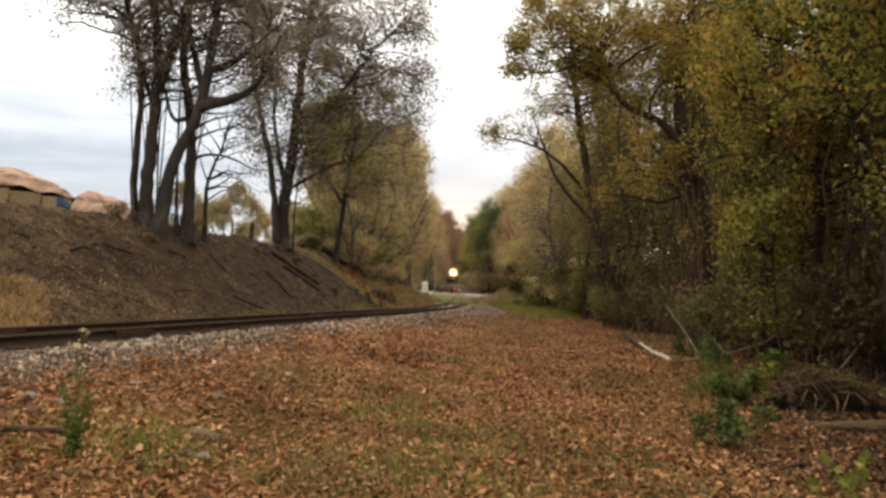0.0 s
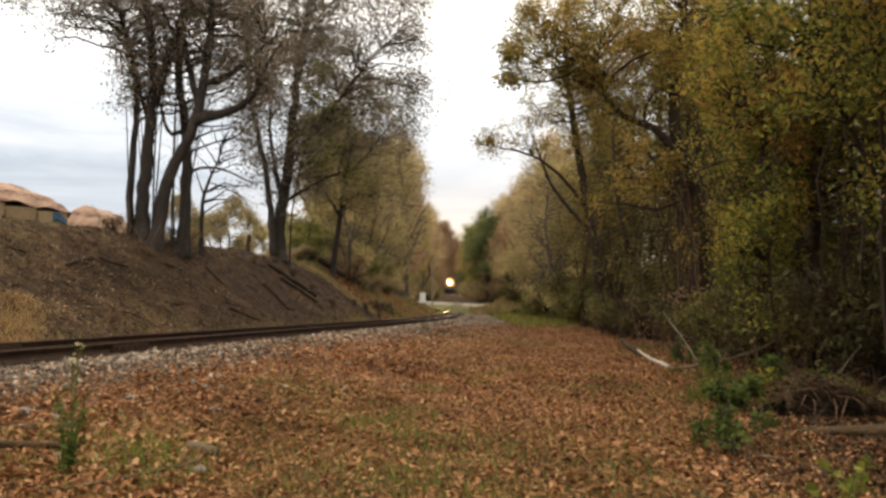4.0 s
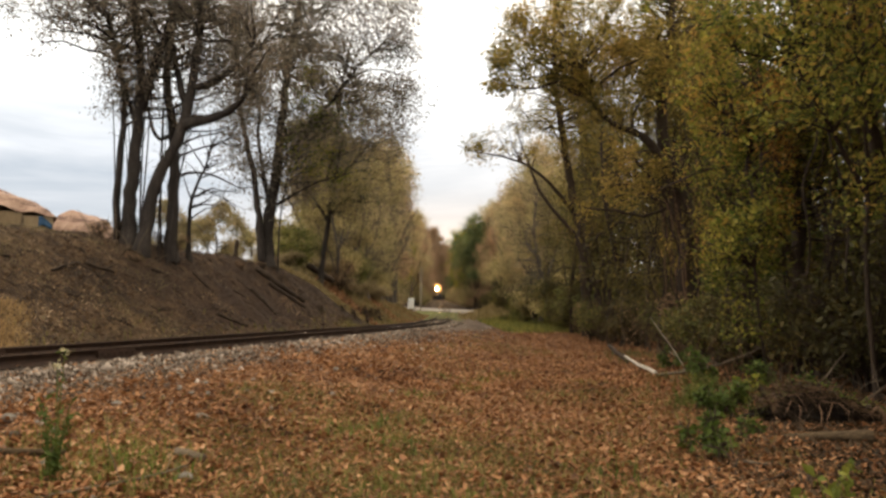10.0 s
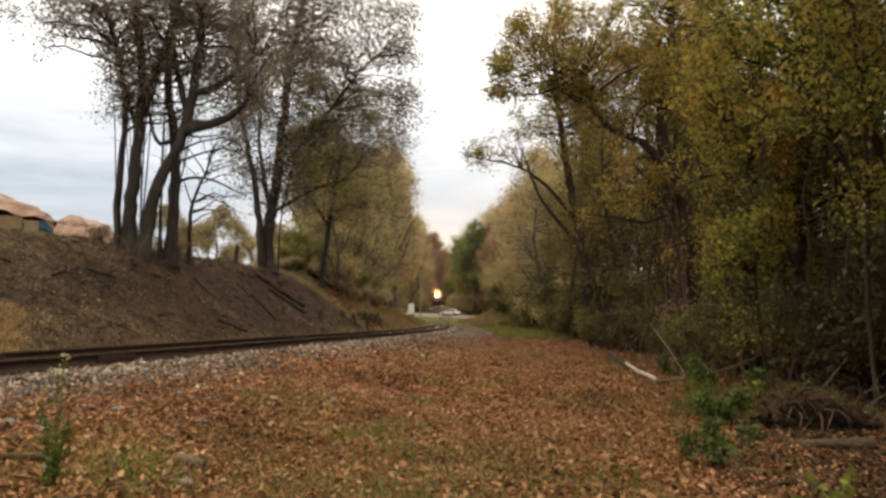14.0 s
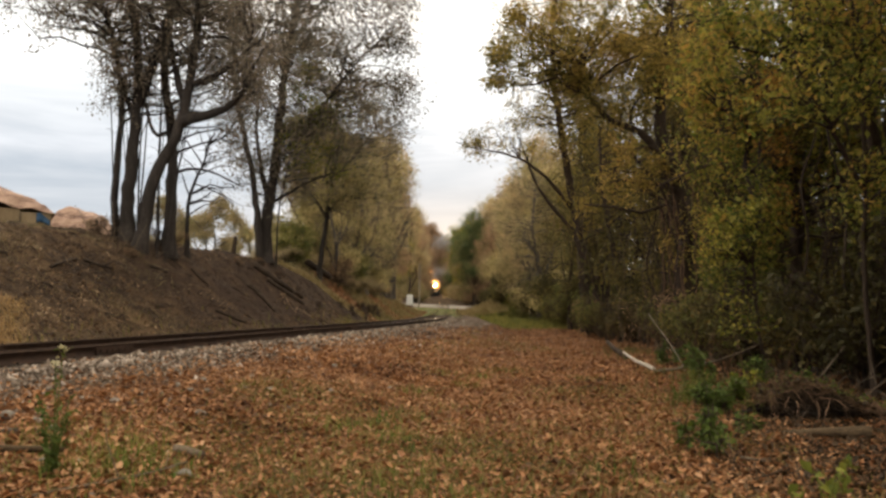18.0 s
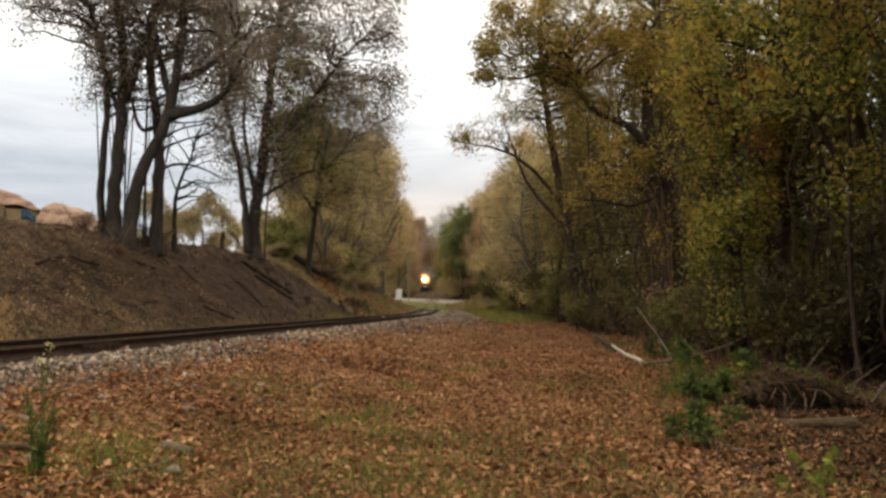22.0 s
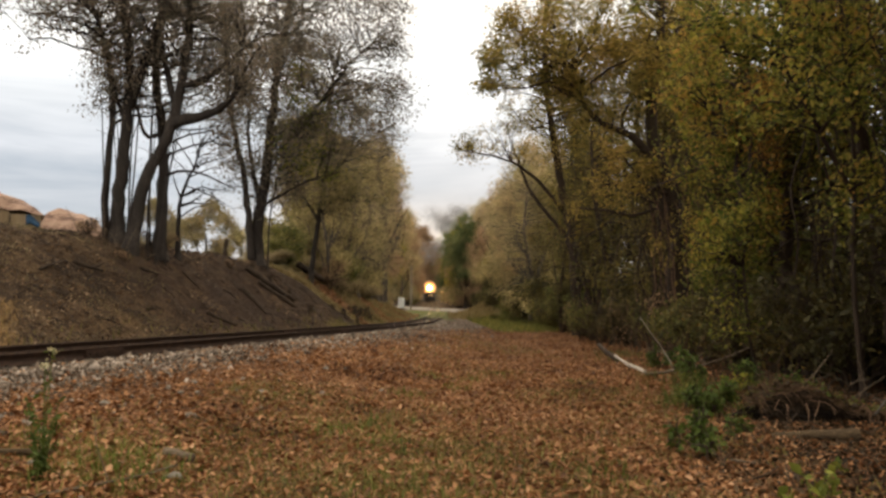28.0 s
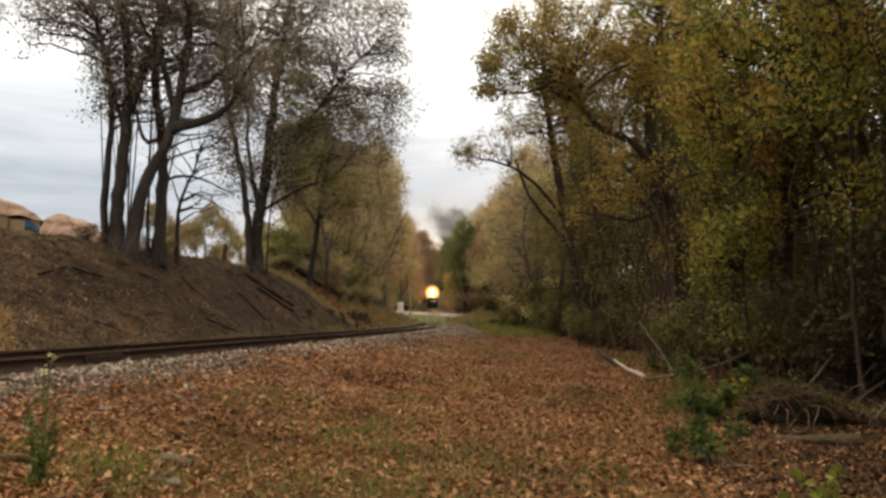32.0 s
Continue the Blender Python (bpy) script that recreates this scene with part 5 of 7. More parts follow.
    grow("tree", np.random.default_rng(25), k, [([k, (8.50, 21.50, 2.19), (8.73, 21.50, 4.18), (9.13, 21.50, 6.37), (9.46, 21.50, 8.59), (9.64, 21.50, 11.38)], 0.13, 0.05), ([(8.72, 21.50, 3.84), (7.90, 21.00, 4.93), (7.44, 21.00, 6.09)], 0.05, 0.02), ([(8.97, 21.50, 5.52), (8.25, 21.00, 5.76), (7.09, 20.50, 5.33), (5.97, 20.00, 4.77)], 0.06, 0.02)],
         [((8.87, 21.00, 4.93), (1.6, 1.5, 1.5), 22), ((7.52, 20.80, 5.39), (1.3, 1.2, 1.2), 12), ((9.54, 21.50, 8.59), (2, 2, 1.8), 34), ((8.01, 20.60, 3.11), (1.0, 0.9, 1.2), 20)],
         BARK_BROWN, LEAF_OLIVE, "slender young tree with olive leaves", 12, 0.10, 6, 0.55, group, on_plan=True)
    # a column of leafy creeper lit from the clearing
    k = on_ground(6.75, 15.2)
    grow("creeper", np.random.default_rng(28), k, [([k, (6.59, 15.20, 1.28), (6.49, 15.20, 2.56), (6.88, 15.40, 3.64), (6.86, 15.60, 4.89), (7.37, 15.80, 6.32)], 0.03, 0.012), ([(6.54, 15.20, 2.21), (5.96, 15.00, 2.89), (5.45, 14.80, 3.10)], 0.015, 0.006)],
         [((6.57, 15.20, 3.14), (0.55, 0.5, 0.6), 18), ((5.95, 15.00, 2.77), (0.4, 0.4, 0.35), 10), ((6.04, 15.00, 1.85), (0.45, 0.4, 0.5), 12), ((5.64, 14.80, 2.64), (0.3, 0.3, 0.3), 8), ((7.10, 15.50, 4.39), (0.4, 0.4, 0.6), 12), ((6.36, 15.00, 1.05), (0.4, 0.35, 0.4), 8)],
         BARK_DARK, LEAF_LIT, "leafy yellow-green creeper climbing at the edge of the wood", 5, 0.085, 4, 0.35, "creepers in the wood", "creeper", on_plan=True, clump=0.08)
    # added mostly out of view, its crown shading the ground and brush heap
    k = on_ground(8.6, 6.0)
    grow("tree", np.random.default_rng(26), k, [([(0, 0, 0), (-0.2, 0.1, 3), (-0.5, 0.2, 6), (-0.9, 0.3, 9), (-1.2, 0.5, 12)], 0.2, 0.05), ([(-0.3, 0.1, 4), (-1.8, 0.6, 6.2), (-3.4, 1.0, 7.6)], 0.09, 0.03), ([(-0.5, 0.2, 5.5), (-1.6, 2.0, 7.4), (-2.6, 3.6, 8.4)], 0.08, 0.03)],
         [((-2.6, 1.0, 7.2), (2.6, 2.8, 1.0), 130), ((-1.0, 0.4, 9.5), (2.8, 2.8, 1.6), 80), ((-1.8, 3.8, 8.2), (2.2, 2.2, 1.2), 70), ((0.5, -1, 7), (2.2, 2.2, 1.8), 50), ((-4.2, 0.0, 7.6), (1.6, 2.2, 0.9), 60), ((1.5, 3.5, 6), (1.8, 2, 1.6), 50)],
         BARK_DARK, LEAF_OLIVE, "mostly unseen tree added over the clearing's edge for shade", 13, 0.11, 6, 0.6, group)
    k = on_ground(8.0, 16.4)
    grow("creeper", np.random.default_rng(29), k, [([k, (7.63, 16.20, 1.51), (7.49, 16.00, 2.98), (7.35, 15.80, 4.44), (7.13, 15.80, 5.94), (7.02, 15.80, 6.83)], 0.03, 0.012)],
         [((6.97, 15.70, 6.04), (0.5, 0.5, 0.75), 16), ((7.27, 15.60, 4.77), (0.4, 0.4, 0.6), 13), ((7.54, 15.70, 5.54), (0.35, 0.4, 0.4), 8), ((7.42, 15.70, 3.81), (0.3, 0.3, 0.4), 7)],
         BARK_DARK, LEAF_ORANGE, "orange-leaved creeper hanging on a dark trunk", 8, 0.07, 4, 0.35, "creepers in the wood", "creeper", on_plan=True, clump=0.1)
    rng = random.Random(33)
    for i in range(14):
        x, y, top = 9.1 + rng.uniform(-1.3, 0.7), rng.uniform(24.6, 25.7), rng.uniform(4.5, 7.5)
        q = along([(0, 0, 0), (rng.uniform(-0.2, 0.3), 0.05, 0.4 * top), (rng.uniform(-0.3, 0.2), 0.1, 0.75 * top), (rng.uniform(-0.5, 0.1), 0.2, top)], 0.4)
        q[1:] += np.array([(0.07 * math.sin(1.7 * i + j * 1.3), 0.05 * math.cos(0.7 * i + j), 0) for j in range(1, len(q))])
        vine = thing("creeper", Matrix.Translation(on_ground(x, y)), "brown creeper stem hanging round the leaning tree", "creeper", "creepers in the wood")
        part("stem", mesh_of("stem", *tubes([(q, np.linspace(rng.uniform(0.02, 0.035), 0.012, len(q)), 6)]), STEM_BROWN, smooth=True), STEM_BROWN, vine)
    rng = random.Random(27)
    for i in range(64):
        y = rng.uniform(11, 38)
        x = 6.9 + 0.02 * y + rng.uniform(0, 2.6) ** 1.3
        top = rng.uniform(3.5, 9)
        lean = rng.uniform(-0.8, 0.8)
        q = along([(0, 0, 0), (0.3 * lean + rng.uniform(-0.2, 0.2), 0.1, 0.35 * top), (0.5 * lean + rng.uniform(-0.2, 0.2), 0, 0.7 * top), (lean, 0.1, top)], 0.4)
        q[1:] += np.array([(0.12 * math.sin(1.3 * i + j * 1.1) , 0.08 * math.cos(0.9 * i + j * 1.4), 0) for j in range(1, len(q))])
        pale = rng.random() < 0.12
        bark = DEAD_WOOD if pale else BARK_DARK
        vine = thing("creeper", Matrix.Translation(on_ground(x, y)), "dry pale creeper stem in the wood" if pale else "thin dark creeper stem in the wood", "creeper", "creepers in the wood")
        part("stem", mesh_of("stem", *tubes([(q, np.linspace(rng.uniform(0.015, 0.024 if pale else 0.05), 0.008, len(q)), 6)]), bark, smooth=True), bark, vine)
        for _ in range(4):
            p = q[rng.randrange(1, len(q))]
            e = p + np.array((rng.uniform(-0.7, 0.7), rng.uniform(-0.4, 0.4), rng.uniform(-0.3, 0.5)))
            part("shoot", mesh_of("shoot", *tubes([(np.array([p, (p + e) / 2 + (0, 0, 0.05), e]), (0.01, 0.007, 0.003), 4)]), bark), bark, vine)


wood_trees()


# ---- kinds of trees and bushes that repeat farther off ----
def wild_tree(seed, height, bark, leaf, label, count, leaves, size, spread=0.22, base=0.25, limbs=3, fine=False):
    rng = np.random.default_rng(seed)
    stems = [([(0, 0, 0), (rng.normal(0, 0.3), rng.normal(0, 0.3), height * 0.3), (rng.normal(0, 0.6), rng.normal(0, 0.6), height * 0.62), (rng.normal(0, 0.8), rng.normal(0, 0.8), height * 0.92)], height * 0.017, 0.04)]
    for k in range(limbs):
        a = rng.random() * 6.28
        r = height * spread * 0.8
        w = rng.normal(0, height * 0.022, 2)
        stems.append(([(0, 0, height * (0.14 + 0.09 * k)), (math.cos(a) * r * 0.35 + w[0], math.sin(a) * r * 0.35 + w[1], height * (0.29 + 0.08 * k)), (math.cos(a + 0.3) * r * 0.62 - w[0], math.sin(a + 0.3) * r * 0.62 - w[1], height * (0.42 + 0.08 * k)), (math.cos(a) * r, math.sin(a) * r, height * (0.57 + 0.08 * k))], height * 0.008, 0.03))
    lobes = []
    for k in range(9):
        a, f = rng.random() * 6.28, k / 8
        r = height * spread * (0.75 - 0.5 * f) * rng.uniform(0.5, 1.1)
        s = height * rng.uniform(0.12, 0.18)
        lobes.append(((math.cos(a) * r, math.sin(a) * r, height * (base + 0.08 + (0.9 - base) * f)), (s, s, s * 0.85), count // 9))
    return grow("tree", rng, (0, 0, -60), stems, lobes, bark, leaf, label, leaves, size, 5, height * 0.055, clump=height * 0.02, fine=fine)


def wild_bush(seed, height, bark, leaf, label, count, leaves, size, name="bush"):
    rng = np.random.default_rng(seed)
    stems, lobes = [], []
    for k in range(9):
        a, r = rng.random() * 6.28, height * rng.uniform(0.1, 0.6)
        top = (math.cos(a) * r, math.sin(a) * r, height * rng.uniform(0.45, 1.15))
        stems.append(([(0.08 * math.cos(a), 0.08 * math.sin(a), 0), (top[0] * 0.3, top[1] * 0.3, top[2] * 0.5), top], 0.012 * height, 0.006))
        f = height * rng.uniform(0.12, 0.3)
        lobes.append(((top[0], top[1], top[2] * rng.uniform(0.6, 1.0)), (f, f, f * 0.8), count // 10))
    lobes.append(((0, 0, height * 0.42), (height * 0.45, height * 0.45, height * 0.3), count // 5))
    return grow(name, rng, (0, 0, -60), stems, lobes, bark, leaf, label, leaves, size, 4, height * 0.17, category="bush", clump=height * 0.06, fine=size < 0.15)


def plant(kind, spots, rng, group, low=0.85, high=1.2, sink=0.15):
    """Copies of one kind at spots (x, y[, scale]), each turned and sized a little differently."""
    for x, y, *s in spots:
        s = (s[0] if s else 1.0) * rng.uniform(low, high)
        m = pose(*on_ground(x, y, sink), rng.uniform(-3, 3), rng.uniform(-3, 3), rng.uniform(0, 360))
        ob = copy_thing(kind, m @ Matrix.Diagonal((s, s, s * rng.uniform(0.92, 1.1), 1)))
        ob["group"] = group


def remove(kind):
    for o in (*kind.children_recursive, kind):
        bpy.data.objects.remove(o)


def make_woods():
    rng = random.Random(31)
    gold = wild_tree(41, 15, BARK_BROWN, LEAF_GOLD, "yellow-brown autumn tree in half-thinned leaf", 230, 18, 0.17)
    olive = wild_tree(42, 15, BARK_DARK, LEAF_OLIVE, "olive-green autumn tree with dense leaves", 230, 18, 0.165)
    russet = wild_tree(43, 14, BARK_GREY, LEAF_RUSSET, "pinkish-brown autumn tree losing its leaves", 220, 17, 0.16)
    green = wild_tree(44, 13, BARK_DARK, LEAF_DEEP, "dark green leafy tree beside the line", 230, 18, 0.165, 0.26)
    sage = wild_tree(40, 15, BARK_BROWN, LEAF_SAGE, "dull sage-green autumn tree on the bank", 240, 18, 0.165)
    umber = wild_tree(48, 14, BARK_BROWN, LEAF_UMBER_DUSK, "dense brown autumn tree, dusk dimness in its leaf colour", 260, 18, 0.18, 0.24, 0.12)
    thin = wild_tree(45, 15, BARK_DARK, LEAF_WOOD_SHADED, "thin-leaved tree in the wood, inner shade in its leaf colour", 190, 8, 0.15, 0.2, 0.12)
    field = wild_tree(46, 11, BARK_GREY, LEAF_FIELD, "round broad-crowned brownish field tree", 190, 9, 0.24, 0.36, 0.3)
    bare = wild_tree(49, 15, BARK_GREY, LEAF_GOLD, "half-bare grey tree with fine branches", 190, 3, 0.14, 0.24, 0.2, 3, True)
    left = "trees along the far bank"
    plant(bare, ((-7.2, 51, 0.65), (-6.7, 60.5, 0.75), (-6.5, 67, 0.8), (-7.9, 57, 0.75), (-8.8, 63, 0.85), (-7.2, 70, 0.85), (-7.2, 79, 0.95), (-7.0, 88, 1.05), (-6.9, 98, 1.15), (-7.0, 108, 1.25), (-7.4, 122, 1.3)), rng, left)
    plant(sage, ((-8.4, 66, 0.86), (-9.5, 54, 0.83), (-8.2, 60, 0.77), (-9.0, 76, 0.97)), rng, left, 0.95, 1.08)
    plant(gold, ((-9.0, 84, 1.04),), rng, left, 0.95, 1.08)
    plant(gold, ((-8.2, 74, 0.9), (-8.2, 92, 1.12), (-7.6, 104, 1.3), (-8.2, 118, 1.35), (-9.2, 133, 1.4), (-12.5, 75, 1.15), (-12, 92, 1.3), (-12, 112, 1.4), (-12.5, 130, 1.45)), rng, left, 0.95, 1.08)
    plant(russet, ((-7.6, 111, 1.3), (-8.8, 126, 1.4), (-9.4, 141, 1.45)), rng, left, 0.95, 1.08)
    plant(olive, ((-10.5, 146, 1.35), (-13, 148, 1.4)), rng, left)
    far = "trees beyond the crossing"
    plant(gold, ((-7.0, 178, 1.4), (-7.4, 203, 1.45), (-8, 232, 1.5), (-8, 262, 1.55), (-9, 300, 1.6), (-10, 340, 1.7), (9, 300, 1.5)), rng, far, 0.95, 1.08)
    plant(russet, ((-7.0, 190, 1.45), (-7.6, 217, 1.5), (-8.6, 247, 1.5), (-9.5, 280, 1.6), (8, 330, 1.6)), rng, far, 0.95, 1.08)
    plant(green, ((8.6, 176, 1.5), (10.5, 186, 1.5), (8.8, 207, 1.5), (8, 240, 1.5)), rng, far, 0.97, 1.05)
    plant(olive, ((9.5, 188, 1.3), (9.0, 222, 1.4), (9, 258, 1.5), (8.5, 285, 1.5)), rng, far)
    for k in range(13):
        plant(rng.choice((gold, olive, russet)), ((-36 + 6 * k, 455 + 12 * (k % 3), 1.75),), rng, far)
    for x, y, k in ((-10, 338, 1.6), (-4.5, 345, 1.6), (-1.5, 356, 1.6), (-7, 362, 1.7), (1.0, 372, 1.6), (-13, 352, 1.7), (3, 392, 1.7), (13, 318, 1.5), (17, 340, 1.6), (15, 360, 1.6)):
        plant(rng.choice((gold, olive, russet)), ((x, y, k),), rng, far, 0.95, 1.05)
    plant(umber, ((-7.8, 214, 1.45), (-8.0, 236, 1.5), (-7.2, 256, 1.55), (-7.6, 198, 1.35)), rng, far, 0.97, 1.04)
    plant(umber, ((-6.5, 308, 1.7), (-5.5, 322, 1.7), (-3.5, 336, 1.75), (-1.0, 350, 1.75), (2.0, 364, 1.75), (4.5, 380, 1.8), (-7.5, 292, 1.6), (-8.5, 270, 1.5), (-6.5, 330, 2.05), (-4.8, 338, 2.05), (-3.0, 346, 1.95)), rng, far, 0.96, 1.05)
    plant(gold, ((12.4, 181, 1.4), (14.6, 177, 1.5), (16.5, 183, 1.6)), rng, far, 0.96, 1.05)
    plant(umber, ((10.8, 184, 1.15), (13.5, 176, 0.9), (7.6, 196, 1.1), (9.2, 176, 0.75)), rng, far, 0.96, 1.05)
    right = "trees of the wood"
    plant(bare, ((9.6, 70, 1.0), (10.0, 79, 1.05), (10.8, 88, 1.1), (11.2, 98, 1.15), (11.6, 112, 1.2)), rng, right)
    plant(sage, ((10.5, 72, 1.1), (11.5, 94, 1.15), (11.8, 116, 1.25), (13.5, 130, 1.3)), rng, right)
    plant(gold, ((11.2, 86, 1.15), (15, 84, 1.25), (12.5, 106, 1.3), (12.5, 138, 1.3)), rng, right)
    plant(russet, ((12.2, 80, 1.1), (12.2, 99, 1.15), (13, 142, 1.3)), rng, right)
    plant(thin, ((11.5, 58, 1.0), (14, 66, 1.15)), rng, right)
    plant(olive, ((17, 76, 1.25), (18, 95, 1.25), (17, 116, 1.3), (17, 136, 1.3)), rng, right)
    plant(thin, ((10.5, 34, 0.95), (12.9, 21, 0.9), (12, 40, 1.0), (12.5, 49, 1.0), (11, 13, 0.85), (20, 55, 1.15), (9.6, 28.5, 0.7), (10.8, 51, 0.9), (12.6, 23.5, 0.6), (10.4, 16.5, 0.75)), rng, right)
    plant(green, ((22, 48, 1.0),), rng, right)
    plant(field, ((-44, 122, 1.35), (-30, 98, 0.95), (-38, 138, 1.25), (-33, 142, 1.3), (-52, 150, 1.3)), rng, "field trees behind the bank", 0.95, 1.05)
    plant(field, ((-30, 150, 0.9), (-24, 130, 0.8), (-20, 108, 0.7), (-26, 160, 1.0)), rng, "field trees behind the bank")
    # the first three are added beyond the view to shade the near wood
    plant(olive, ((12.6, 9.0, 0.8), (11.5, 13.5, 0.8), (12.5, 5.5, 0.9), (14.5, 38, 1.25)), rng, right)
    plant(thin, ((16.5, 44, 1.3), (12.2, 34, 1.2)), rng, right)
    behind = "trees behind the clearing"
    plant(olive, ((10, -8), (6, -18), (14, 2), (0, -26), (-6, -20), (13, -16), (-14, -30)), rng, behind)
    pole = wild_tree(47, 10, BARK_DARK, LEAF_WOOD_SHADED, "dark slender sapling with few shade-coloured leaves", 50, 5, 0.13, 0.12, 0.5, 1)
    for k in range(34):
        y = rng.uniform(13, 52)
        plant(pole, ((7.9 + 0.02 * y + 5.5 * rng.random() ** 1.6, y, rng.uniform(0.7, 1.1)),), rng, "saplings in the wood")
    remove(pole)
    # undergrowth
    dark = wild_bush(51, 2.4, BARK_DARK, LEAF_SHADE, "tangled green undergrowth bush, the wood's shade in its leaf colour", 100, 8, 0.11)
    mixed_bush = wild_bush(52, 2.2, BARK_BROWN, LEAF_THICKET, "dull green leafy bush with thin stems", 100, 8, 0.095)
    brown = wild_bush(53, 2.0, BARK_BROWN, LEAF_RUSSET, "brown leafless brush with dry stems", 90, 3, 0.07)
    dry = wild_bush(57, 1.7, BARK_DARK, LEAF_BRUSH, "dark dead brush with few dry leaves", 70, 3, 0.06)
    gold_bush = wild_bush(54, 2.6, BARK_BROWN, LEAF_GOLD, "yellowing leafy bush with thin stems", 100, 13, 0.11)
    straw_bush = wild_bush(58, 1.6, BARK_BROWN, LEAF_STRAW, "pale straw-coloured brush on the bank", 90, 10, 0.10)
    sage_bush = wild_bush(50, 2.6, BARK_BROWN, LEAF_SAGE, "dull sage-green leafy bush on the bank", 100, 13, 0.11)
    far_dark = wild_bush(55, 2.4, BARK_DARK, LEAF_SHADE, "green bush beside the line, shade put into its leaf colour", 90, 9, 0.125)
    far_green = wild_bush(56, 2.3, BARK_DARK, LEAF_GREEN, "dull green bush beside the line", 90, 9, 0.12)
    edge = "undergrowth at the edge of the wood"
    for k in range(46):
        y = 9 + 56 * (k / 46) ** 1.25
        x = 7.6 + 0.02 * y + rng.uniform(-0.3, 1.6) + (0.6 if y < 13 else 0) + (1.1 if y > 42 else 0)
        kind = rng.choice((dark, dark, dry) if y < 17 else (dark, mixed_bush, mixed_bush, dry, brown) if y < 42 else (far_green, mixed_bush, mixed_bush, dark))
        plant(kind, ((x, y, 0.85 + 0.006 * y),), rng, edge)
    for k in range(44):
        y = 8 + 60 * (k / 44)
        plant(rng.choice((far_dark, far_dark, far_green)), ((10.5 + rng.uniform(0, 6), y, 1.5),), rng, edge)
    for k in range(26):
        y = 60 + 95 * k / 26
        plant(rng.choice((far_green, gold_bush, far_dark, far_green)), ((rng.uniform(10.5, 13), y, 1.4),), rng, edge)
    for k in range(15):
        y = 70 + 4.6 * k
        plant(rng.choice((far_green, sage_bush, mixed_bush, far_dark)), ((rng.uniform(9.3, 11.2), y, rng.uniform(1.2, 2.1)),), rng, edge)
    slope = "bushes on the bank"
    for k in range(40):
        y = 47 + 105 * k / 40
        plant(rng.choice((sage_bush, gold_bush, far_green, brown)), ((float(track_x(y)) - rng.uniform(6.5, 10.5) - (2.6 if y > 105 else 0), y, 1.15),), rng, slope)
    for k in range(16):
        y = 49 + 3.4 * k
        plant(rng.choice((sage_bush, sage_bush, gold_bush)), ((float(track_x(y)) - rng.uniform(8.6, 11.5), y + 3, 1.3),), rng, slope)
    for k in range(16):
        y = 180 + 105 * k / 16
        for side in (-1, 1):
            plant(rng.choice((sage_bush, gold_bush, far_green)), ((float(track_x(y)) + side * rng.uniform(5.5, 8), y, 1.6),), rng, "bushes beyond the crossing")
    for k in range(14):
        plant(rng.choice((brown, far_green, gold_bush)), ((-13 + 1.0 * k, 331 + 14 * (k / 14) ** 2 + rng.uniform(-2, 2), 2.6),), rng, "bushes beyond the crossing")
        plant(rng.choice((sage_bush, brown, gold_bush)), ((-6.4 - rng.uniform(0, 3), 182 + 11 * k, 2.0),), rng, "bushes beyond the crossing")
    for k in range(12):
        plant(rng.choice((brown, brown, gold_bush)), ((0.5 + 1.3 * k, 346 + rng.uniform(-2, 6), 3.0),), rng, "bushes beyond the crossing")
    for k in range(12):
        plant(rng.choice((sage_bush, gold_bush)), ((-11 - rng.uniform(0, 3), 60 + 8 * k, 1.8),), rng, slope)
    for k in range(12):
        plant(rng.choice((far_green, far_green, sage_bush)), ((8 + 1.6 * k, 176 + rng.uniform(0, 14), 2.3), (-9 - 1.5 * k, 184 + rng.uniform(0, 14), 2.4)), rng, "bushes beyond the crossing")
    plant(brown, ((-11.9, 25.6, 0.35), (-11.0, 27.2, 0.4), (-10.2, 28.4, 0.35), (-10.4, 25.2, 0.25)), rng, slope)
    plant(dry, ((-8.5, 35.4, 0.3), (-7.7, 35.9, 0.32), (-6.9, 36.6, 0.28), (-6.0, 37.6, 0.28), (-5.6, 43, 0.34), (-5.2, 45, 0.36), (-4.9, 47, 0.4), (-4.7, 49, 0.42), (-4.5, 51, 0.4)), rng, slope)
    plant(dry, ((-12.1, 26.2, 0.45), (-11.6, 26.9, 0.55), (-11.1, 27.5, 0.6), (-10.5, 28.1, 0.5)), rng, slope)
    plant(brown, ((-8.9, 33, 0.3), (-8.8, 36.5, 0.3), (-9.2, 41, 0.4)), rng, slope)
    plant(far_green, ((8.0, 78, 0.55), (9.2, 86, 0.7), (9.8, 62, 0.55), (10.4, 92, 0.8), (9.6, 97, 0.7)), rng, "low bushes on the verge")
    plant(straw_bush, ((-8.5, 50, 1.1), (-9.0, 52.5, 1.2), (-9.6, 47.5, 1.0), (-7.9, 55, 1.2), (-10.0, 53.5, 1.4), (-10.6, 50, 1.3), (-8.4, 58, 1.3), (-7.2, 51, 0.8), (-6.6, 54, 0.8), (-7.3, 60, 1.1), (-9.4, 45.5, 0.8), (-10.8, 47, 1.1), (-6.2, 58, 0.8), (-6.8, 65, 1.1), (-6.2, 70, 1.1)), rng, slope)
    plant(sage_bush, ((-9.2, 61, 1.5), (-8.0, 66, 1.3), (-7.2, 72, 1.3)), rng, slope)
    plant(mixed_bush, ((8.6, 74, 0.5), (9.4, 80, 0.55), (10.2, 70, 0.5), (7.6, 84, 0.45), (8.8, 66, 0.4)), rng, "low bushes on the verge")
    for kind in (sage, sage_bush, straw_bush, gold, olive, russet, green, umber, bare, thin, field, dark, mixed_bush, brown, dry, gold_bush, far_dark, far_green):
        remove(kind)


make_woods()


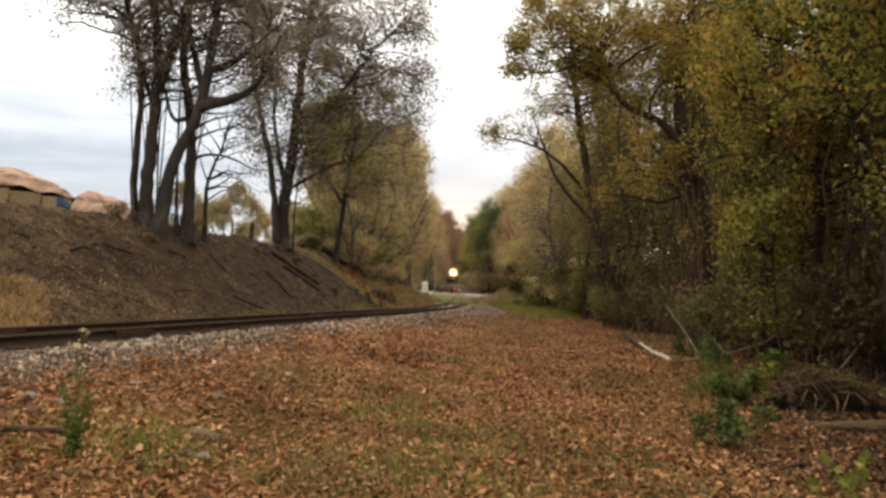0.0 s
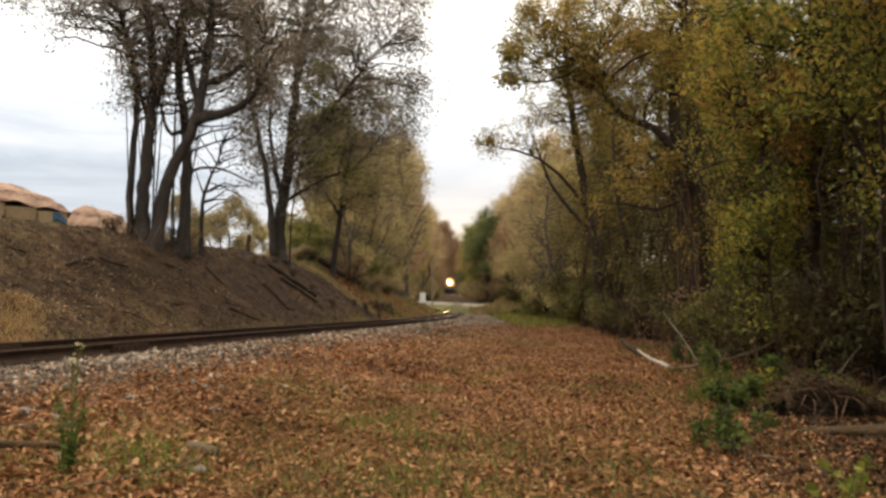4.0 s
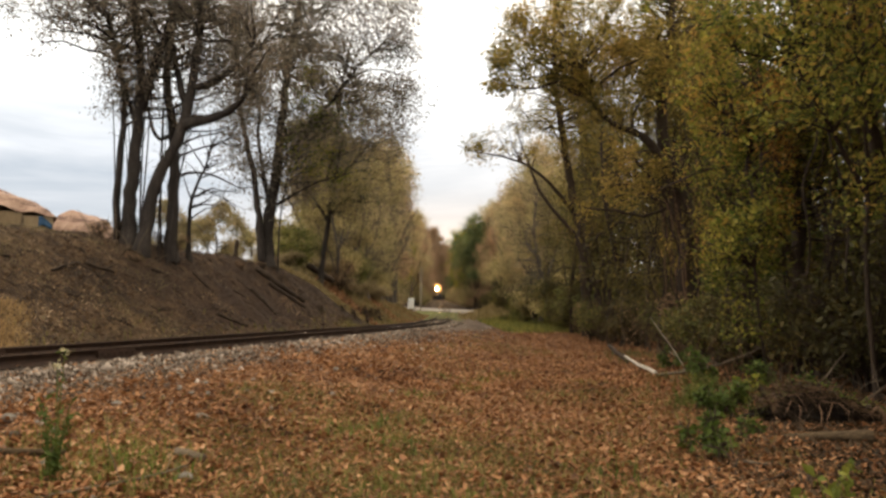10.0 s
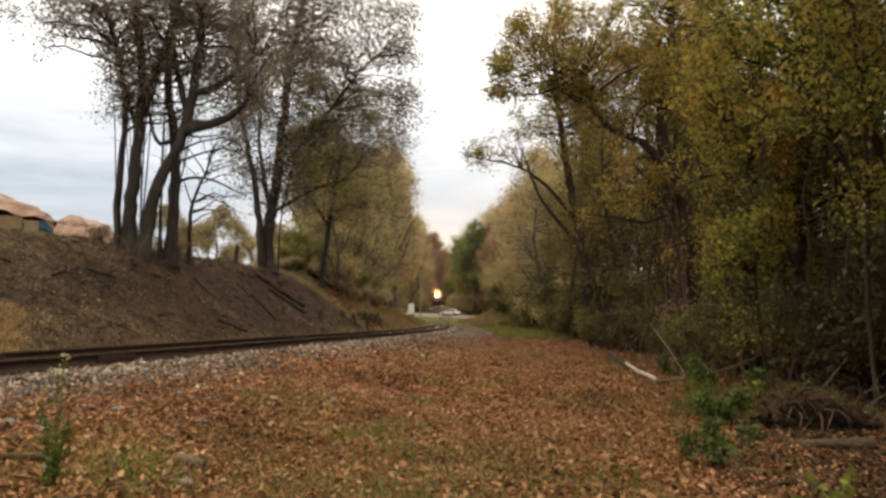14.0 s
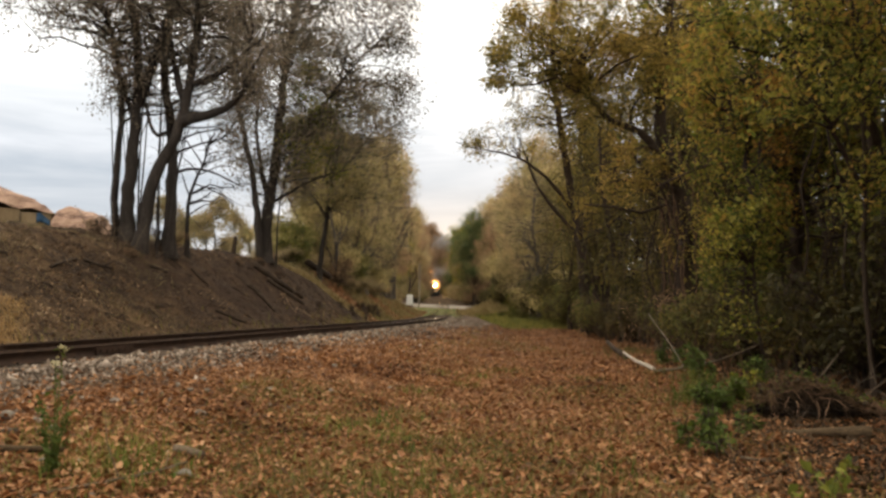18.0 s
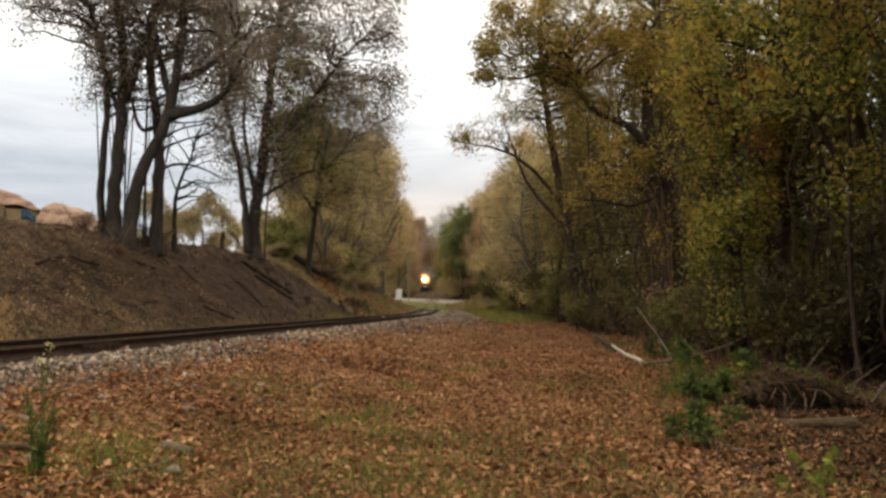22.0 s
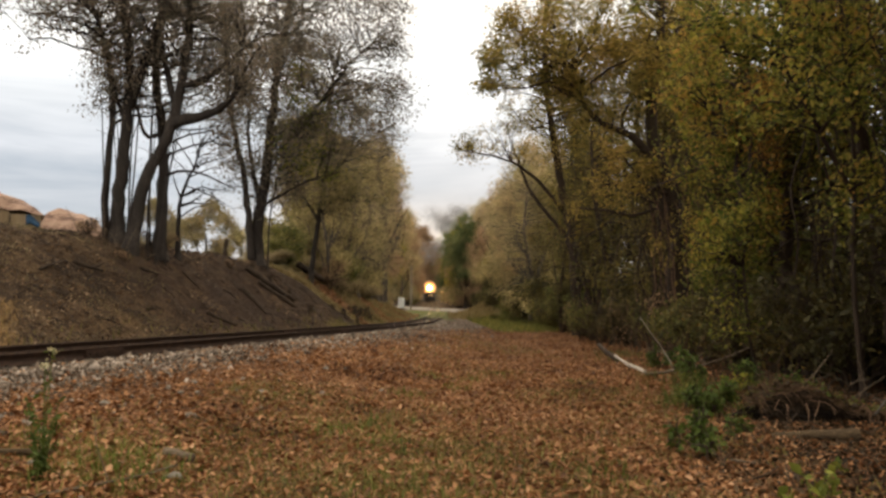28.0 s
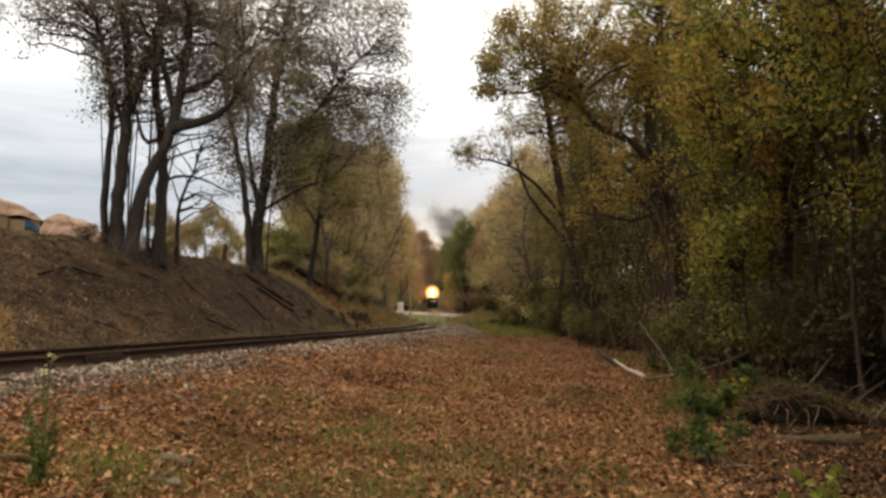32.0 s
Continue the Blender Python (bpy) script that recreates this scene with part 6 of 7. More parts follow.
# ---- covered stacks on the level ground above the bank ----
def covered_stack(x, y, turn, size, seed, label, blue, fall):
    w, d, h = size
    wall, end_wall = (0.64, 0.52) if fall < 0.5 else (0.22, 0.22)
    rng = np.random.default_rng(seed)
    stack = thing("covered_stack", pose(*on_ground(x, y, 0.02), 0, 0, turn), label, "stack", "covered stacks above the bank")
    n = 5
    for k in range(n):
        for side in (-1, 1):
            tall = wall - (wall - end_wall) * max(0, k - 2) / 2
            bm = box(bmesh.new(), (w / n - 0.03, 0.05, h * tall), ((k + 0.5) * w / n - w / 2, side * d / 2, h * (tall / 2 + 0.05)), bevel=0.008)
            part("panel", bm, PLYWOOD, stack)
            if k < n - 1 and side < 0:
                bm = box(bmesh.new(), (0.09, 0.05, h * end_wall), ((k + 1) * w / n - w / 2, side * (d / 2 + 0.055), h * (end_wall / 2 + 0.05)), bevel=0.006)
                part("batten", bm, DEAD_WOOD, stack)
    for side in (-1, 1):
        for k in range(4):
            part("panel", box(bmesh.new(), (0.05, d / 4 - 0.05, h * end_wall), (side * (w / 2 - 0.03), (k - 1.5) * (d - 0.1) / 4, h * (end_wall / 2 + 0.05)), bevel=0.008), PLYWOOD, stack)
            if k:
                part("batten", box(bmesh.new(), (0.04, 0.08, h * end_wall), (side * (w / 2 + 0.02), (k - 2) * (d - 0.1) / 4, h * (end_wall / 2 + 0.05)), bevel=0.006), DEAD_WOOD, stack)
    part("skid", box(bmesh.new(), (w, 0.12, 0.1), (0, -d / 2 + 0.1, 0.05), bevel=0.01), SLEEPER, stack)
    part("skid", box(bmesh.new(), (w, 0.12, 0.1), (0, d / 2 - 0.1, 0.05), bevel=0.01), SLEEPER, stack)
    # the sheet: arched over the top, hanging in folds at the rim
    us, vs = np.linspace(-1, 1, 61), np.linspace(-1, 1, 41)
    gu, gv = np.meshgrid(us, vs)
    lump = 0.16 * np.sin(2.3 * gu + seed) * np.cos(1.9 * gv) + 0.10 * np.sin(5.1 * gu + 1.3 * gv + seed)
    lump += 0.10 * (1 - np.abs(np.sin(4.2 * gv - 2.4 * gu + seed))) ** 2
    lump *= 1.0 if fall < 0.5 else 0.45
    rim = np.maximum(np.abs(gu) ** (6 if fall < 0.5 else 4), np.abs(gv) ** 3.0)
    z = h * (1.0 - fall * rim - (0.11 * gu if fall > 0.5 else 0.13 * np.clip(gu - 0.2, 0, 1) + 0.04 * gu)) + lump * (1 - rim * 0.6)
    fold = 0.05 * np.sin(17 * gu + 3 * np.sin(4 * gv)) * rim + 0.03 * np.sin(11 * gv + 5 * gu)
    if fall < 0.5:
        fold += 0.05 * (1 - np.abs(np.sin(5.5 * gv - 1.6 * gu + 1))) ** 2
    hang = np.where((np.abs(gv) > 0.99) | (np.abs(gu) > 0.99), 0.03 + 0.05 * np.sin(2.1 * gu + 4 * gv + seed) + 0.03 * np.sin(13 * gu + seed), 0)
    verts = np.stack([gu * (w / 2 + 0.12 + 0.5 * fold * rim), gv * (d / 2 + 0.14 + fold), z + fold - hang * 1.3], -1).reshape(-1, 3)
    i = (np.arange(40)[:, None] * 61 + np.arange(60)[None]).ravel()
    sheet = mesh_of("tarpaulin", verts, np.stack([i, i + 1, i + 62, i + 61], 1), TARP, smooth=True)
    ob = part("tarpaulin", sheet, TARP, stack, "faded tan tarpaulin in loose folds")
    thick = ob.modifiers.new("thickness", "SOLIDIFY")
    thick.thickness = 0.015
    if blue:
        bu, bv = np.meshgrid(np.linspace(0, 1, 12), np.linspace(0, 1, 10))
        verts = np.stack([w * (0.40 + 0.09 * bu), -d / 2 - 0.13 - 0.03 * np.sin(9 * bu) - 0.02 * np.sin(6 * bv), h * (0.36 + 0.2 * bv * (1 - 0.5 * bu) + 0.03 * np.sin(5 * bu))], -1).reshape(-1, 3)
        i = (np.arange(9)[:, None] * 12 + np.arange(11)[None]).ravel()
        ob = part("blue_sheet", mesh_of("blue_sheet", verts, np.stack([i, i + 1, i + 13, i + 12], 1), BLUE_TARP, smooth=True), BLUE_TARP, stack, "scrap of blue tarpaulin")
        ob.modifiers.new("thickness", "SOLIDIFY").thickness = 0.01
    return stack


covered_stack(-21.9, 34.5, 32, (6.5, 3.0, 2.42), 1, "plywood-sided stack under a faded tan tarpaulin", True, 0.28)
covered_stack(-19.5, 40.5, -4, (2.75, 2.6, 2.4), 4, "stack wholly covered by a tan tarpaulin", False, 0.8)


def scrap_pile(x, y, seed):
    rng = random.Random(seed)
    pile = thing("scrap_pile", pose(*on_ground(x, y, 0.03)), "low pile of dark boxes and scrap beside the covered stacks", "scrap")
    for k in range(6):
        s = (rng.uniform(0.4, 0.8), rng.uniform(0.3, 0.6), rng.uniform(0.25, 0.5))
        part("crate", box(bmesh.new(), s, (rng.uniform(-0.8, 0.8), rng.uniform(-0.4, 0.4), s[2] / 2 + (0.35 if k > 3 else 0)), (rng.uniform(-4, 4), rng.uniform(-4, 4), rng.uniform(0, 90)), 0.02), DARK_JUNK if k % 2 else BLUE_TARP, pile)


scrap_pile(-18.6, 37.0, 2)
scrap_pile(-15.7, 38.4, 5)


# ---- at the level crossing ----
def equipment_case():
    x, y = -6.0, 158.8
    hut = thing("equipment_case", pose(*on_ground(x, y, 0.05), 0, 0, 8), "white metal signal equipment hut beside the level crossing", "signal hut")
    part("base", box(bmesh.new(), (1.35, 1.3, 0.3), (0, 0, 0.1), bevel=0.02), ROCK, hut)
    part("body", box(bmesh.new(), (1.2, 1.15, 2.1), (0, 0, 1.28), bevel=0.02), WHITE_PAINT, hut)
    part("roof", box(bmesh.new(), (1.34, 1.28, 0.14), (0, 0, 2.38), bevel=0.04, taper=0.85), WHITE_PAINT, hut)
    door = part("door", box(bmesh.new(), (0.7, 0.05, 1.85), (0.1, -0.595, 1.22), bevel=0.01), WHITE_PAINT, hut)
    part("handle", box(bmesh.new(), (0.05, 0.06, 0.16), (0.36, -0.64, 1.2), bevel=0.008), GREY_METAL, door)
    for z in (0.6, 1.8):
        part("hinge", box(bmesh.new(), (0.04, 0.03, 0.12), (-0.27, -0.62, z)), GREY_METAL, door)
    for k in range(4):
        part("louvre", box(bmesh.new(), (0.22, 0.03, 0.025), (-0.43, -0.59, 1.9 + 0.05 * k), (25, 0, 0)), GREY_METAL, hut)


def utility_pole():
    pole = thing("utility_pole", pose(*on_ground(-4.0, 160.5, 0.3), 0, 0.5, 0), "weathered wooden pole beside the road", "pole")
    part("shaft", mesh_of("shaft", *tubes([(np.array([(0, 0, 0), (0, 0, 3), (0.02, 0, 6), (0.04, 0, 9.9)]), (0.17, 0.155, 0.14, 0.12), 12)]), POLE_WOOD, smooth=True), POLE_WOOD, pole)
    part("cap", disc(bmesh.new(), 0.135, 0.05, (0.04, 0, 9.91), n=12), GREY_METAL, pole)
    part("bracket", box(bmesh.new(), (0.06, 0.3, 0.05), (0.04, -0.1, 9.3), bevel=0.01), GREY_METAL, pole)


equipment_case()
utility_pole()


# ---- dead wood, stones and plants on the ground ----
def stick(name, points, r0, r1, mat, label, category, seed, twigs=0, sides=9, group=""):
    """A log or branch lying along points (x, y, height over the ground)."""
    rng = np.random.default_rng(seed)
    world_points = np.array([(x, y, float(ground_z(x, y)) + h) for x, y, h in points])
    foot = world_points[0].copy()
    q = along(world_points - foot, 0.15)
    q[1:-1] += rng.normal(0, 0.10 * r0, (len(q) - 2, 3))
    r = np.linspace(r0, r1, len(q)) * (1 + rng.normal(0, 0.05, len(q)))
    q = np.concatenate([q[:1], q, q[-1:]])
    r = np.concatenate([[0.002], r, [0.002]])
    ob = thing(name, Matrix.Translation(foot), label, category, group)
    part("stem", mesh_of("stem", *tubes([(q, r, sides)]), mat, smooth=True), mat, ob)
    for _ in range(twigs):
        i = int(rng.integers(2, len(q) - 2))
        v = rng.normal(size=3)
        v[2] = abs(v[2]) * 0.6 + 0.1
        end = q[i] + v / np.linalg.norm(v) * rng.uniform(0.15, 0.5) * (1 + 10 * r0)
        part("twig", mesh_of("twig", *tubes([(np.array([q[i], (q[i] + end) / 2 + rng.normal(0, 0.03, 3), end]), (r[i] * 0.5, r[i] * 0.35, 0.003), 5)]), mat), mat, ob)
    return ob


def dead_wood():
    stick("log", ((-4.1, 5.42, 0.03), (-3.4, 5.72, 0.04), (-2.98, 6.02, 0.05)), 0.035, 0.025, LOG_BROWN, "short brown fallen branch on the leaves", "branch", 1, 1)
    stick("branch", ((-2.75, 5.0, 0.02), (-2.5, 5.4, 0.03), (-2.2, 6.0, 0.04), (-2.1, 6.35, 0.05)), 0.014, 0.008, DEAD_WOOD, "thin curved twig lying on the leaves", "branch", 2, 2)
    stick("log", ((-2.34, 6.7, 0.03), (-2.2, 6.73, 0.04), (-2.08, 6.68, 0.03)), 0.05, 0.04, DEAD_WOOD, "short chunk of weathered wood on the leaves", "log", 3)
    stick("log", ((5.05, 17.3, 0.05), (5.12, 18.0, 0.07), (5.08, 19.0, 0.14), (5.02, 20.0, 0.28)), 0.058, 0.03, PALE_WOOD, "pale barkless log lying at the edge of the wood", "log", 4)
    stick("log", ((5.35, 20.8, 0.1), (5.2, 21.6, 0.28), (5.15, 22.4, 0.46)), 0.09, 0.06, BARK_DARK, "dark rotten stump end beside the pale log", "log", 5)
    stick("branch", ((5.75, 17.2, 0.02), (5.55, 17.3, 0.5), (5.28, 17.4, 0.9), (5.0, 17.5, 1.35)), 0.011, 0.006, PALE_WOOD, "dead stick leaning out of the undergrowth", "branch", 6, 2)
    stick("branch", ((4.9, 16.8, 0.06), (5.7, 16.7, 0.15), (6.5, 16.6, 0.35), (7.3, 16.5, 0.7)), 0.04, 0.015, DEAD_WOOD, "long fallen grey branch at the edge of the wood", "branch", 7, 5)
    stick("log", ((3.98, 8.6, 0.02), (4.4, 8.5, 0.05), (4.86, 8.36, 0.09)), 0.045, 0.072, LOG_BROWN, "brown fallen log half buried in leaves", "log", 8)
    stick("log", ((2.92, 7.2, 0.05), (3.01, 7.12, 0.055), (3.1, 7.05, 0.045)), 0.014, 0.009, DEAD_WOOD, "short pale stick on the leaves", "branch", 9)
    stick("branch", ((5.5, 9.1, 0.22), (5.75, 9.3, 0.36), (6.3, 9.7, 0.66)), 0.016, 0.008, BARK_GREY, "broken grey branch leaning on the brush heap", "branch", 10, 3)
    bank = "charred logs on the bank"
    stick("log", ((-10.8, 22.5, 0.05), (-10.5, 22.84, 0.05), (-10.25, 23.3, 0.05)), 0.065, 0.04, BARK_DARK, "dark charred log on the bank", "log", 500, 1, group=bank)
    stick("log", ((-10.85, 20.7, 0.05), (-10.8, 21.4, 0.05), (-10.84, 22.2, 0.05)), 0.05, 0.035, BARK_DARK, "dark charred log on the bank", "log", 501, 1, group=bank)
    stick("log", ((-11.8, 19.4, 0.05), (-11.7, 19.7, 0.05), (-11.6, 20, 0.05)), 0.04, 0.03, BARK_DARK, "dark charred log on the bank", "log", 502, 0, group=bank)
    stick("log", ((-9.9, 25.4, 0.05), (-9.7, 25.6, 0.05), (-9.45, 25.8, 0.05)), 0.05, 0.035, BARK_DARK, "dark charred log on the bank", "log", 503, 0, group=bank)
    stick("log", ((-7.84, 26.2, 0.05), (-7.39, 26.65, 0.05), (-6.96, 27, 0.05)), 0.05, 0.035, BARK_DARK, "dark charred log on the bank", "log", 504, 1, group=bank)
    stick("log", ((-8, 31.4, 0.05), (-7.42, 31.45, 0.05), (-6.85, 31.25, 0.05)), 0.06, 0.04, BARK_DARK, "dark charred log on the bank", "log", 505, 1, group=bank)
    stick("log", ((-8.7, 35, 0.10), (-7.63, 35.2, 0.10), (-6.6, 36.1, 0.10)), 0.17, 0.12, BARK_DARK, "dark charred log on the bank", "log", 506, 2, group=bank)
    stick("log", ((-9.3, 27.9, 0.05), (-9, 27.85, 0.05), (-8.6, 27.8, 0.05)), 0.05, 0.035, BARK_DARK, "dark charred log on the bank", "log", 507, 1, group=bank)
    stick("log", ((-8, 34.6, 0.07), (-7.1, 35, 0.07), (-6.4, 35.4, 0.07)), 0.11, 0.07, BARK_DARK, "dark charred log on the bank", "log", 508, 2, group=bank)
    stick("log", ((-8.2, 46.2, 0.5), (-7.6, 46.8, 0.55), (-6.9, 47.5, 0.6)), 0.2, 0.18, BARK_DARK, "dark fallen trunk at the top of the bank", "log", 16, group=bank)
    stick("fence_post", ((-10.6, 38.2, -0.1), (-10.55, 38.2, 0.6), (-10.5, 38.2, 1.25)), 0.12, 0.11, BARK_BROWN, "short dark leaning wooden post on the bank", "post", 17)
    rng = random.Random(19)
    for k in range(11):
        y = 44 + 0.9 * k + rng.uniform(-0.3, 0.3)
        x = float(track_x(y)) - rng.uniform(3.7, 4.8)
        n = rng.uniform(0.3, 0.75)
        stick("stub", ((x, y, -0.05), (x + rng.uniform(-0.1, 0.1), y, 0.5 * n), (x + rng.uniform(-0.25, 0.25), y + 0.1, n)), rng.uniform(0.05, 0.1), 0.03, BARK_DARK, "charred stub of a bush at the foot of the bank", "stub", 400 + k, 3, 6, "charred stubs beside the track")
    rng = random.Random(9)
    for k in range(26):
        y = rng.uniform(19, 46)
        x = float(track_x(y)) - rng.uniform(4.2, 9.3)
        a = rng.uniform(0.3, 1.3)
        n = rng.uniform(0.3, 0.9)
        stick("branch", ((x, y, 0.02), (x + n * math.sin(a) * 0.5, y + n * math.cos(a) * 0.5, 0.05), (x + n * math.sin(a), y + n * math.cos(a), 0.03)), rng.uniform(0.015, 0.045), 0.01, BARK_DARK, "blackened dead branch on the bank", "branch", 100 + k, 1, 6, "dead branches on the bank")
    for k in range(16):
        x, y = rng.uniform(-12.2, -9.4), rng.uniform(24.6, 29)
        a, n = rng.uniform(-0.9, 0.9), rng.uniform(0.5, 1.5)
        stick("branch", ((x, y, 0.0), (x + 0.5 * n * math.sin(a), y - 0.1, 0.5 * n), (x + n * math.sin(a), y - 0.15, n * math.cos(a))), rng.uniform(0.012, 0.03), 0.006, DEAD_WOOD, "dead shoot at the foot of the bank trees", "branch", 300 + k, 2, 5, "dead shoots under the trees")
    for k in range(22):
        y = rng.uniform(8.5, 24)
        x = rng.uniform(5.6, 7.6) + (1.0 if y < 11 else 0)
        a, n = rng.uniform(0, 6.28), rng.uniform(0.5, 1.5)
        stick("branch", ((x, y, 0.02), (x + n * math.sin(a) * 0.5, y + n * math.cos(a) * 0.5, rng.uniform(0.1, 0.4)), (x + n * math.sin(a), y + n * math.cos(a), rng.uniform(0.1, 0.9))), rng.uniform(0.01, 0.025), 0.006, DEAD_WOOD, "dead stick in the undergrowth", "branch", 200 + k, 2, 5, "dead sticks in the undergrowth")


dead_wood()


def brush_heap(x, y):
    """Torn-up sod and roots, coloured near black as a hollow's shade, fringed with dead stalks."""
    rng = np.random.default_rng(61)
    heap = thing("brush_heap", pose(*on_ground(x, y, 0.02)), "heap of dead brown brush and roots over a dark hollow", "brush")

    def crest(px):
        return 0.44 * math.exp(-((px - 0.35) / 0.7) ** 2) + 0.08

    # solid mass; its near-black colour stands in for the shade of the hollow
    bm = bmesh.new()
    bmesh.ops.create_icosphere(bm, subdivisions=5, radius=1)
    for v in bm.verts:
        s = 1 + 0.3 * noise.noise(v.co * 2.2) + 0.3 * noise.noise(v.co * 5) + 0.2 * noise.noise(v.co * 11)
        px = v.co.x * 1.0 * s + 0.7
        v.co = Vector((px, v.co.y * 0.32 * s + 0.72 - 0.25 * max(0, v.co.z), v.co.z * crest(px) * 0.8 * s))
    part("root_mass", bm, ROOT_SOIL_SHADED, heap, "clod of earth and roots with the hollow's shade in its colour")
    for name, mat, count, thick in (("stalkwork", DEAD_BROWN, 280, 0.006), ("rootwork", STEM_BROWN, 210, 0.006)):
        lines = []
        for k in range(count):
            px = rng.uniform(-0.25, 1.9)
            top = crest(px)
            p = np.array((px, rng.uniform(0.3, 0.9), top * rng.uniform(0.7, 1.0)))
            if k % 5 < 2:
                # flopping forward over the hollow
                q = np.array((px + rng.normal(0.08, 0.16), rng.uniform(0.1, 0.35), max(0.02, top * rng.uniform(0.05, 1.1))))
                mid = (p + q) / 2 + (0, -0.05, rng.uniform(0.06, 0.16))
            else:
                # sticking out every way
                v = rng.normal(size=3) * (1.0, 0.7, 0.6) + (0.1, -0.2, 0.25)
                q = p + v / np.linalg.norm(v) * rng.uniform(0.1, 0.42)
                mid = (p + q) / 2 + rng.normal(0, 0.03, 3)
            q3 = along([p, mid, q], 0.1)
            lines.append((q3, np.linspace(rng.uniform(0.4, 1.6) * thick, 0.0015, len(q3)), 4))
        part(name, mesh_of(name, *tubes(lines), mat), mat, heap)["kind"] = "stuff"
    for k in range(9):
        a = rng.uniform(2.2, 4.6)
        p = np.array((rng.uniform(0.0, 1.3), 0.3, rng.uniform(0.18, 0.34)))
        q = p + (math.sin(a) * 0.3, -0.3, -rng.uniform(0.05, 0.25))
        part("root", mesh_of("root", *tubes([(np.array([p, (p + q) / 2 + (0, -0.05, 0.06), q]), (0.009, 0.007, 0.003), 5)]), STEM_BROWN), STEM_BROWN, heap)
    # dead leaves and a few living ones caught on the mat
    n = 420
    px = rng.uniform(-0.3, 1.8, n)
    where = np.stack([px, rng.uniform(0.25, 0.95, n), [crest(v) * 0.98 + 0.02 for v in px]], 1)
    part("caught_leaves", mesh_of("caught_leaves", *spread_leaves(rng, where, 0.06, 0.6, flat=0.4), SHADED_LITTER), SHADED_LITTER, heap)["kind"] = "stuff"
    n = 260
    px = rng.uniform(0.5, 2.2, n)
    where = np.stack([px, rng.uniform(0.3, 0.8, n), [crest(v) + rng.uniform(0.02, 0.14) for v in px]], 1)
    part("greenery", mesh_of("greenery", *spread_leaves(rng, where, 0.05, 0.6), LEAF_SEEDLING), LEAF_SEEDLING, heap, "green leaves growing through")["kind"] = "stuff"


brush_heap(4.6, 9.6)


def stones():
    rng = np.random.default_rng(71)
    group = "loose stones on the leaves"

    def stone(x, y, size, squash, k):
        bm = bmesh.new()
        bmesh.ops.create_icosphere(bm, subdivisions=3, radius=1)
        for v in bm.verts:
            s = 1 + 0.3 * noise.noise(v.co * 1.3 + Vector((k * 3.1, 0, 0))) + 0.08 * noise.noise(v.co * 4 + Vector((0, k, 0)))
            v.co = Vector((v.co.x * size * s, v.co.y * size * 0.75 * s, v.co.z * size * squash * s))
        me = bpy.data.meshes.new("stone")
        bm.to_mesh(me)
        bm.free()
        me.materials.append(ROCK)
        ob = new("stone", me)
        ob.matrix_basis = pose(x, y, float(ground_z(x, y)) + size * squash * 0.45, 0, 0, 47 * k)
        tagged(ob, "pale grey stone lying among fallen leaves", "stone", group)

    for k, (x, y, s) in enumerate(((-3.83, 6.7, 0.075), (-2.05, 6.12, 0.065), (-3.62, 6.75, 0.04), (-2.42, 5.3, 0.035), (-3.0, 5.75, 0.05), (-2.6, 8.2, 0.06), (-2.9, 9.4, 0.05), (-1.6, 11.2, 0.055), (-2.3, 10.3, 0.06), (-3.4, 7.9, 0.06), (-0.8, 12.6, 0.06), (-1.9, 13.8, 0.07))):
        stone(x, y, s, 0.62, k)
    for k in range(10):
        y = rng.uniform(6, 22)
        stone(float(track_x(y)) + rng.uniform(2.0, 3.6), y, rng.uniform(0.03, 0.06), 0.65, 20 + k)


stones()


def weed(x, y, height, seed, leaf, label, stems=4, size=0.05, count=70, name="weed", reach=0.12, wide=0.38, bloom=False):
    """A plant of upright stalks with leaves all the way up."""
    rng = np.random.default_rng(seed)
    ob = thing(name, pose(*on_ground(x, y, 0.01)), label, "plant")
    spots = []
    for k in range(stems):
        a = rng.random() * 6.28
        h = height * rng.uniform(0.6, 1.0) if k else height
        top = np.array((math.cos(a) * reach * h, math.sin(a) * reach * h, h))
        q = along([(0.02 * math.cos(a), 0.02 * math.sin(a), 0), top * (0.3, 0.3, 0.5), top], 0.1)
        part("stalk", mesh_of("stalk", *tubes([(q, np.linspace(0.007, 0.003, len(q)), 5)]), leaf), leaf, ob)
        if bloom:
            part("flower_head", mesh_of("flower_head", *spread_leaves(rng, q[-1] + rng.normal(0, 0.02, (14, 3)), 0.03, 0.6), PALE_FLOWER), PALE_FLOWER, ob, "small pale flowers")
        f = rng.random(count)[:, None]
        base = np.stack([np.interp(f[:, 0], np.linspace(0, 1, len(q)), q[:, i]) for i in range(3)], 1)
        spots.append(base + rng.normal(0, 0.018, (count, 3)))
    part("foliage", mesh_of("foliage", *spread_leaves(rng, np.concatenate(spots), size, wide, up=np.array((0, 0, 0.35))), leaf), leaf, ob)
    return ob


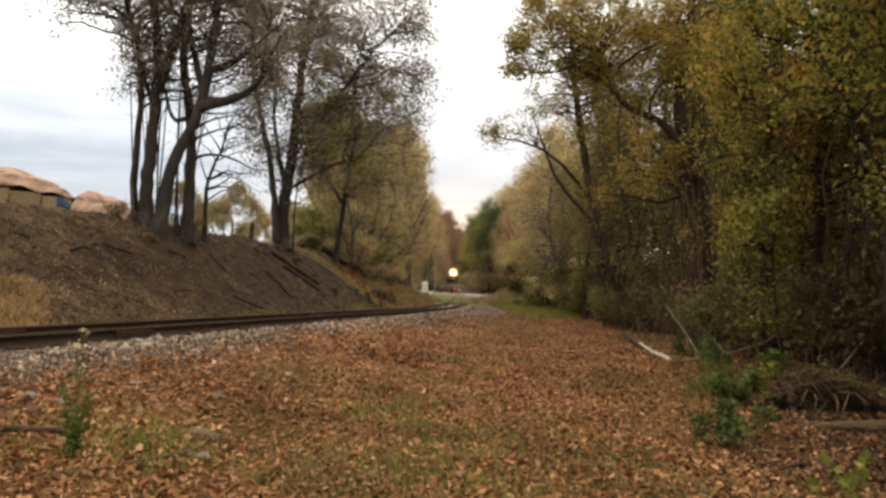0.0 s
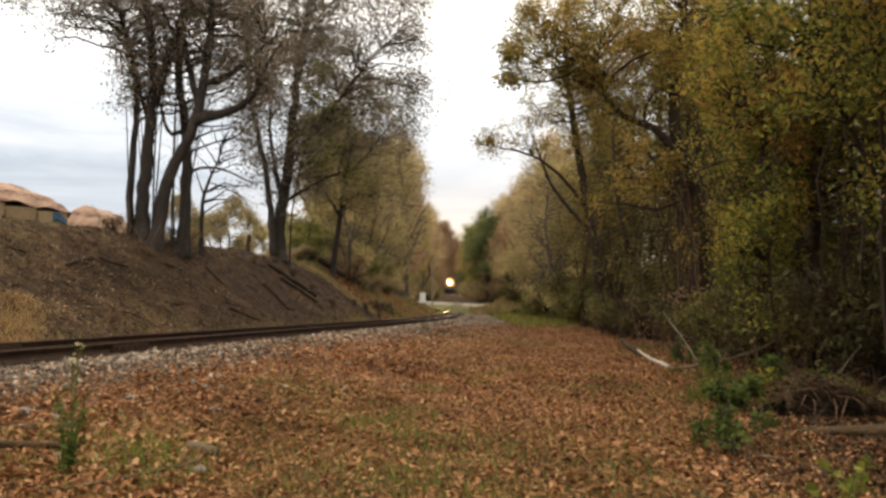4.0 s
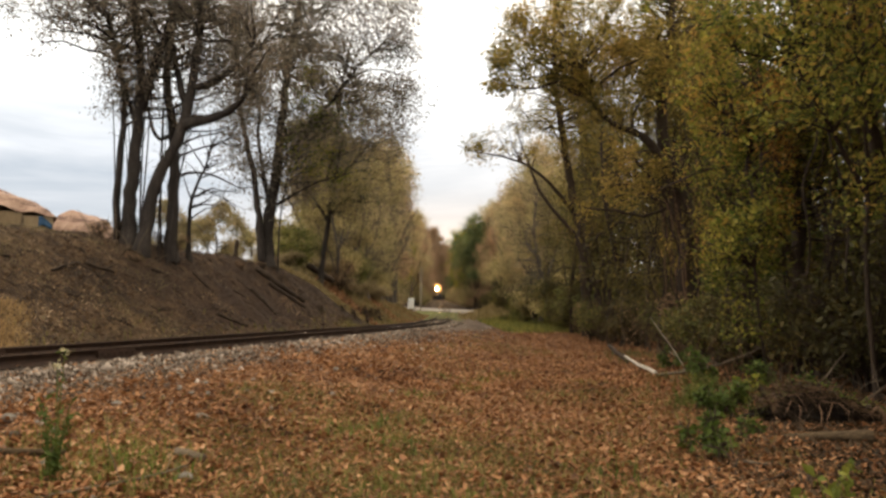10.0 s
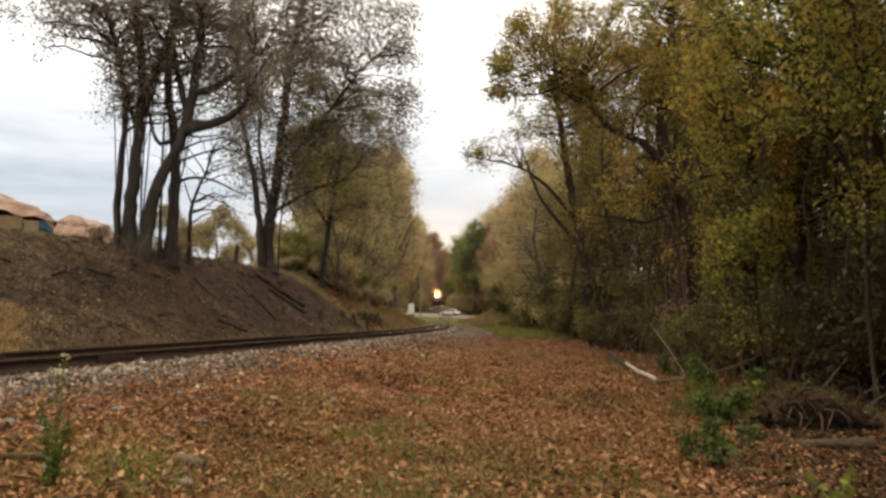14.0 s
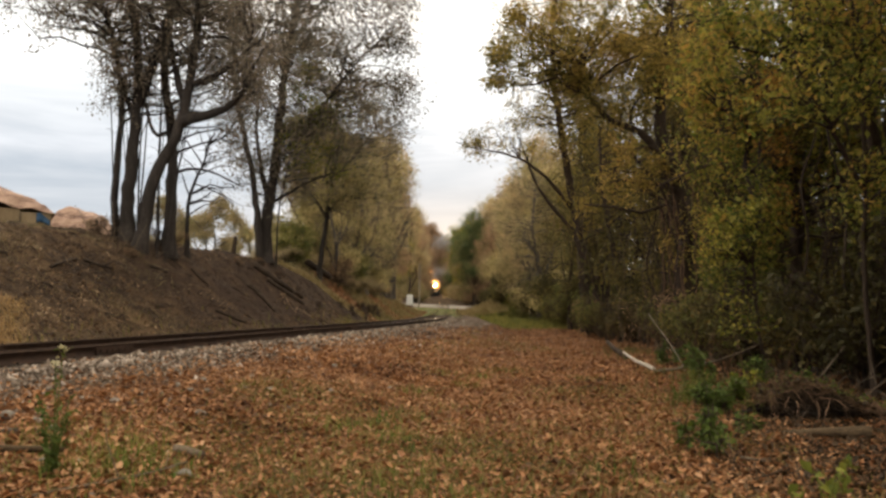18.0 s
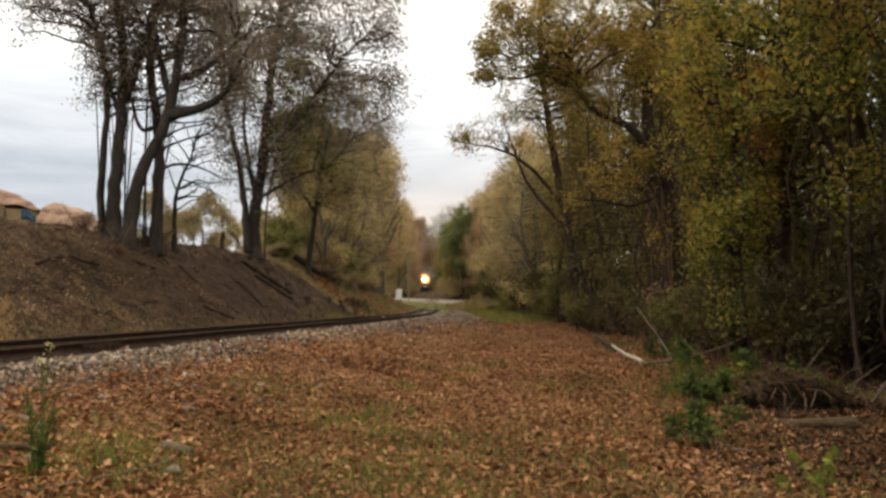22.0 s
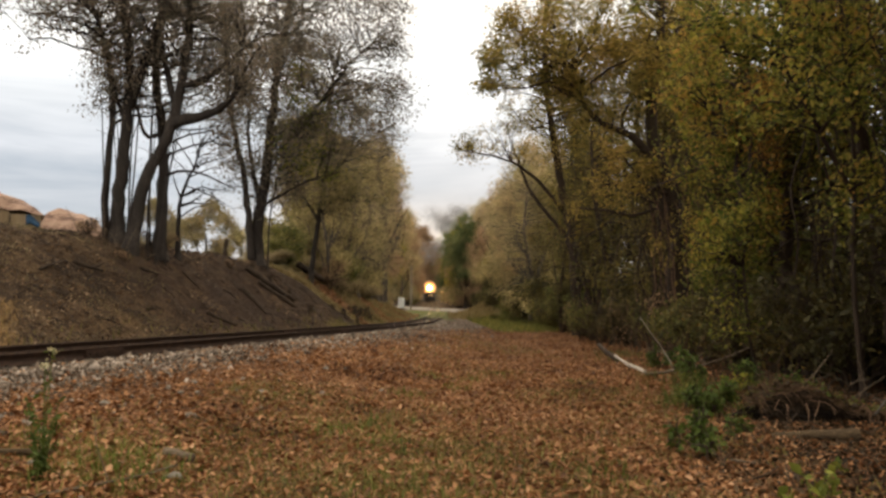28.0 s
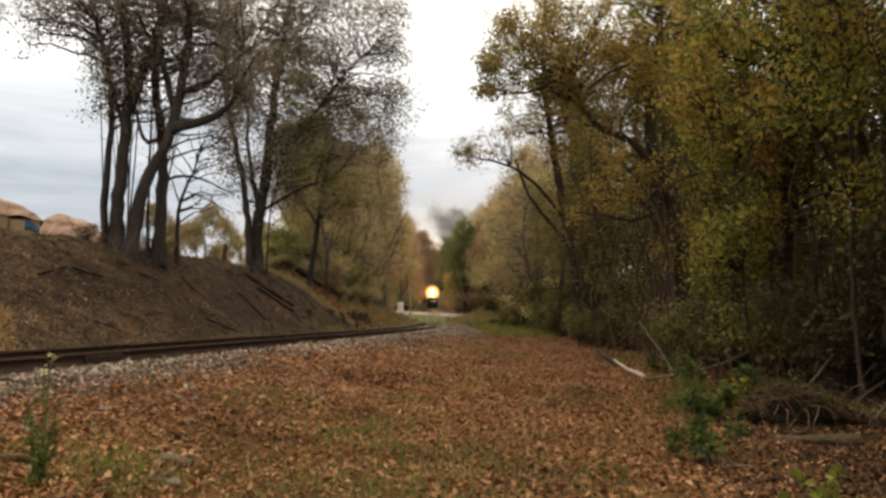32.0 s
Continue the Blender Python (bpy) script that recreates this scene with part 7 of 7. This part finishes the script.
def clearing_plants():
    weed(-2.80, 5.5, 0.6, 1, LEAF_SHRUB, "tall green weed with narrow leaves", 9, 0.05, 26, reach=0.22)
    weed(-3.02, 5.95, 0.86, 2, LEAF_SHRUB, "thin green weed stalk with small pale flowers", 2, 0.035, 30, reach=0.1, bloom=True)
    spots = [(-2.55, 6.1), (-2.4, 6.25), (-2.68, 6.2), (-2.3, 6.1), (-0.8, 9.3), (-0.5, 9.7), (-1.1, 9.0), (-0.5, 8.3), (0.1, 15.9), (0.9, 15.4), (1.6, 17.2), (0.5, 13.9), (-0.3, 12.7), (1.5, 6.7), (-0.3, 6.2), (0.4, 5.6), (3.0, 15.0)]
    rng = np.random.default_rng(10)
    spots = np.repeat(np.array(spots), 120, 0) + rng.normal(0, 0.2, (120 * len(spots), 2)) * (1, 1.6)
    blades(rng, spots[:, 0], spots[:, 1], 0.10, LEAF_WEED, "grass_tufts", "scattered tufts of fresh green grass", 0.9, 0.0045)
    x, y = rng.uniform(-4, 3.4, 60000), 4.2 + 13 * rng.random(60000) ** 1.2
    green = bumps(x * 0.55 + 3, y * 0.5) + 0.6 * bumps(x * 1.7, y * 1.3 + 5) + rng.normal(0, 0.25, len(x))
    keep = (green > 0.55) & (np.abs(x) < 0.62 * y) & (offset(x, y) > 3.2)
    blades(rng, x[keep], y[keep], 0.055, EDGE_WEED, "thin_sward", "thin olive grass coming up through the fallen leaves", 1.1, 0.004)
    for k in range(16):
        x, y = 3.5 + 0.13 * k + rng.uniform(-0.15, 0.25), 10.6 + 0.32 * k + rng.uniform(-0.5, 0.5)
        weed(x, y, rng.uniform(0.22, 0.42), 120 + k, (EDGE_WEED, LEAF_SEEDLING, LEAF_WEED)[k % 3], "wispy green weed at the edge of the wood", 5, 0.05, 14, reach=0.5)
    for k in range(9):
        x, y = 4.35 + 0.14 * k + rng.uniform(-0.1, 0.1), 10.2 + 0.2 * k + rng.uniform(-0.3, 0.3)
        weed(x, y, rng.uniform(0.2, 0.4), 150 + k, (EDGE_WEED, LEAF_SEEDLING)[k % 2], "wispy green weed beside the brush heap", 5, 0.055, 12, reach=0.5)
    bush_group = "leafy shrubs at the edge of the clearing"

    def shrub(x, y, height, seed, leaf, label, count=60, size=0.055):
        rng = np.random.default_rng(seed)
        stems, lobes = [], []
        for k in range(8):
            a, r = rng.random() * 6.28, height * rng.uniform(0.1, 0.75)
            top = (math.cos(a) * r, math.sin(a) * r, height * rng.uniform(0.35, 1.1))
            stems.append(([(0.03 * math.cos(a), 0.03 * math.sin(a), 0), (top[0] * 0.5, top[1] * 0.5, top[2] * 0.45), top], 0.006, 0.003))
            lobes.append(((top[0], top[1], top[2] * 0.8), (height * 0.16, height * 0.16, height * 0.22), max(1, count // 9)))
        grow("shrub", rng, on_ground(x, y, 0.03), stems, lobes, BARK_BROWN, leaf, label, 7, size, 3, height * 0.14, bush_group, "shrub", clump=0.03)

    shrub(2.84, 7.5, 0.46, 81, LEAF_SHRUB, "dark green leafy shrub on the clearing", 40, 0.062)
    shrub(3.0, 8.3, 0.16, 82, LEAF_SHRUB, "dark green leafy shrub on the clearing", 12, 0.055)
    shrub(3.9, 10.4, 0.4, 83, LEAF_SHRUB, "green leafy shrub before the undergrowth", 46, 0.07)
    shrub(4.6, 11.6, 0.42, 84, LEAF_SHRUB, "green leafy shrub before the undergrowth", 34, 0.07)
    shrub(5.5, 13.1, 0.34, 85, LEAF_YELLOW, "small shrub with bright yellow leaves", 14, 0.07)
    shrub(5.9, 13.6, 0.6, 88, LEAF_SHRUB, "green leafy shrub before the undergrowth", 30, 0.07)
    shrub(5.0, 13.9, 0.7, 86, LEAF_SHRUB, "green leafy shrub before the undergrowth", 34, 0.07)
    shrub(5.9, 12.0, 0.5, 87, LEAF_SHRUB, "green leafy shrub before the undergrowth", 34, 0.07)
    shrub(5.9, 18.4, 0.6, 90, LEAF_SHRUB, "green leafy shrub before the undergrowth", 34, 0.07)
    for k, (x, y, h) in enumerate(((2.85, 5.5, 0.26), (3.02, 5.75, 0.26), (2.66, 5.55, 0.14), (3.16, 5.8, 0.22), (3.75, 6.8, 0.12))):
        weed(x, y, h, 91 + k, LEAF_SEEDLING, "young plant with broad yellow-green leaves", 3, 0.075, 4, "seedling", 0.45, 0.62)


clearing_plants()


def dry_tuft(x, y, height, seed):
    rng = random.Random(seed)
    tuft = thing("dry_tuft", pose(*on_ground(x, y, 0.01)), "small tuft of pale dry stalks", "plant")
    for k in range(9):
        a = rng.uniform(0, 6.28)
        h = height * rng.uniform(0.6, 1.1)
        q = np.array([(0, 0, 0), (0.15 * h * math.cos(a), 0.15 * h * math.sin(a), 0.55 * h), (0.5 * h * math.cos(a), 0.5 * h * math.sin(a), h)])
        part("stalk", mesh_of("stalk", *tubes([(q, (0.005, 0.004, 0.002), 5)]), DEAD_WOOD), DEAD_WOOD, tuft)


def dry_stems():
    """Dead upright stems and green weeds at the foot of the wood."""
    rng = np.random.default_rng(44)
    lines = []
    for k in range(120):
        y = rng.uniform(13, 34)
        x = 5.0 + 0.07 * y + rng.uniform(-0.5, 1.6)
        h = rng.uniform(0.35, 1.5)
        z = float(ground_z(x, y)) - 0.02
        lean = rng.normal(0, 0.42, 2) * h
        lines.append((np.array([(x, y, z), (x + 0.3 * lean[0], y + 0.3 * lean[1], z + 0.55 * h), (x + lean[0], y + lean[1], z + h)]), (rng.uniform(0.006, 0.016), 0.008, 0.003), 4))
        if k % 2:
            p = lines[-1][0][1]
            lines.append((np.array([p, p + (rng.normal(0, 0.2), rng.normal(0, 0.1), rng.uniform(0.05, 0.3))]), (0.006, 0.003), 3))
    tagged(new("dry_stems", mesh_of("dry_stems", *tubes(lines), DEAD_BROWN)), "reddish-brown dead stems at the foot of the wood", "undergrowth", kind="stuff")
    n = 1500
    y = rng.uniform(10, 26, n)
    x = 2.7 + 0.14 * y + rng.normal(0.2, 0.6, n)
    keep = bumps(x * 1.4, y * 1.1) + rng.normal(0, 0.3, n) > 0.1
    blades(rng, x[keep], y[keep], 0.17, EDGE_WEED, "edge_weeds", "low green weeds along the edge of the wood", 0.8, 0.008)


dry_stems()
dry_tuft(2.75, 6.96, 0.27, 1)
dry_tuft(3.05, 6.28, 0.2, 3)
dry_tuft(4.35, 9.0, 0.3, 2)
stick("branch", ((3.08, 6.2, 0.0), (3.08, 6.21, 0.12), (3.07, 6.2, 0.22)), 0.008, 0.006, DEAD_WOOD, "short pale stick standing in the leaves", "branch", 41)
stick("branch", ((2.55, 6.3, 0.02), (2.9, 6.45, 0.05), (3.15, 6.7, 0.09)), 0.01, 0.005, BARK_BROWN, "thin brown twig on the leaves", "branch", 42, 2)


# ---- what moves: three cars, the locomotive, its smoke ----
def make_car(paint, label, tall, lights):
    """A car 4.5 m long that faces +x; its wheels stand at z = 0."""
    car = thing("car", pose(0, 0, 0), label, "car", "cars on the road")
    sill, waist, roof = 0.28, 0.85 + 0.1 * tall, 1.42 + 0.28 * tall
    outline = ((-2.2, sill), (-2.25, 0.6), (-2.15, waist), (-0.9, waist + 0.06), (0.9, waist + 0.03), (2.0, waist - 0.13), (2.25, 0.58), (2.2, sill))
    bm = bmesh.new()
    sides = [[bm.verts.new((x, s * 0.86, z)) for x, z in outline] for s in (-1, 1)]
    bm.faces.new(sides[0])
    bm.faces.new(sides[1][::-1])
    for i in range(len(outline)):
        j = (i + 1) % len(outline)
        bm.faces.new((sides[0][i], sides[0][j], sides[1][j], sides[1][i]))
    bmesh.ops.bevel(bm, geom=bm.edges[:], offset=0.07, segments=2, affect="EDGES")
    part("body", bm, paint, car)
    bm = bmesh.new()
    back = -1.9 if not tall else -2.05
    low = [bm.verts.new((x, y, waist)) for x, y in ((back, -0.8), (1.15, -0.8), (1.15, 0.8), (back, 0.8))]
    top = [bm.verts.new((x, y, roof)) for x, y in ((back + 0.45 - 0.2 * tall, -0.62), (0.25, -0.62), (0.25, 0.62), (back + 0.45 - 0.2 * tall, 0.62))]
    bm.faces.new(top)
    bm.faces.new(low[::-1])
    for i in range(4):
        bm.faces.new((low[i], low[(i + 1) % 4], top[(i + 1) % 4], top[i]))
    bmesh.ops.bevel(bm, geom=bm.edges[:], offset=0.05, segments=2, affect="EDGES")
    cabin = part("cabin", bm, paint, car)
    for s in (-1, 1):
        for a, b in ((back + 0.5, -0.55), (-0.45, 0.5)):
            part("side_window", box(bmesh.new(), (b - a, 0.02, (roof - waist) * 0.6), ((a + b) / 2, s * 0.725, (roof + waist) / 2), (s * 18, 0, 0), 0.01), GLASS_DARK, cabin)
    part("windscreen", box(bmesh.new(), (0.02, 1.25, (roof - waist) * 1.15), (0.73, 0, (roof + waist) / 2), (0, -58 + 8 * tall, 0), 0.01), GLASS_DARK, cabin)
    part("rear_window", box(bmesh.new(), (0.02, 1.2, (roof - waist) * 0.8), (back + 0.2, 0, (roof + waist) / 2), (0, 38 - 16 * tall, 0), 0.01), GLASS_DARK, cabin)
    for s in (-1, 1):
        part("headlight", box(bmesh.new(), (0.12, 0.34, 0.16), (2.2, s * 0.6, 0.68), bevel=0.03), LAMP_WHITE if lights else GREY_METAL, car)
        part("tail_light", box(bmesh.new(), (0.08, 0.28, 0.16), (-2.22, s * 0.66, 0.78), bevel=0.02), LAMP_RED, car)
        part("mirror", box(bmesh.new(), (0.12, 0.16, 0.12), (0.75, s * 0.93, waist + 0.08), bevel=0.03), paint, car)
    part("bumper", box(bmesh.new(), (0.12, 1.6, 0.18), (2.24, 0, 0.42), bevel=0.03), BLACK, car)
    part("bumper", box(bmesh.new(), (0.12, 1.6, 0.18), (-2.24, 0, 0.42), bevel=0.03), BLACK, car)
    for x in (-1.35, 1.4):
        for s in (-1, 1):
            bm = disc(bmesh.new(), 0.33, 0.22, turn=(90, 0, 0), n=24)
            bmesh.ops.bevel(bm, geom=[e for e in bm.edges if len(e.link_faces) == 2 and any(len(f.verts) > 4 for f in e.link_faces)], offset=0.04, segments=2, affect="EDGES")
            w = part("wheel", bm, BLACK, car, "", pose(x, s * 0.78, 0.33))
            bm = disc(bmesh.new(), 0.2, 0.03, (0, s * 0.11, 0), (90, 0, 0), 16)
            for k in range(5):
                box(bm, (0.36, 0.02, 0.04), (0, s * 0.13, 0), (0, 72 * k, 0))
            part("rim", bm, GREY_METAL, w)
    return car


CAR_RED = plain("dark_red_paint", (0.075, 0.03, 0.032), 0.25)
CAR_WHITE = plain("pale_car_paint", (0.72, 0.70, 0.68), 0.3, vary=0.1)
CAR_BLACK = plain("black_car_paint", (0.02, 0.022, 0.025), 0.25)
red_car = make_car(CAR_RED, "dark red car driving over the level crossing", 0, False)
pale_car = make_car(CAR_WHITE, "white car with lit tail lamps on the road", 0, False)
black_car = make_car(CAR_BLACK, "black sport utility car with lit headlights", 1, True)


def make_locomotive():
    """A diesel locomotive, 18 m long, facing -y; rail tops at z = 0."""
    loco = thing("locomotive", pose(0, 0, 0), "dark diesel locomotive with a bright warm headlight", "locomotive")
    part("frame", box(bmesh.new(), (3.0, 18, 0.5), (0, 9, 1.25), bevel=0.05), LOCO_BLACK, loco)
    nose = part("nose", box(bmesh.new(), (2.3, 2.4, 1.5), (0, 2.2, 2.2), bevel=0.15), LOCO_BLACK, loco)
    part("nose_door", box(bmesh.new(), (0.7, 0.05, 1.3), (0.5, 0.98, 2.15), bevel=0.02), GREY_METAL, nose)
    cab = part("cab", box(bmesh.new(), (3.0, 2.6, 2.7), (0, 4.6, 2.85), bevel=0.12), LOCO_BLACK, loco)
    for s in (-1, 1):
        part("windscreen", box(bmesh.new(), (0.95, 0.04, 0.6), (s * 0.8, 3.29, 3.55), bevel=0.02), GLASS_DARK, cab)
        part("side_window", box(bmesh.new(), (0.04, 1.4, 0.6), (s * 1.51, 4.6, 3.5), bevel=0.02), GLASS_DARK, cab)
    part("hood", box(bmesh.new(), (1.9, 11, 2.6), (0, 11.6, 2.75), bevel=0.1), LOCO_BLACK, loco)
    part("exhaust_stack", box(bmesh.new(), (0.5, 0.8, 0.3), (0, 9.5, 4.15), bevel=0.03), LOCO_BLACK, loco)
    part("fuel_tank", box(bmesh.new(), (2.7, 4.2, 0.7), (0, 9, 0.72), bevel=0.15), LOCO_BLACK, loco)
    lamp = part("headlight", box(bmesh.new(), (1.25, 0.35, 0.66), (0, 3.2, 4.25), bevel=0.06), LOCO_BLACK, loco)
    # this disc and the widened lens imitate glare, larger than the real lamp
    part("reflector", disc(bmesh.new(), 2.2, 0.12, (0, 3.0, 4.25), (90, 0, 0), 40, 2.1), LAMP_GLARE, lamp, "orange glowing disc that imitates the headlight glare")
    part("lamp_core", disc(bmesh.new(), 0.28, 0.05, (0, 2.86, 4.25), (90, 0, 0), 24), LAMP_CORE, lamp, "white-hot lamp behind the lens")
    part("lens", disc(bmesh.new(), 1.1, 0.06, (0, 2.92, 4.25), (90, 0, 0), 32), LAMP_WARM, lamp, "warm headlight lens widened to show its glare")
    for s in (-1, 1):
        ditch = part("ditch_light", box(bmesh.new(), (0.5, 0.3, 0.5), (s * 0.45, 0.25, 1.95), bevel=0.04), LOCO_BLACK, loco)
        part("lens", disc(bmesh.new(), 0.17, 0.05, (s * 0.45, 0.085, 1.95), (90, 0, 0), 16), LAMP_SMALL, ditch, "small glowing lamp")
        part("handrail", mesh_of("handrail", *tubes([(np.array([(s * 1.3, 0.1, 1.5), (s * 1.3, 0.1, 2.5), (s * 1.3, 3.2, 2.5)]), (0.02, 0.02, 0.02), 6)]), GREY_METAL), GREY_METAL, loco)
        for k in range(4):
            part("step", box(bmesh.new(), (0.45, 0.3, 0.04), (s * 1.3, 0.25, 0.3 + 0.28 * k)), GREY_METAL, loco)
    part("pilot", box(bmesh.new(), (2.9, 0.15, 0.85), (0, 0.05, 0.62), bevel=0.04), LOCO_BLACK, loco)
    part("coupler", box(bmesh.new(), (0.3, 0.6, 0.3), (0, -0.25, 0.9), bevel=0.05), RAIL_SIDE, loco)
    for y0 in (2.2, 13.8):
        bogie = part("bogie", box(bmesh.new(), (2.3, 4.0, 0.35), (0, y0 + 1.1, 0.62), bevel=0.05), LOCO_BLACK, loco)
        for k in range(3):
            bm = disc(bmesh.new(), 0.06, 1.7, turn=(0, 90, 0), n=10)
            for s in (-1, 1):
                disc(bm, 0.5, 0.12, (s * 0.75, 0, 0), (0, 90, 0), 28)
            part("wheelset", bm, RAIL_SIDE, loco, "", pose(0, y0 - 0.4 + 1.5 * k, 0.5))
    return loco


loco = make_locomotive()


def make_puff(seed, size):
    """A puff of smoke: fine flecks, dense in the middle and thinning outwards."""
    rng = np.random.default_rng(seed + 500)
    lumps = rng.normal(0, 0.55, (7, 3)) * (size * 1.2, size, size * 0.7)
    where = np.repeat(lumps, 260, 0) + rng.normal(0, 0.45, (1820, 3)) * (size, size, size * 0.75)
    me = mesh_of("smoke_puff", *spread_leaves(rng, where, 0.21, 0.8), SMOKE)
    return tagged(new("smoke_puff", me), "thin grey exhaust smoke drifting over the trees", "smoke", "exhaust smoke of the locomotive")


puffs = [make_puff(k, 2.6 + 0.7 * (k % 3)) for k in range(14)]


def train_y(t):
    return float(np.interp(t, (0, 9, 19, 23, 28, 32), (300, 282, 258, 246, 225, 200)))


def motions():
    def drive(car, start, speed):
        yaw = math.degrees(math.atan(-0.45)) + (0 if speed > 0 else 180)
        lane = -1.5 if speed > 0 else 1.5

        def place(t):
            x = start + speed * t * 0.97
            return pose(x, 165 - 0.45 * (x - 1.2) + lane / 0.912, float(rail_z(165)) - 0.05 * max(-8, min(22, x)) + 0.04 + 0.085 * lane, 0, 0, yaw)

        walk(car, [(t, place(t)) for t in np.linspace(0, 32, 33)])

    drive(red_car, -1.7, -11.3)
    drive(pale_car, 10.4 + 13.2 * 10.0, -10.3)
    drive(black_car, 3.4 - 16.5 * 12.12, 12.5)

    def place(t):
        y = train_y(t)
        a, b = along_track(y + 2, 0), along_track(y + 14, 0)
        d = b - a
        return pose(*along_track(y, 0), math.degrees(math.atan2(d.z, 12)), 0, -math.degrees(math.atan2(d.x, d.y)))

    walk(loco, [(t, place(t)) for t in np.linspace(0, 32, 33)])
    for k, puff in enumerate(puffs):
        rows = []
        born = 15.0 + 1.05 * k
        for t in np.linspace(0, 32, 33):
            age = max(0.0, t - born)
            y = train_y(min(t, born)) + 16.0
            stack = along_track(y, 0, 4.0)
            rise = (27 + 3 * math.sin(k * 1.7)) * (1 - math.exp(-age / 2.6))
            drift = min(1.0, age / 6)
            rows.append((t, pose(stack.x + (8.2 + 3.6 * math.sin(k * 2.1)) * drift + 0.12 * age, y + 2 * math.cos(k), stack.z - 10 * max(0.0, 1 - age / 1.2) + rise, 2 * age, 0, 5 * age)))
        walk(puff, rows)


motions()
